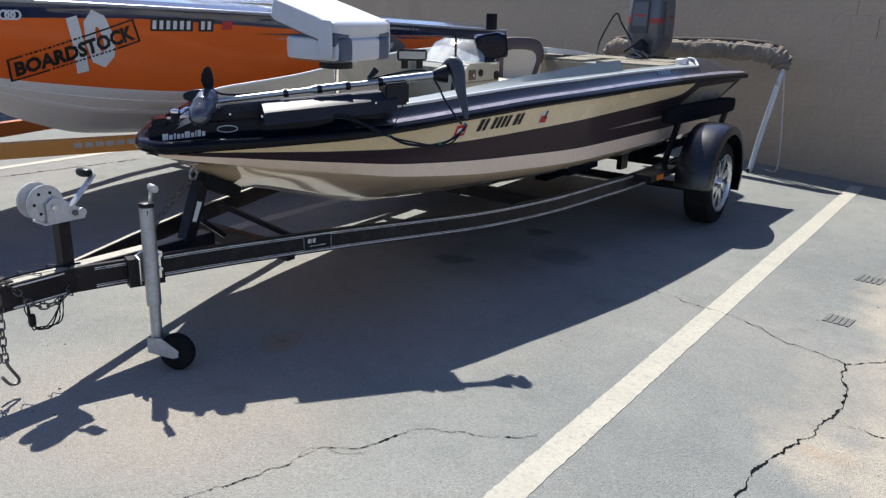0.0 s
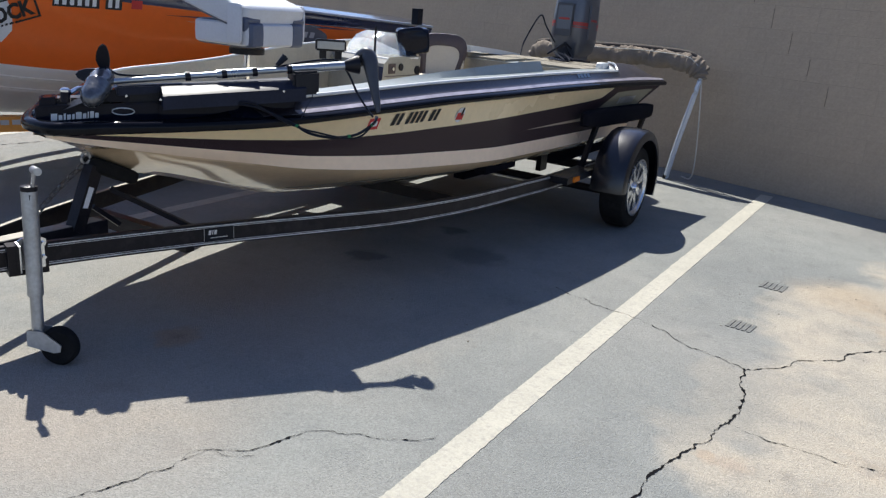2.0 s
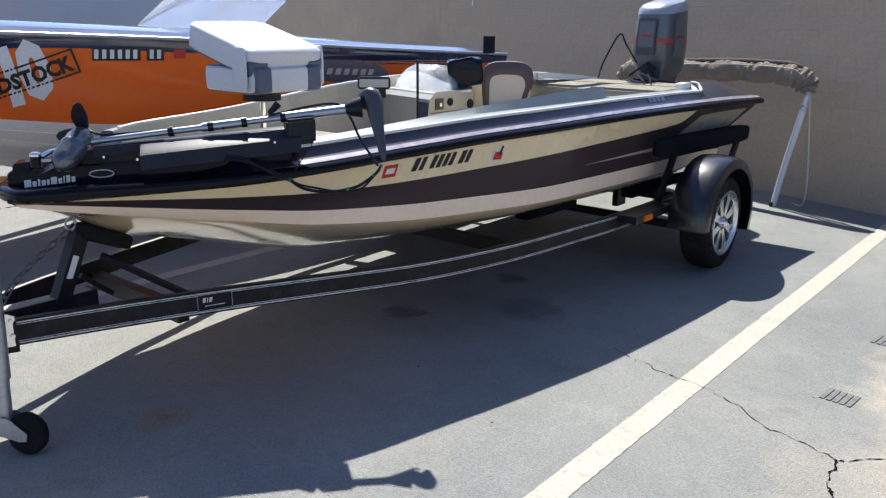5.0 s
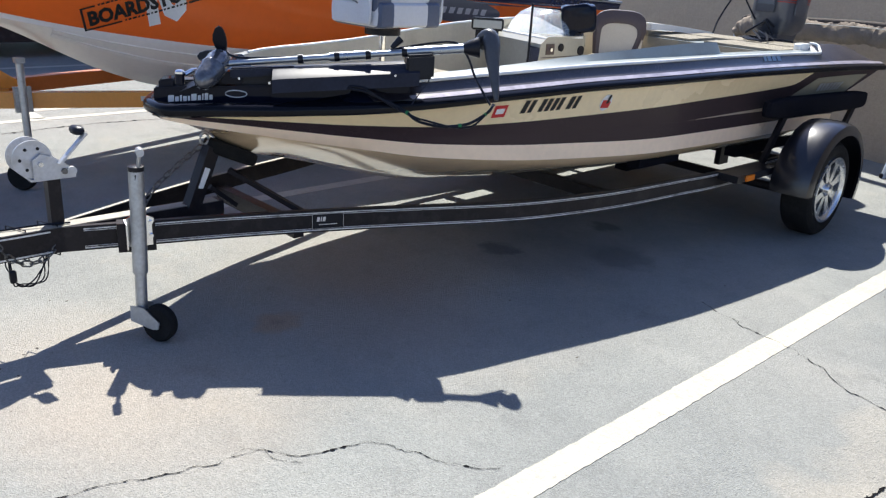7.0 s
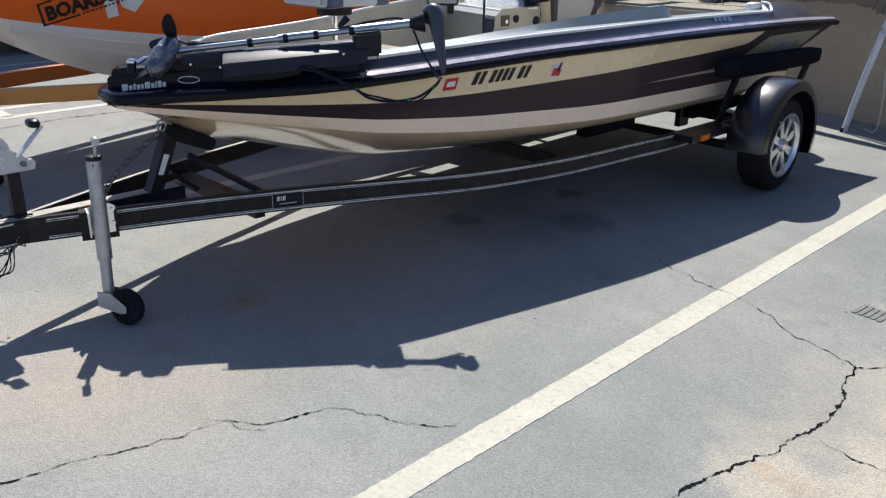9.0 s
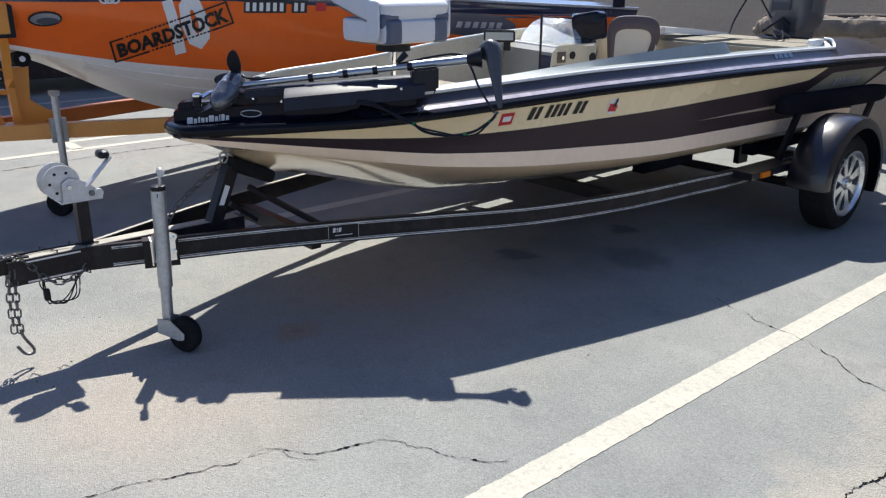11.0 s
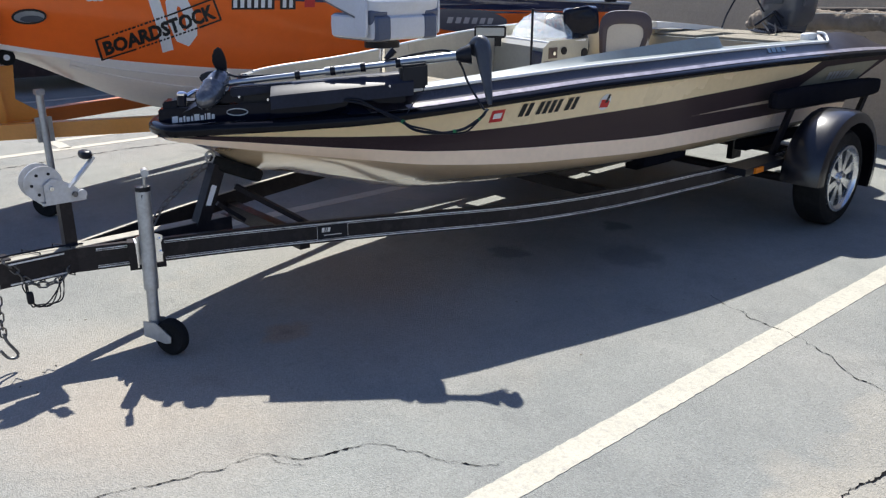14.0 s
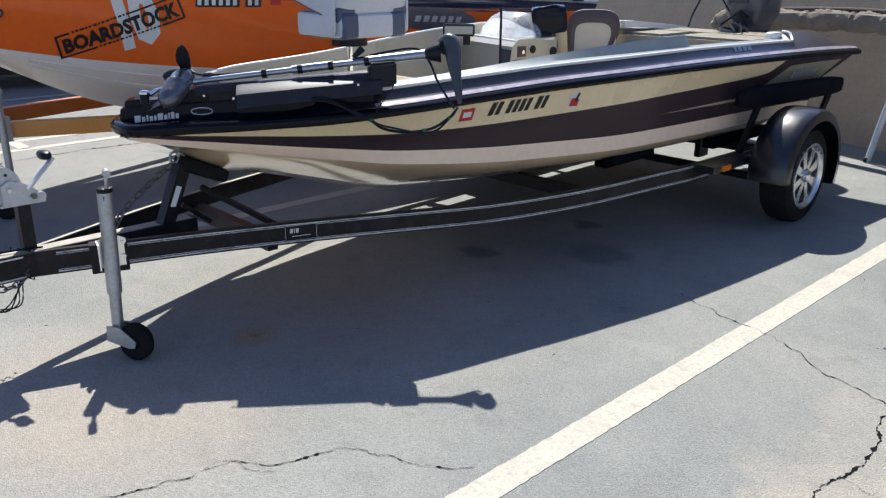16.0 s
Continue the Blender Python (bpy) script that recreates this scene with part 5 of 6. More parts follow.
# bow stop and winch stand
part("bow_post", beam(bmesh.new(), [(-0.06, 0.2, 0.4), (-0.08, 0.32, 0.66)], 0.05, 0.06), FRAME, tl)
part("post_reflector", prism(bmesh.new(), [(-0.043, 0.232, 0.5), (-0.043, 0.255, 0.495), (-0.049, 0.295, 0.575), (-0.049, 0.272, 0.585)], (0.003, 0, 0)), DECAL_WHITE, tl, "white reflective strip")
part("post_brace", beam(bmesh.new(), [(0.2, 0.6, 0.395), (-0.08, 0.4, 0.55)], 0.022, 0.022), FRAME, tl)
part("post_brace", beam(bmesh.new(), [(-0.06, 0.42, 0.39), (-0.07, 0.3, 0.49)], 0.02, 0.02), FRAME, tl)
part("bow_stop", superbox(bmesh.new(), (-0.1, 0.42, 0.625), (0.12, 0.24, 0.065), Matrix.Rotation(radians(-24), 4, "X"), 5), RUBBER, tl, "black rubber bow stop")
part("bow_eye", tube(bmesh.new(), [Vector((-0.1, 0.3 + 0.02 * math.cos(a), 0.695 + 0.025 * math.sin(a))) for a in (2 * math.pi * i / 14 for i in range(15))], 0.006, 8), GALV, tl, "galvanised bow eye")
part("winch_post", box(bmesh.new(), (-0.025, -0.38, 0.45), (0.022, -0.335, 0.645)), FRAME, tl, bevel=0.005)
wch = part("winch_frame", box(bmesh.new(), (-0.045, -0.44, 0.642), (0.045, -0.285, 0.65)), STEEL_WHITE, tl, "white-grey hand winch")
for x in (-0.045, 0.04):
    part("winch_cheek", prism(bmesh.new(), [(x, -0.43, 0.648), (x, -0.29, 0.648), (x, -0.29, 0.675), (x, -0.36, 0.725), (x, -0.4, 0.74), (x, -0.43, 0.72)], (0.005, 0, 0)), STEEL_WHITE, wch)
for x in (-0.038, 0.03):
    part("drum_flange", disc(bmesh.new(), (x, -0.425, 0.722), (1, 0, 0), 0.068, 0.006, 32), STEEL_WHITE, wch)
for k in range(6):
    a = k * math.pi / 3
    part("drum_hole", disc(bmesh.new(), (0.0338, -0.425 + 0.042 * math.cos(a), 0.722 + 0.042 * math.sin(a)), (1, 0, 0), 0.006, 0.002, 10), BLACK, wch)
part("drum_core", disc(bmesh.new(), (-0.004, -0.425, 0.722), (1, 0, 0), 0.035, 0.066, 20), CHAIN, wch)
part("winch_bolt", disc(bmesh.new(), (0.05, -0.325, 0.67), (1, 0, 0), 0.011, 0.012, 6), CHAIN, wch)
part("winch_bolt", disc(bmesh.new(), (0.05, -0.405, 0.705), (1, 0, 0), 0.009, 0.012, 6), ALU, wch)
part("gear_cover", disc(bmesh.new(), (0.048, -0.3, 0.668), (1, 0, 0), 0.017, 0.016, 14), STEEL_WHITE, wch)
part("crank_arm", beam(bmesh.new(), [(0.058, -0.345, 0.7), (0.06, -0.242, 0.805)], 0.008, 0.026, (1, 0, 0)), STEEL_WHITE, wch)
part("crank_handle", superbox(bmesh.new(), (0.03, -0.262, 0.812), (0.075, 0.045, 0.034), None, 2.6), BLACK, wch, "black crank grip")
# the tongue and winch stand sit a little to starboard of the beams' mean line
FW = Matrix.Translation((-0.0988, 0.0392, -0.0459)) @ Matrix.Scale(1.031, 4)


def forward(ob_):
    off = ob_.matrix_basis.translation + tl.location
    ob_.data.transform(Matrix.Translation(-off) @ FW @ Matrix.Translation(off))


for o_ in tl.children:
    if o_.name.split(".")[0] in ("tongue", "coupler", "coupler_latch", "winch_post", "winch_frame"):
        for q_ in [o_] + list(o_.children):
            forward(q_)
# jack with a caster wheel
jk = part("jack_tube", disc(bmesh.new(), (0.11, -0.09, 0.46), (0, 0, 1), 0.029, 0.4, 20), GALV, tl, "galvanised tongue jack")
part("jack_cap", lathe(bmesh.new(), (0.11, -0.09, 0.655), (0, 0, 1), ((0.0295, 0.0), (0.0305, 0.004), (0.03, 0.018), (0.014, 0.022), (0.004, 0.022)), 18), BLACK, jk)
part("jack_slot", box(bmesh.new(), (0.128, -0.108, 0.61), (0.1375, -0.088, 0.645), None), BLACK, jk)
part("jack_leg", disc(bmesh.new(), (0.115, -0.092, 0.19), (0, 0, 1), 0.0225, 0.2, 16), GALV, jk)
part("jack_clamp", prism(bmesh.new(), [(0.076, -0.14, 0.345), (0.103, -0.032, 0.345), (0.103, -0.032, 0.455), (0.097, -0.055, 0.468), (0.082, -0.118, 0.468), (0.076, -0.14, 0.455)], (-0.008, 0.002, 0)), CHROME, jk, "bright plated clamp plate")
part("jack_clamp_flange", prism(bmesh.new(), [(0.076, -0.14, 0.345), (0.112, -0.147, 0.345), (0.112, -0.147, 0.45), (0.076, -0.14, 0.46)], (0.001, 0.006, 0)), CHROME, jk)
for z in (0.385, 0.44):
    part("clamp_bolt", disc(bmesh.new(), (0.105, -0.045, z), (1, -0.25, 0), 0.008, 0.01, 6), CHROME, jk)
part("jack_collar", beam(bmesh.new(), [(0.03, -0.15, 0.38), (0.078, -0.018, 0.38)], 0.058, 0.118), FRAME, jk, bevel=0.006)
part("jack_crank", tube(bmesh.new(), [(0.118, -0.088, 0.63), (0.15, -0.09, 0.735)], 0.008, 8), GALV, jk)
part("crank_knob", disc(bmesh.new(), (0.172, -0.098, 0.742), (0.94, -0.33, 0.05), 0.0145, 0.06, 14), GALV, jk)
fk = bmesh.new()
for dx in (-0.034, 0.03):
    n_ = Vector((0.85, 0.5, 0)).normalized()
    s_ = Vector((n_.y, -n_.x, 0))
    base = Vector((0.118, -0.093, 0))
    prism(fk, [base + s_ * dx + n_ * a + Vector((0, 0, z)) for a, z in ((-0.028, 0.135), (0.03, 0.135), (0.1, 0.085), (0.095, 0.06), (0.07, 0.055), (-0.028, 0.075))], s_ * 0.004)
part("caster_fork", fk, GALV, jk)
n_ = Vector((0.85, 0.5, 0)).normalized()
s_ = Vector((n_.y, -n_.x, 0))
lathe_b = bmesh.new()
lathe(lathe_b, Vector((0.118, -0.093, 0.073)) + n_ * 0.08, s_, ((0.03, -0.024), (0.062, -0.024), (0.072, -0.012), (0.072, 0.012), (0.062, 0.024), (0.03, 0.024)), 32)
part("caster_wheel", lathe_b, RUBBER, jk, "black caster wheel")
part("caster_bolt", disc(bmesh.new(), Vector((0.118, -0.093, 0.073)) + n_ * 0.08 + s_ * 0.027, s_, 0.009, 0.01, 8), CHAIN, jk)
# the jack stands at a slant, its foot out to port
for o_ in [jk] + [c_ for c_ in jk.children if c_.name.split(".")[0] not in ("jack_collar", "jack_clamp", "jack_clamp_flange", "clamp_bolt")]:
    for v in o_.data.vertices:
        v.co += Vector((0.8, -0.6, 0)) * max(0.0, 0.6 - v.co.z) * 0.13
# wheels and fenders
WX_, WY_ = 1.155, 3.685
for sg in (1, -1):
    w = part("tyre", lathe(bmesh.new(), (sg * WX_, WY_, 0.29), (sg, 0, 0), ((0.17, -0.075), (0.24, -0.09), (0.275, -0.08), (0.29, -0.06), (0.292, 0.0), (0.29, 0.06), (0.275, 0.082), (0.24, 0.092), (0.212, 0.088), (0.196, 0.075), (0.165, 0.0), (0.17, -0.075)), 48, False), RUBBER, tl, "black trailer tyre")
    w.data.materials[0] = RUBBER
    rim = part("rim", lathe(bmesh.new(), (sg * WX_, WY_, 0.29), (sg, 0, 0), ((0.204, 0.084), (0.202, 0.096), (0.19, 0.097), (0.182, 0.086), (0.17, 0.078), (0.164, 0.02), (0.162, -0.07)), 40, False), ALU, w, "bright spoked steel rim")
    part("spoke_disc", disc(bmesh.new(), (sg * (WX_ + 0.03), WY_, 0.29), (1, 0, 0), 0.165, 0.006, 32), BLACK, rim)
    for k in range(8):
        a = math.pi / 9 + k * math.pi / 4
        d_ = Vector((0, math.cos(a), math.sin(a)))
        q_ = Vector((0, -math.sin(a), math.cos(a)))
        c_ = Vector((sg * (WX_ + 0.055), WY_, 0.29))
        part("spoke", prism(bmesh.new(), [c_ + d_ * 0.045 - q_ * 0.02, c_ + d_ * 0.1 - q_ * 0.022, c_ + d_ * 0.15 - q_ * 0.028, c_ + d_ * 0.178 - q_ * 0.05, c_ + d_ * 0.178 + q_ * 0.05, c_ + d_ * 0.15 + q_ * 0.028, c_ + d_ * 0.1 + q_ * 0.022, c_ + d_ * 0.045 + q_ * 0.02], (sg * 0.02, 0, 0)), ALU, rim, bevel=0.004)
    part("hub_cap", lathe(bmesh.new(), (sg * (WX_ + 0.04), WY_, 0.29), (sg, 0, 0), ((0.06, 0), (0.055, 0.025), (0.038, 0.03), (0.032, 0.055), (0.006, 0.06)), 20), CHROME, rim)
    arc = []
    for i in range(17):
        a = radians(-22 + 204 * i / 16)
        r0 = 0.365
        arc.append((WY_ + 0.03 + r0 * 1.06 * math.cos(a), 0.31 + r0 * math.sin(a)))
    fr = []
    for y, z in arc:
        v = Vector((0, y - WY_ - 0.03, z - 0.31)).normalized()
        fr.append([Vector((sg * (x + WX_ - 1.1), y + v.y * o, z + v.z * o)) for x, o in ((0.965, -0.04), (0.967, -0.012), (0.974, 0.006), (0.992, 0.016), (1.04, 0.021), (1.1, 0.023), (1.15, 0.021), (1.185, 0.016), (1.203, 0.007), (1.211, -0.008), (1.215, -0.05), (1.206, -0.05), (1.2, -0.012), (1.18, 0.005), (1.09, 0.012), (0.985, -0.004))])
    fen = part("fender", loft(bmesh.new(), fr), FENDER, tl, "dark rounded steel fender")
    fb = bmesh.new()
    loft(fb, [[Vector((sg * (x + WX_ - 1.1), WY_ + 0.03 + (y - WY_ - 0.03) * k, 0.31 + (z - 0.31) * k)) for y, z in arc] for x, k in ((0.985, 1.0), (0.985, 0.75))], closed=False)
    part("fender_inner", fb, FENDER, fen)
    part("fender_step", box(bmesh.new(), (min(sg * 0.9, sg * 1.02), 2.93, 0.382), (max(sg * 0.9, sg * 1.02), 3.4, 0.424)), FENDER, tl, bevel=0.008)
    # unseen block, added on the far side only to shade ground under the hull
    if sg < 0:
        part("step_bracket", box(bmesh.new(), (min(sg * 0.76, sg * 0.9), 2.78, 0.372), (max(sg * 0.76, sg * 0.9), 3.35, 0.42)), FRAME, tl, bevel=0.006)
    mk = part("side_marker", box(bmesh.new(), (min(sg * 1.02, sg * 1.032), 3.02, 0.386), (max(sg * 1.02, sg * 1.032), 3.11, 0.418)), AMBER, tl, "amber side marker lamp", bevel=0.004)
    # carpeted bunks and side guides
    part("bunk", box(bmesh.new(), (min(sg * 0.09, sg * 0.18), 3.1, 0.24), (max(sg * 0.09, sg * 0.18), 3.5, 0.285)), BUNK_CARPET, tl, "black carpeted bunk board", bevel=0.012)
    for y0, y1, z0 in ((2.45, 2.85, 0.455), (3.55, 4.7, 0.385)):
        part("side_bunk", box(bmesh.new(), (min(sg * 0.6, sg * 0.68), y0, z0), (max(sg * 0.6, sg * 0.68), y1, z0 + 0.07)), BUNK_CARPET, tl, "black carpeted bunk board", bevel=0.01)
    gb = bmesh.new()
    superbox(gb, (sg * 0.93, 4.05, 0.735), (0.08, 1.5, 0.12), Matrix.Rotation(radians(-1.5), 4, "X"), 6)
    part("guide_pad", gb, BUNK_CARPET, tl, "black padded side guide")
    for yy in (3.55, 4.62):
        part("guide_post", beam(bmesh.new(), [(sg * 0.9, yy - 0.12, 0.38), (sg * 0.945, yy, 0.72)], 0.03, 0.03), FRAME, tl)
for sg in (1, -1):
    for y0, y1 in ((3.86, 3.98),):
        part("bunk_bracket", box(bmesh.new(), (min(sg * 0.38, sg * 0.42), y0, 0.24), (max(sg * 0.38, sg * 0.42), y1, 0.42)), BLACK, tl, bevel=0.004)
# tail and light bar
part("rear_step", box(bmesh.new(), (-0.9, 4.5, 0.38), (0.9, 4.58, 0.44)), FRAME, tl, bevel=0.006)


# ---- chains ----
def link_mesh():
    b = bmesh.new()
    pts = []
    for i in range(17):
        a = 2 * math.pi * i / 16
        pts.append((0.011 * math.cos(a), 0, 0.011 * math.sin(a) + (0.009 if math.sin(a) > 0 else -0.009)))
    tube(b, pts, 0.0034, 6)
    me = bpy.data.meshes.new("link")
    b.to_mesh(me)
    b.free()
    me.materials.append(CHAIN)
    for p in me.polygons:
        p.use_smooth = True
    return me


LINK = link_mesh()


def chain(pts, label, name="safety_chain"):
    path = smooth_path(pts, 8)
    fine = [path[0]]
    step = 0.032
    run = 0.0
    for a, c in zip(path, path[1:]):
        d = (c - a).length
        while run + d >= step:
            t = (step - run) / d
            a = a.lerp(c, t)
            fine.append(a)
            d = (c - a).length
            run = 0.0
        run += d
    ch = thing(name, label, "chain", "trailer chains", at=tuple(fine[0]))
    for i, (a, c) in enumerate(zip(fine, fine[1:])):
        z = (c - a).normalized()
        x, y = basis(z)
        if i % 2:
            x, y = y, -x
        m = Matrix((x, y, z)).transposed().to_4x4()
        m.translation = (a + c) / 2 - fine[0]
        o = new("link", LINK)
        o.parent = ch
        o.matrix_basis = m
    return ch, fine


c1, f1 = chain([FW @ Vector(p) for p in [(0.05, -0.64, 0.43), (0.058, -0.65, 0.32), (0.06, -0.655, 0.24), (0.06, -0.655, 0.16)]], "dull steel safety chain with a hook hanging from the tongue")
hk = bmesh.new()
tube(hk, [FW @ Vector((0.06, -0.655, 0.195)) + v * 1.2 for v in smooth_path([(0, 0.0, 0.0), (0.004, 0.006, -0.03), (0.008, 0.028, -0.075), (0.008, 0.022, -0.09), (0.004, 0.0, -0.085), (0.0, -0.018, -0.055)], 5)], 0.006, 8)
part("hook", hk, CHAIN, c1, "open S-shaped hook")
chain([FW @ Vector(p) for p in [(0.045, -0.655, 0.43), (0.045, -0.67, 0.32), (0.05, -0.675, 0.175)]], "dull steel safety chain hanging from the tongue")
chain([FW @ Vector(p) for p in [(0.03, -0.66, 0.475), (0.05, -0.63, 0.478), (0.055, -0.58, 0.43), (0.06, -0.54, 0.37), (0.062, -0.48, 0.345), (0.06, -0.42, 0.36), (0.05, -0.37, 0.4)]], "dull steel chain draped along the tongue")
chain([(0.0, -0.03, 0.47), (-0.02, 0.03, 0.535), (-0.06, 0.16, 0.61), (-0.1, 0.29, 0.67)], "steel bow chain running up to the bow eye", "bow_chain")
wr = thing("trailer_wiring", "thin black trailer wiring loop hanging from the tongue", "cable", at=(0.05, -0.45, 0.4))
for k in range(4):
    rr = random.Random(40 + k)
    q = lambda s: rr.uniform(-s, s)  # noqa: E731
    part("wire", tube(bmesh.new(), [FW @ p for p in smooth_path([(0.05, -0.38, 0.46), (0.055, -0.41 + q(0.02), 0.38), (0.06, -0.45 + q(0.02), 0.3 + q(0.03)), (0.06, -0.51 + q(0.02), 0.255 + q(0.02)), (0.06, -0.55 + q(0.02), 0.29 + q(0.02)), (0.055, -0.545 + q(0.02), 0.36), (0.045, -0.53, 0.43)], 6)], 0.0028, 5), BLACK, wr)
for yy in (-0.5, -0.39):
    part("cable_tie", tube(bmesh.new(), [FW @ Vector((0.045 * sx, yy + 0.02 * sx, 0.41 + 0.058 * sz)) for sx, sz in ((-1, -1), (1, -1), (1, 1), (-1, 1), (-1, -1))], 0.003, 5), BLACK, wr)
part("wire", tube(bmesh.new(), [FW @ p for p in smooth_path([(0.03, -0.66, 0.475), (0.0, -0.55, 0.468), (0.02, -0.42, 0.472), (0.035, -0.32, 0.468)], 6)], 0.004, 5), BLACK, wr)
part("plug", superbox(bmesh.new(), FW @ Vector((0.065, -0.545, 0.31)), (0.02, 0.025, 0.05), None, 5), BLACK, wr)

# ---- folded bimini frame against the wall ----
bi = thing("bimini_top", "folded brown canvas canopy on silver tubes against the wall", "boat canopy", at=(0.3, 5.8, 0))
for dy, r in ((0.0, 0.019), (0.055, 0.017)):
    pts = [(0.9, 5.7 + dy, 0.0), (0.95, 5.72 + dy, 0.35), (1.03, 5.74 + dy, 0.8), (1.06, 5.76 + dy, 0.96), (1.03, 5.78 + dy, 1.07), (0.9, 5.82 + dy, 1.14), (0.4, 5.93 + dy, 1.13), (-0.3, 6.1 + dy, 1.1), (-0.75, 6.25 + dy, 1.08), (-0.87, 6.3 + dy, 1.0), (-0.9, 6.32 + dy, 0.8), (-0.85, 6.32 + dy, 0.0)]
    part("tube_frame", tube(bmesh.new(), smooth_path([(x - dy * 0.5 if i > 2 else x, y, z) for i, (x, y, z) in enumerate(pts)], 6), r, 10), PALE_TUBE, bi, "pale aluminium tube bow")
cv = []
cpath = smooth_path([(1.05, 5.75, 0.945), (1.05, 5.77, 1.01), (1.0, 5.78, 1.06), (0.88, 5.81, 1.1), (0.4, 5.92, 1.105), (-0.3, 6.09, 1.075), (-0.75, 6.24, 1.055), (-0.88, 6.3, 0.95)], 36)
for i, p in enumerate(cpath):
    d = cpath[min(i + 1, len(cpath) - 1)] - cpath[max(i - 1, 0)]
    s_, u_ = basis(d, Vector((0, -1, 0.2)))
    ring = []
    for k in range(18):
        a = 2 * math.pi * k / 18
        r = (0.058 if 40 < i < 225 else 0.046) + 0.006 * math.sin(2 * a + i * 0.3) + 0.008 * noise.noise(Vector((p.x * 34, p.y * 34 + a * 0.6, p.z * 34))) + 0.007 * noise.noise(Vector((p.x * 60, a * 2.0, p.z * 60)))
        ring.append(p + s_ * math.cos(a) * r * (1.5 if 40 < i < 225 else 1.2) + u_ * math.sin(a) * r + Vector((0, 0, -0.025 if 40 < i < 225 else 0.0)))
    cv.append(ring)
part("rolled_canvas", loft(bmesh.new(), cv), CANVAS, bi, "rolled wrinkled brown canvas")
part("cover_flap", tube(bmesh.new(), [p + Vector((-0.012, 0.014, 0.056)) for p in cpath[:-26]], 0.024, 12), CANVAS_DARK, bi, "dark canvas cover flap")
part("piping", tube(bmesh.new(), [p + Vector((-0.02, -0.043, 0.03)) for p in cpath[30:-50]], 0.004, 6), ROPE, bi, "pale piping")
part("strap", tube(bmesh.new(), smooth_path([(1.07, 5.75, 0.95), (1.1, 5.78, 0.6), (1.12, 5.82, 0.2), (1.1, 5.84, 0.02), (1.0, 5.9, 0.01)], 6), 0.006, 6), ROPE, bi, "pale hanging strap")
part("foot_fitting", superbox(bmesh.new(), (0.895, 5.7, 0.02), (0.03, 0.05, 0.04), None, 5), BLACK, bi)

# ---- orange wakeboard boat on its own trailer ----
XC = -2.5
ob = thing("wakeboard_boat", "orange, white and navy wakeboard boat on a trailer", "boat", at=(XC, 2.4, 0.5))
o_beam = pchip((-0.75, -0.6, -0.3, 0.0, 0.67, 1.36, 1.74, 2.5, 3.5, 5.1), (0.0, 0.1, 0.22, 0.32, 0.5, 0.68, 0.78, 0.95, 1.03, 1.07))
o_rail = pchip((-0.75, 0.5, 2.0, 3.5, 5.1), (1.46, 1.42, 1.36, 1.28, 1.2))
o_band = pchip((-0.75, 0.5, 1.1, 1.9, 2.8, 4.1, 5.1), (1.33, 1.3, 1.3, 1.26, 1.2, 1.14, 1.1))
o_mid = pchip((-0.75, -0.2, 0.4, 0.8, 1.5, 2.1, 3.5, 5.1), (1.2, 1.1, 0.97, 0.9, 0.82, 0.785, 0.74, 0.72))
o_midx = pchip((-0.75, -0.2, 0.4, 0.67, 1.5, 2.1, 3.5, 5.1), (0.0, 0.07, 0.2, 0.28, 0.58, 0.75, 0.94, 1.0))
o_keel = pchip((-0.75, -0.3, 0.1, 0.26, 0.57, 0.8, 1.22, 2.0, 5.1), (1.4, 1.15, 0.97, 0.9, 0.74, 0.63, 0.5, 0.44, 0.42))
ost = [-0.75, -0.72, -0.68] + [-0.64 + 0.08 * i for i in range(72)]
ost = [y for y in ost if y < 5.1] + [5.1]
rings = []
for y in ost:
    b, zr_, zb, zm, xm, zk = o_beam(y), o_rail(y), o_band(y), o_mid(y), o_midx(y), o_keel(y)
    zb, zm = max(zb, zk + 0.02), max(zm, zk + 0.01)
    port = [Vector((b * 0.86, y, zr_ + 0.02)), Vector((b, y, zr_ - 0.01)), Vector((b * 1.005, y, zr_ - 0.035)), Vector((b * 0.985, y, zb)), Vector((b * 0.72 + xm * 0.28, y, zb * 0.6 + zm * 0.4)), Vector((xm, y, zm)), Vector((xm * 0.97, y, zm - 0.03)), Vector((xm * 0.62, y, zm * 0.45 + zk * 0.55)), Vector((0, y, zk))]
    ring = port + mirror(port)[1:]
    rings.append([p + Vector((XC, 0, 0)) for p in ring])


def o_slot(i, j):
    j = j if j < 8 else 15 - j
    return (0, 0, 0, 1, 1, 2, 2, 2)[j]


part("hull", loft(bmesh.new(), rings, closed=False, mats=o_slot), [NAVY, ORANGE, BOAT_WHITE, SILVER], ob, "orange hull with white bottom and navy band")
bm = bmesh.new()
bm.faces.new([bm.verts.new(p) for p in rings[-1]])
part("transom", bm, NAVY, ob)
rings2 = []
for y in ost:
    b, zr_ = o_beam(y), o_rail(y)
    port = [Vector((XC + b * 0.86, y, zr_ + 0.02)), Vector((XC + b * 0.55, y, zr_ + 0.05)), Vector((XC, y, zr_ + 0.06))]
    rings2.append(port + [Vector((2 * XC - p.x, p.y, p.z)) for p in reversed(port)][1:])
part("deck", loft(bmesh.new(), rings2, closed=False), NAVY, ob, "navy deck with silver trim")


part("rub_strip", tube(bmesh.new(), [Vector((XC + o_beam(y) * 1.008, y, o_rail(y) - 0.02)) for y in ost[3:]], 0.012, 8), SILVER, ob, "silver rub strip")


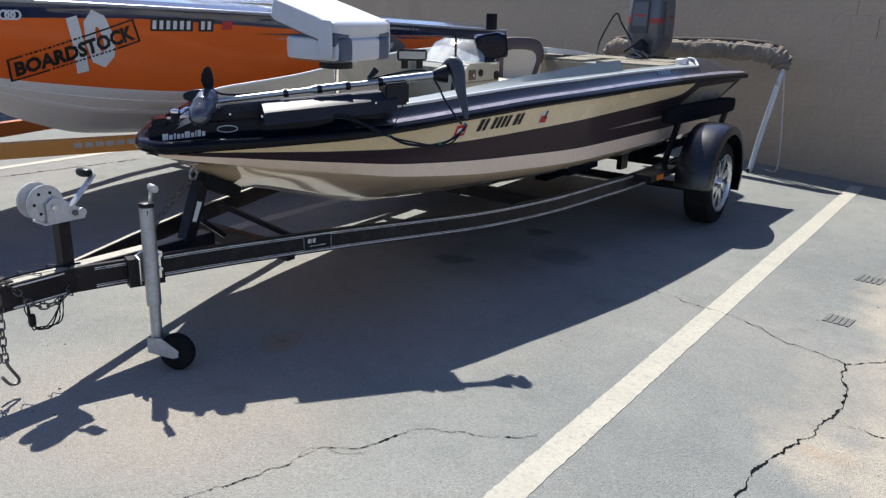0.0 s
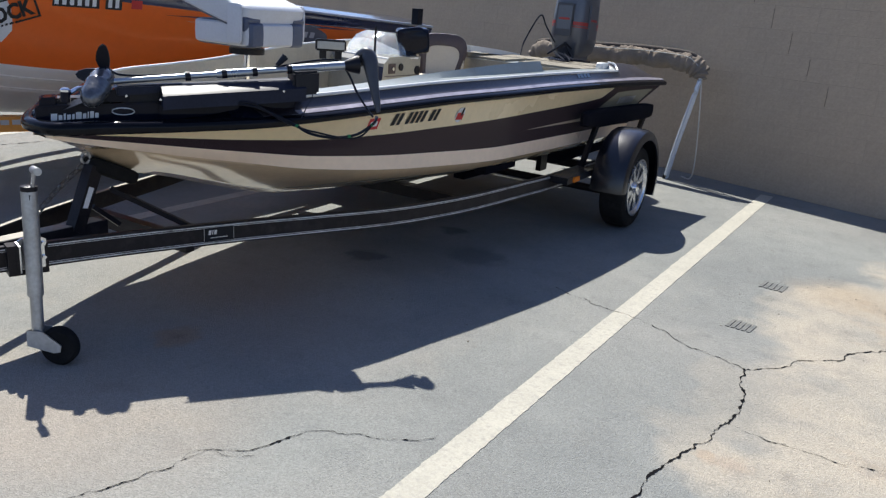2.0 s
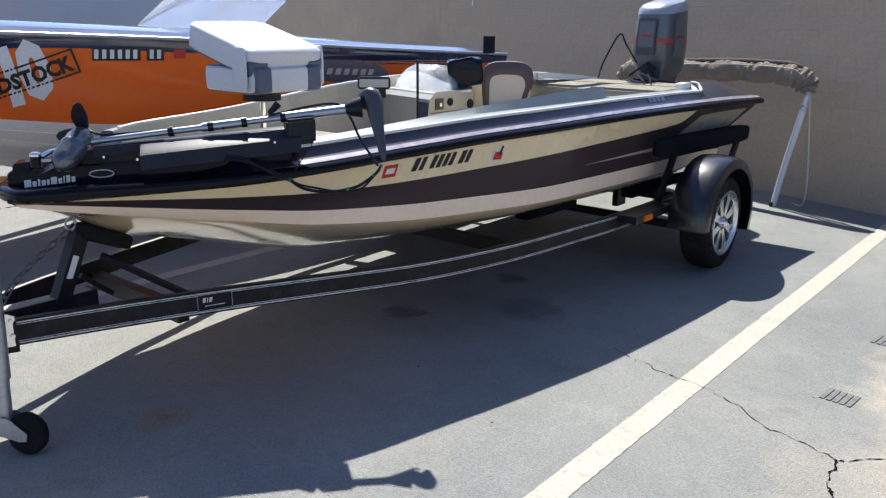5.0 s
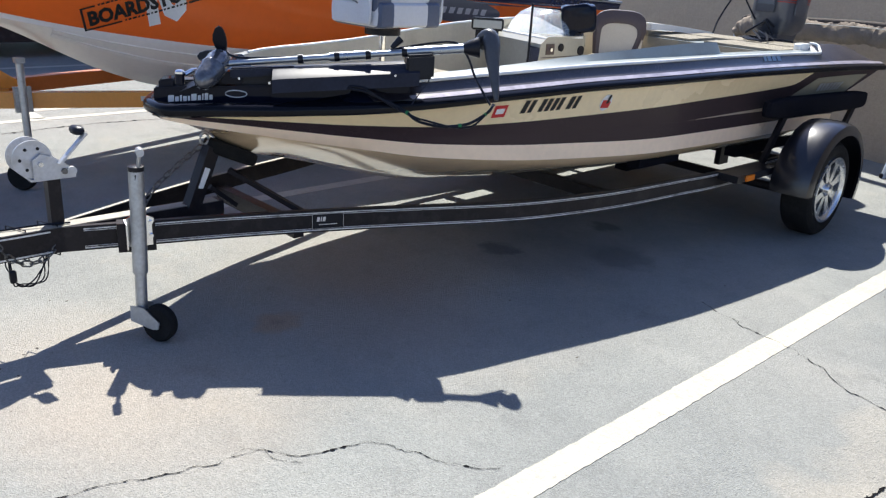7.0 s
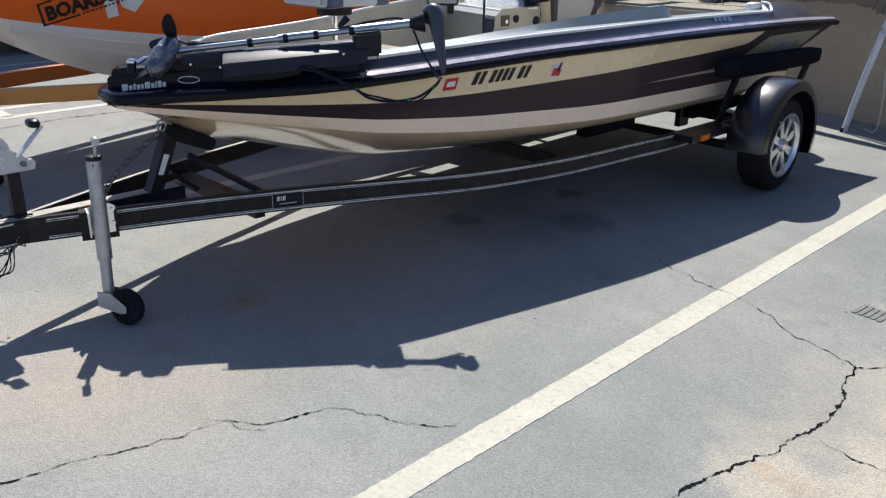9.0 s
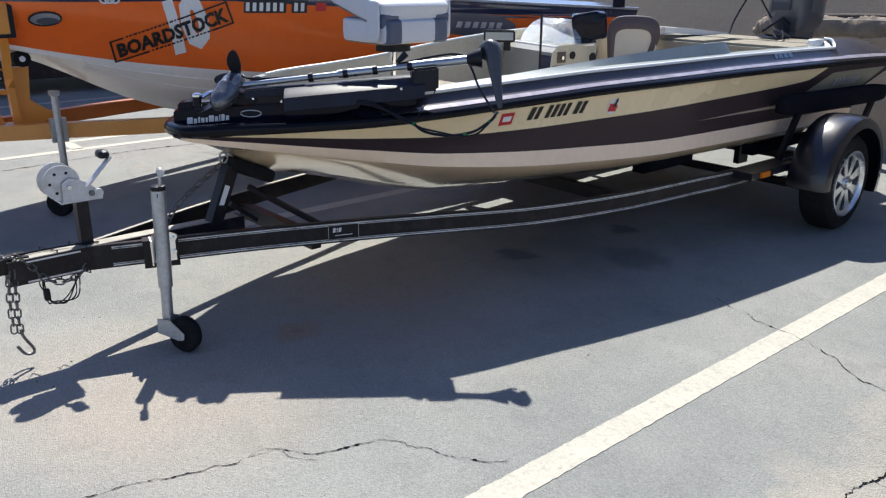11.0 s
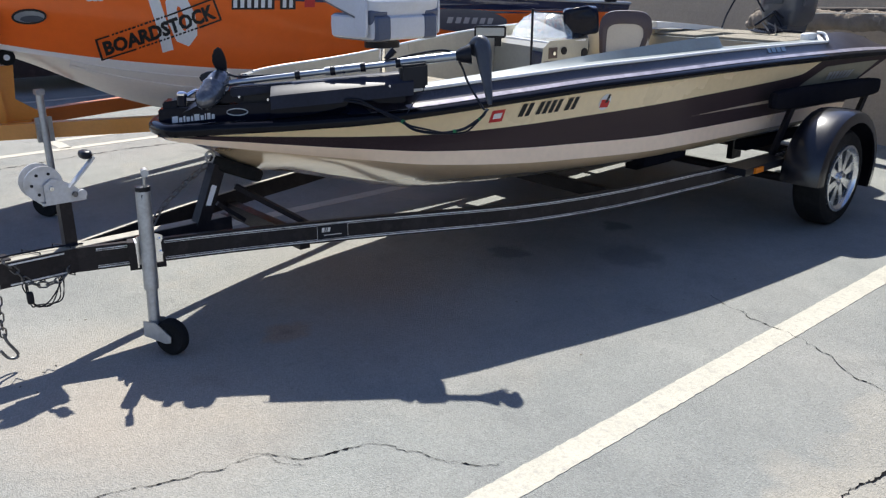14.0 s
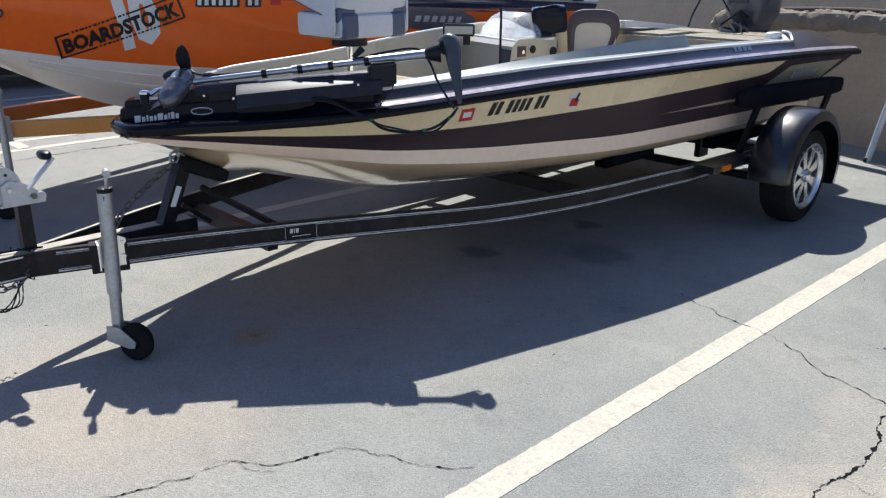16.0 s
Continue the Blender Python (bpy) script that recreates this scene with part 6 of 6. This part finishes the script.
def o_side(y, z, out=0.004):
    """A point of the near side of the orange topside."""
    b, zb, zm, xm = o_beam(y), o_band(y), o_mid(y), o_midx(y)
    z1, x1 = zb * 0.6 + zm * 0.4, b * 0.72 + xm * 0.28
    if z > zb:
        t = (z - zb) / (o_rail(y) - 0.035 - zb)
        x = b * (0.985 + 0.02 * t)
    elif z > z1:
        t = (z - z1) / (zb - z1)
        x = x1 + (b * 0.985 - x1) * t
    else:
        t = (z - zm) / (z1 - zm)
        x = xm + (x1 - xm) * t
    return Vector((XC + x + out, y, z - out * 0.3))


def on_side(bm, y0, z0, turn=0.0, out=0.004):
    c, s = math.cos(turn), math.sin(turn)
    for v in bm.verts:
        a, h = v.co.x * c - v.co.y * s, v.co.x * s + v.co.y * c
        v.co = o_side(y0 + a, z0 + h, out + v.co.z)
    return bm


def flat(pts):
    b = bmesh.new()
    b.faces.new([b.verts.new((*p, 0)) for p in pts])
    return b


TURN = radians(20)
tb = text_mesh("10", 0.45, 0.82, 0.026)
bmesh.ops.scale(tb, vec=(0.66, 1, 1), verts=tb.verts)
part("number_graphic", on_side(subdivide_long(tb, 0.05), 0.91, 0.968, radians(17), 0.005), DECAL_WHITE, ob, "large white numerals", smooth=False)
tb = text_mesh("BOARDSTOCK", 0.124, 0.99, 0.0055)
bmesh.ops.scale(tb, vec=(0.8, 1, 1), verts=tb.verts)
part("stamp_letters", on_side(subdivide_long(tb, 0.05), 0.635, 0.951, TURN, 0.009), DECAL_BLACK, ob, "black stamped block letters", smooth=False)
for x0, y0, x1, y1 in ((-0.03, -0.034, 0.17, -0.023), (0.55, -0.034, 0.69, -0.023), (-0.03, 0.106, 0.05, 0.117), (0.38, 0.106, 0.69, 0.117), (-0.03, -0.034, -0.018, 0.117), (0.678, -0.034, 0.69, 0.117)):
    fr = flat([(x0, y0), (x1, y0), (x1, y1), (x0, y1)])
    part("stamp_border", on_side(subdivide_long(fr, 0.06), 0.635, 0.955, TURN, 0.008), DECAL_BLACK, ob, smooth=False)
bar_row("registration_bar", [0.024] * 6 + [-0.032] + [0.024, 0.024], 0.02, 0.055, 0.0, lambda s: on_side(s, 1.366, 1.235, radians(-1), 0.006), DECAL_WHITE, ob, "white plain bar")
for x0, x1 in ((-0.002, 0.272), (0.308, 0.412)):
    part("registration_plate", on_side(subdivide_long(flat([(x0, -0.012), (x1, -0.012), (x1, 0.068), (x0, 0.068)]), 0.06), 1.358, 1.235, radians(-1), 0.004), DECAL_BLACK, ob, smooth=False)
part("red_sticker", on_side(flat([(0, 0), (0.07, 0), (0.07, 0.055), (0, 0.055)]), 1.83, 1.228, 0, 0.005), DECAL_RED, ob, "small red sticker", smooth=False)
for v0, n_, x0 in ((0.106, 12, 0.065), (-0.034, 15, 0.185)):
    bar_row("stamp_small_bar", [0.011 + 0.005 * ((k * 7) % 3) for k in range(n_ + 2)], 0.008, 0.012, 0.15, lambda s: on_side(s, 0.635 + x0 * math.cos(TURN) - v0 * math.sin(TURN), 0.955 + x0 * math.sin(TURN) + v0 * math.cos(TURN), TURN, 0.006), DECAL_BLACK, ob, "small black plain bar")
for y0, z0, ln, h, m_ in ((2.05, 1.2, 1.9, 0.018, NAVY), (2.2, 1.165, 1.2, 0.012, SILVER), (2.5, 1.22, 1.8, 0.02, NAVY)):
    part("swoosh_graphic", on_side(subdivide_long(flat([(0, 0), (ln * 0.5, -h), (ln, -0.02), (ln * 0.5, h)]), 0.1), y0, z0, radians(-1.5), 0.005), m_, ob, smooth=False)
gb = bmesh.new()
gb.faces.new([gb.verts.new((0.42 * math.cos(a), 0.085 * math.sin(a), 0)) for a in (2 * math.pi * i / 28 for i in range(28))])
part("oval_graphic", on_side(subdivide_long(gb, 0.1), 3.15, 1.1, radians(-4), 0.006), GREY_MOTOR, ob, "dark oval graphic", smooth=False)
bar_row("graphic_bar", [0.05] * 6, 0.03, 0.045, 0.3, lambda s: on_side(s, 2.95, 1.09, radians(-3), 0.009), SILVER, ob, "silver plain bar")
gb = bmesh.new()
gb.faces.new([gb.verts.new((0.085 * math.cos(a), 0.04 * math.sin(a), 0)) for a in (2 * math.pi * i / 20 for i in range(20))])
part("oval_badge", on_side(gb, 0.21, 1.205, 0, 0.006), GREY_LIGHT, ob, "oval silver badge", smooth=False)
gb = bmesh.new()
tube(gb, [(0.085 * math.cos(a), 0.04 * math.sin(a), 0) for a in (2 * math.pi * i / 20 for i in range(21))], 0.006, 5)
part("badge_rim", on_side(gb, 0.21, 1.205, 0, 0.006), DECAL_BLACK, ob)
gb = bmesh.new()
gb.faces.new([gb.verts.new((0.012 + 0.06 * math.cos(a), -0.012 + 0.02 * math.sin(a), 0)) for a in (2 * math.pi * i / 18 for i in range(18))])
part("badge_inlay", on_side(gb, 0.21, 1.205, 0, 0.009), GREY_MOTOR, ob, "dark inlay of the badge", smooth=False)
for dx in (-0.03, 0.0, 0.03):
    gb = tube(bmesh.new(), [(dx + 0.024 * math.cos(a), 0.024 * math.sin(a), 0) for a in (2 * math.pi * i / 16 for i in range(17))], 0.006, 5)
    part("ring_emblem", on_side(gb, 0.558, 1.318, 0, 0.006), DECAL_WHITE, ob, "pale ring emblem")
for q_ in (0.3, 0.78):
    sk = []
    for y in [0.45 + 0.1 * i for i in range(24)]:
        a_, b_ = Vector((o_midx(y) * 0.97, y, o_mid(y) - 0.03)), Vector((o_midx(y) * 0.62, y, o_mid(y) * 0.45 + o_keel(y) * 0.55))
        p = a_.lerp(b_, q_)
        sk.append([p + Vector((XC + dx, 0, dz)) for dx, dz in ((-0.006, 0.02), (0.014, 0.004), (-0.004, -0.016))])
    part("lifting_strake", loft(bmesh.new(), sk), BOAT_WHITE, ob, "raised lifting strake")
wsh = bmesh.new()
loft(wsh, [[Vector((XC + x, y, z)) for y, z in ((2.5, 1.4), (2.95, 1.75))] for x in (-0.8, 0.0, 0.8)], closed=False)
bmesh.ops.solidify(wsh, geom=wsh.faces, thickness=0.006)
p_ = part("windshield", wsh, PLEXI, ob, "raked clear windshield")
p_.visible_shadow = False
part("board_rack_mount", box(bmesh.new(), (-1.42, 4.72, 1.2), (-1.35, 4.8, 1.345)), BLACK, ob, bevel=0.01)

# ---- orange trailer ----
ot = thing("orange_trailer", "orange-yellow painted trailer under the wakeboard boat", "trailer", at=(XC, 1.5, 0))
for sg in (1, -1):
    pts = [(XC + sg * 0.12, -0.18, 0.52), (XC + sg * 0.45, 0.8, 0.51), (XC + sg * 0.9, 2.15, 0.49), (XC + sg * 0.98, 2.6, 0.48), (XC + sg * 0.98, 5.0, 0.47)]
    # the far beam's shaded inner side is painted darker
    bmx = part("side_beam", beam(bmesh.new(), pts, 0.07, 0.095), YELLOW_FRAME if sg > 0 else SHADED_ORANGE, ot, bevel=0.005)
for k in range(9):
    y = 0.84 + 0.062 * k
    part("maker_bar", prism(bmesh.new(), [(XC + 0.45 + 0.333 * (v - 0.8) + 0.038, v, z) for v, z in ((y, 0.503), (y + 0.045, 0.503), (y + 0.045, 0.533), (y, 0.533))], (0.004, -0.001, 0)), SILVER, ot, "pale plain bar", smooth=False)
part("tongue", beam(bmesh.new(), [(XC, -1.6, 0.5), (XC, 0.2, 0.5)], 0.1, 0.1), YELLOW_FRAME, ot, bevel=0.005)
part("winch_tower", prism(bmesh.new(), [(XC - 0.03, 0.03, 0.55), (XC - 0.03, 0.33, 0.55), (XC - 0.03, 0.13, 0.69), (XC - 0.03, 0.15, 0.9), (XC - 0.03, 0.05, 0.9)], (0.06, 0, 0)), YELLOW_FRAME, ot, bevel=0.006)
part("tower_post", beam(bmesh.new(), smooth_path([(XC + 0.05, 0.03, 0.54), (XC + 0.07, 0.015, 0.84), (XC + 0.17, 0.0, 1.087), (XC + 0.3, -0.04, 1.29), (XC + 0.38, -0.07, 1.45)], 5), 0.05, 0.042), YELLOW_FRAME, ot, bevel=0.005)
guard = part("bow_guard", box(bmesh.new(), (XC + 0.285, -0.3, 1.12), (XC + 0.31, 0.013, 1.5)), YELLOW_FRAME, ot, "orange-yellow guard board with a black edge", bevel=0.004)
part("guard_edge", box(bmesh.new(), (XC + 0.28, 0.013, 1.1), (XC + 0.315, 0.04, 1.5)), BLACK, guard, bevel=0.004)
part("guard_edge", box(bmesh.new(), (XC + 0.28, -0.3, 1.1), (XC + 0.315, 0.013, 1.122)), BLACK, guard, bevel=0.004)
part("tower_arm", beam(bmesh.new(), [(XC, -0.26, 0.745), (XC, 0.0, 0.75)], 0.06, 0.03), YELLOW_FRAME, ot)
part("tower_strut", beam(bmesh.new(), [(XC, -0.05, 0.54), (XC, -0.13, 0.75), (XC, -0.14, 0.98), (XC, -0.24, 1.25)], 0.05, 0.04), YELLOW_FRAME, ot)
part("safety_cable", tube(bmesh.new(), [(XC, -0.14, 0.96), (XC, 0.03, 0.87)], 0.008, 6), YELLOW_FRAME, ot)
wn = part("winch", disc(bmesh.new(), (XC + 0.03, -0.12, 0.83), (1, 0, 0), 0.062, 0.06, 20), GALV, ot, "grey hand winch")
part("winch_frame", prism(bmesh.new(), [(XC + 0.062, -0.26, 0.765), (XC + 0.062, -0.05, 0.765), (XC + 0.062, -0.06, 0.83), (XC + 0.062, -0.13, 0.88), (XC + 0.062, -0.19, 0.85), (XC + 0.062, -0.26, 0.85)], (0.008, 0, 0)), GALV, wn)
part("winch_gear", disc(bmesh.new(), (XC + 0.075, -0.13, 0.825), (1, 0, 0), 0.032, 0.012, 16), CHAIN, wn)
part("winch_crank", beam(bmesh.new(), [(XC + 0.09, -0.16, 0.8), (XC + 0.09, -0.03, 0.845)], 0.006, 0.02, (1, 0, 0)), GALV, wn)
part("bow_roller", disc(bmesh.new(), (XC + 0.04, 0.105, 0.955), (1, 0, 0), 0.05, 0.12, 20), RUBBER, ot, "black bow roller")
part("roller_cap", disc(bmesh.new(), (XC + 0.102, 0.105, 0.955), (1, 0, 0), 0.018, 0.006, 14), DECAL_WHITE, ot)
jk2 = part("jack_tube", disc(bmesh.new(), (-2.11, 0.18, 0.53), (0, 0, 1), 0.022, 0.5, 16), GALV, ot, "galvanised tongue jack")
part("jack_cap", box(bmesh.new(), (-2.14, 0.155, 0.755), (-2.08, 0.205, 0.785)), GALV, jk2, bevel=0.004)
part("jack_clamp", box(bmesh.new(), (-2.16, 0.14, 0.46), (-2.13, 0.235, 0.61)), GALV, jk2, bevel=0.004)
part("jack_leg", disc(bmesh.new(), (-2.11, 0.17, 0.2), (0, 0, 1), 0.021, 0.22, 14), GALV, jk2)
part("caster_wheel", lathe(bmesh.new(), (-2.1, 0.12, 0.085), (0.7, -0.7, 0), ((0.03, -0.03), (0.075, -0.03), (0.085, -0.015), (0.085, 0.015), (0.075, 0.03), (0.03, 0.03)), 24), RUBBER, jk2)
for sg in (1, -1):
    for y in (3.2, 4.0):
        w = part("tyre", lathe(bmesh.new(), (XC + sg * 1.0, y, 0.32), (sg, 0, 0), ((0.18, -0.09), (0.29, -0.09), (0.32, -0.06), (0.32, 0.06), (0.29, 0.09), (0.18, 0.08)), 36), RUBBER, ot, "black trailer tyre")
        part("rim", disc(bmesh.new(), (XC + sg * 1.06, y, 0.32), (1, 0, 0), 0.18, 0.02, 24), CHROME, w)
for sg in (1, -1):
    part("bunk", box(bmesh.new(), (XC + sg * 0.5 - 0.07, 1.6, 0.5), (XC + sg * 0.5 + 0.07, 4.9, 0.58)), BLACK, ot, bevel=0.01)
    part("cross_member", beam(bmesh.new(), [(XC + sg * 0.95, 2.6, 0.46), (XC, 2.6, 0.4)], 0.06, 0.08), YELLOW_FRAME, ot)

# ---- a third boat further along the row ----
X3 = -8.7
tb3 = thing("pale_boat", "pale blue-grey boat hull on a dark trailer further along", "boat", at=(X3, 4.0, 0.6))
h3 = pchip((-1.6, -1.2, 0.0, 1.5, 6.0), (0.05, 0.4, 0.85, 1.1, 1.2))
k3 = pchip((-1.6, -0.8, 0.2, 6.0), (1.3, 0.7, 0.34, 0.32))
rr3 = []
for i in range(30):
    y = -1.6 + 7.6 * i / 29
    p3 = [Vector((h3(y) * 0.7, y, 2.3)), Vector((h3(y), y, 2.2)), Vector((h3(y) * 0.98, y, 1.9)), Vector((h3(y) * 0.85, y, max(k3(y) + 0.03, 0.42))), Vector((0, y, k3(y)))]
    rr3.append([v + Vector((X3, 0, 0)) for v in p3 + mirror(p3)[1:]])
part("hull", loft(bmesh.new(), rr3), PALE_BLUE, tb3, "pale blue-grey hull")
t3 = thing("dark_trailer", "dark trailer under the pale boat", "trailer", at=(X3, 4.0, 0))
for sg in (1, -1):
    part("side_beam", beam(bmesh.new(), [(X3, -2.4, 0.32), (X3 + sg * 0.95, 0.6, 0.32), (X3 + sg * 0.95, 5.6, 0.3)], 0.07, 0.24), FRAME, t3)
    for y in (3.4, 4.3):
        w = part("tyre", lathe(bmesh.new(), (X3 + sg * 1.1, y, 0.33), (sg, 0, 0), ((0.18, -0.09), (0.3, -0.09), (0.33, -0.06), (0.33, 0.06), (0.3, 0.09), (0.18, 0.08)), 30), RUBBER, t3)
        part("rim", disc(bmesh.new(), (X3 + sg * 1.17, y, 0.33), (1, 0, 0), 0.18, 0.02, 20), GALV, w)
    part("bunk", box(bmesh.new(), (X3 + sg * 0.5 - 0.06, 0.5, 0.3), (X3 + sg * 0.5 + 0.06, 5.6, 0.42)), BLACK, t3)
part("tongue", beam(bmesh.new(), [(X3, -3.6, 0.32), (X3, -2.2, 0.32)], 0.09, 0.1), GALV, t3)
part("jack", disc(bmesh.new(), (X3, -3.0, 0.3), (0, 0, 1), 0.03, 0.6, 12), GALV, t3)
part("bow_stop", beam(bmesh.new(), [(X3, -2.2, 0.34), (X3, -1.62, 1.4)], 0.08, 0.08), GALV, t3)

# ---- marks on the wall ----
WALL_CRACK = mat("dusty_open_joint", (0.11, 0.09, 0.07), 0.95, 0, 0.2, 8, 90)


def wall_strip(x0, z0, x1, z1, w, m_, name, label):
    a, c = WALL_A + WALL_DIR * x0 + Vector((0, 0, z0)), WALL_A + WALL_DIR * x1 + Vector((0, 0, z1))
    o = -WALL_N * 0.0065
    tagged(part(name, beam(bmesh.new(), [a + o, (a + c) / 2 + o + WALL_DIR * 0.003, c + o], w, 0.003, WALL_N), m_), label, "crack" if name == "wall_crack" else "slot", "wall marks", "structure")


for x0, z0, x1, z1 in ((0.0, 1.93, 0.0, 1.83), (0.203, 1.76, 0.203, 1.64), (0.406, 1.6, 0.406, 1.43), (0.609, 1.4, 0.609, 1.23), (1.016, 0.99, 1.016, 0.83), (-2.4, 1.27, -2.25, 1.27), (0.0, 1.825, 0.2, 1.828), (0.812, 1.2, 0.812, 1.06)):
    wall_strip(x0, z0, x1, z1, 0.0016, WALL_CRACK, "wall_crack", "short dark crack in the block wall")
for x0, z0 in ((0.63, 1.8), (-5.3, 1.66), (-3.55, 1.72)):
    wall_strip(x0, z0, x0, z0 + 0.09, 0.025, DECAL_WHITE, "wall_slot", "small pale slot high in the wall")

# ---- wall blocks ----
BLK = []
for k in range(3):
    b = bmesh.new()
    g = 0.0012
    box(b, (g, -0.003, g), (BW - g, 0.02, BH - g))
    bmesh.ops.bevel(b, geom=[e for e in b.edges if all(v.co.y < 0 for v in e.verts)], offset=0.002, segments=1, affect="EDGES")
    me = bpy.data.meshes.new("block")
    b.to_mesh(me)
    b.free()
    me.materials.append(BLOCK)
    BLK.append(me)
rnd = random.Random(9)
far = bmesh.new()
for c in range(COURSES):
    x = -26.01 - (0 if c % 2 else BW / 2)
    while x < 14:
        m = wm @ Matrix.Translation((x, 0.0, c * BH))
        if -6.2 < x < 5.4:
            o = new("block", BLK[0])
            o.parent = wall_back
            o.matrix_basis = m @ Matrix.Translation((0, rnd.uniform(-0.0004, 0.0004), 0))
        else:
            box(far, (0.0012, -0.004, 0.0012), (BW - 0.0012, 0.02, BH - 0.0012), m)
        x += BW
tagged(part("far_blocks", far, BLOCK, wall_back, smooth=False), kind="stuff")

c3, f3 = chain([(XC + 0.08, -0.2, 0.56), (XC + 0.1, -0.16, 0.5), (XC + 0.1, -0.13, 0.42), (XC + 0.1, -0.15, 0.36)], "grey steel safety chain hanging from the orange tongue")
chain([(XC + 0.1, -0.15, 0.38), (XC + 0.1, -0.24, 0.33), (XC + 0.1, -0.34, 0.36), (XC + 0.1, -0.42, 0.44)], "grey steel safety chain looped under the orange tongue")

# ---- small dry bits scattered over the asphalt ----
dbr = bmesh.new()
rnd = random.Random(31)
for k in range(70):
    near = k % 3
    cx_, cy_ = (rnd.gauss(2.75, 0.35), rnd.gauss(2.9, 0.7)) if near == 0 else ((rnd.gauss(0.0, 0.4), rnd.gauss(-0.8, 0.4)) if near == 1 else (rnd.uniform(0.8, 3.2), rnd.uniform(-0.6, 4.5)))
    s_, a_ = rnd.uniform(0.002, 0.007), rnd.uniform(0, math.pi)
    d_, e_ = Vector((math.cos(a_), math.sin(a_), 0)), Vector((-math.sin(a_), math.cos(a_), 0))
    prism(dbr, [Vector((cx_, cy_, 0.001)) + d_ * u * s_ + e_ * w * s_ * 0.45 for u, w in ((-1, 0), (-0.2, -0.8), (0.9, -0.4), (1, 0.2), (0.1, 0.9))], (0, 0, rnd.uniform(0.001, 0.003)))
tagged(part("dry_debris", dbr, DEBRIS, smooth=False), "small dry leaf and gravel bits scattered on asphalt", "debris", kind="stuff")
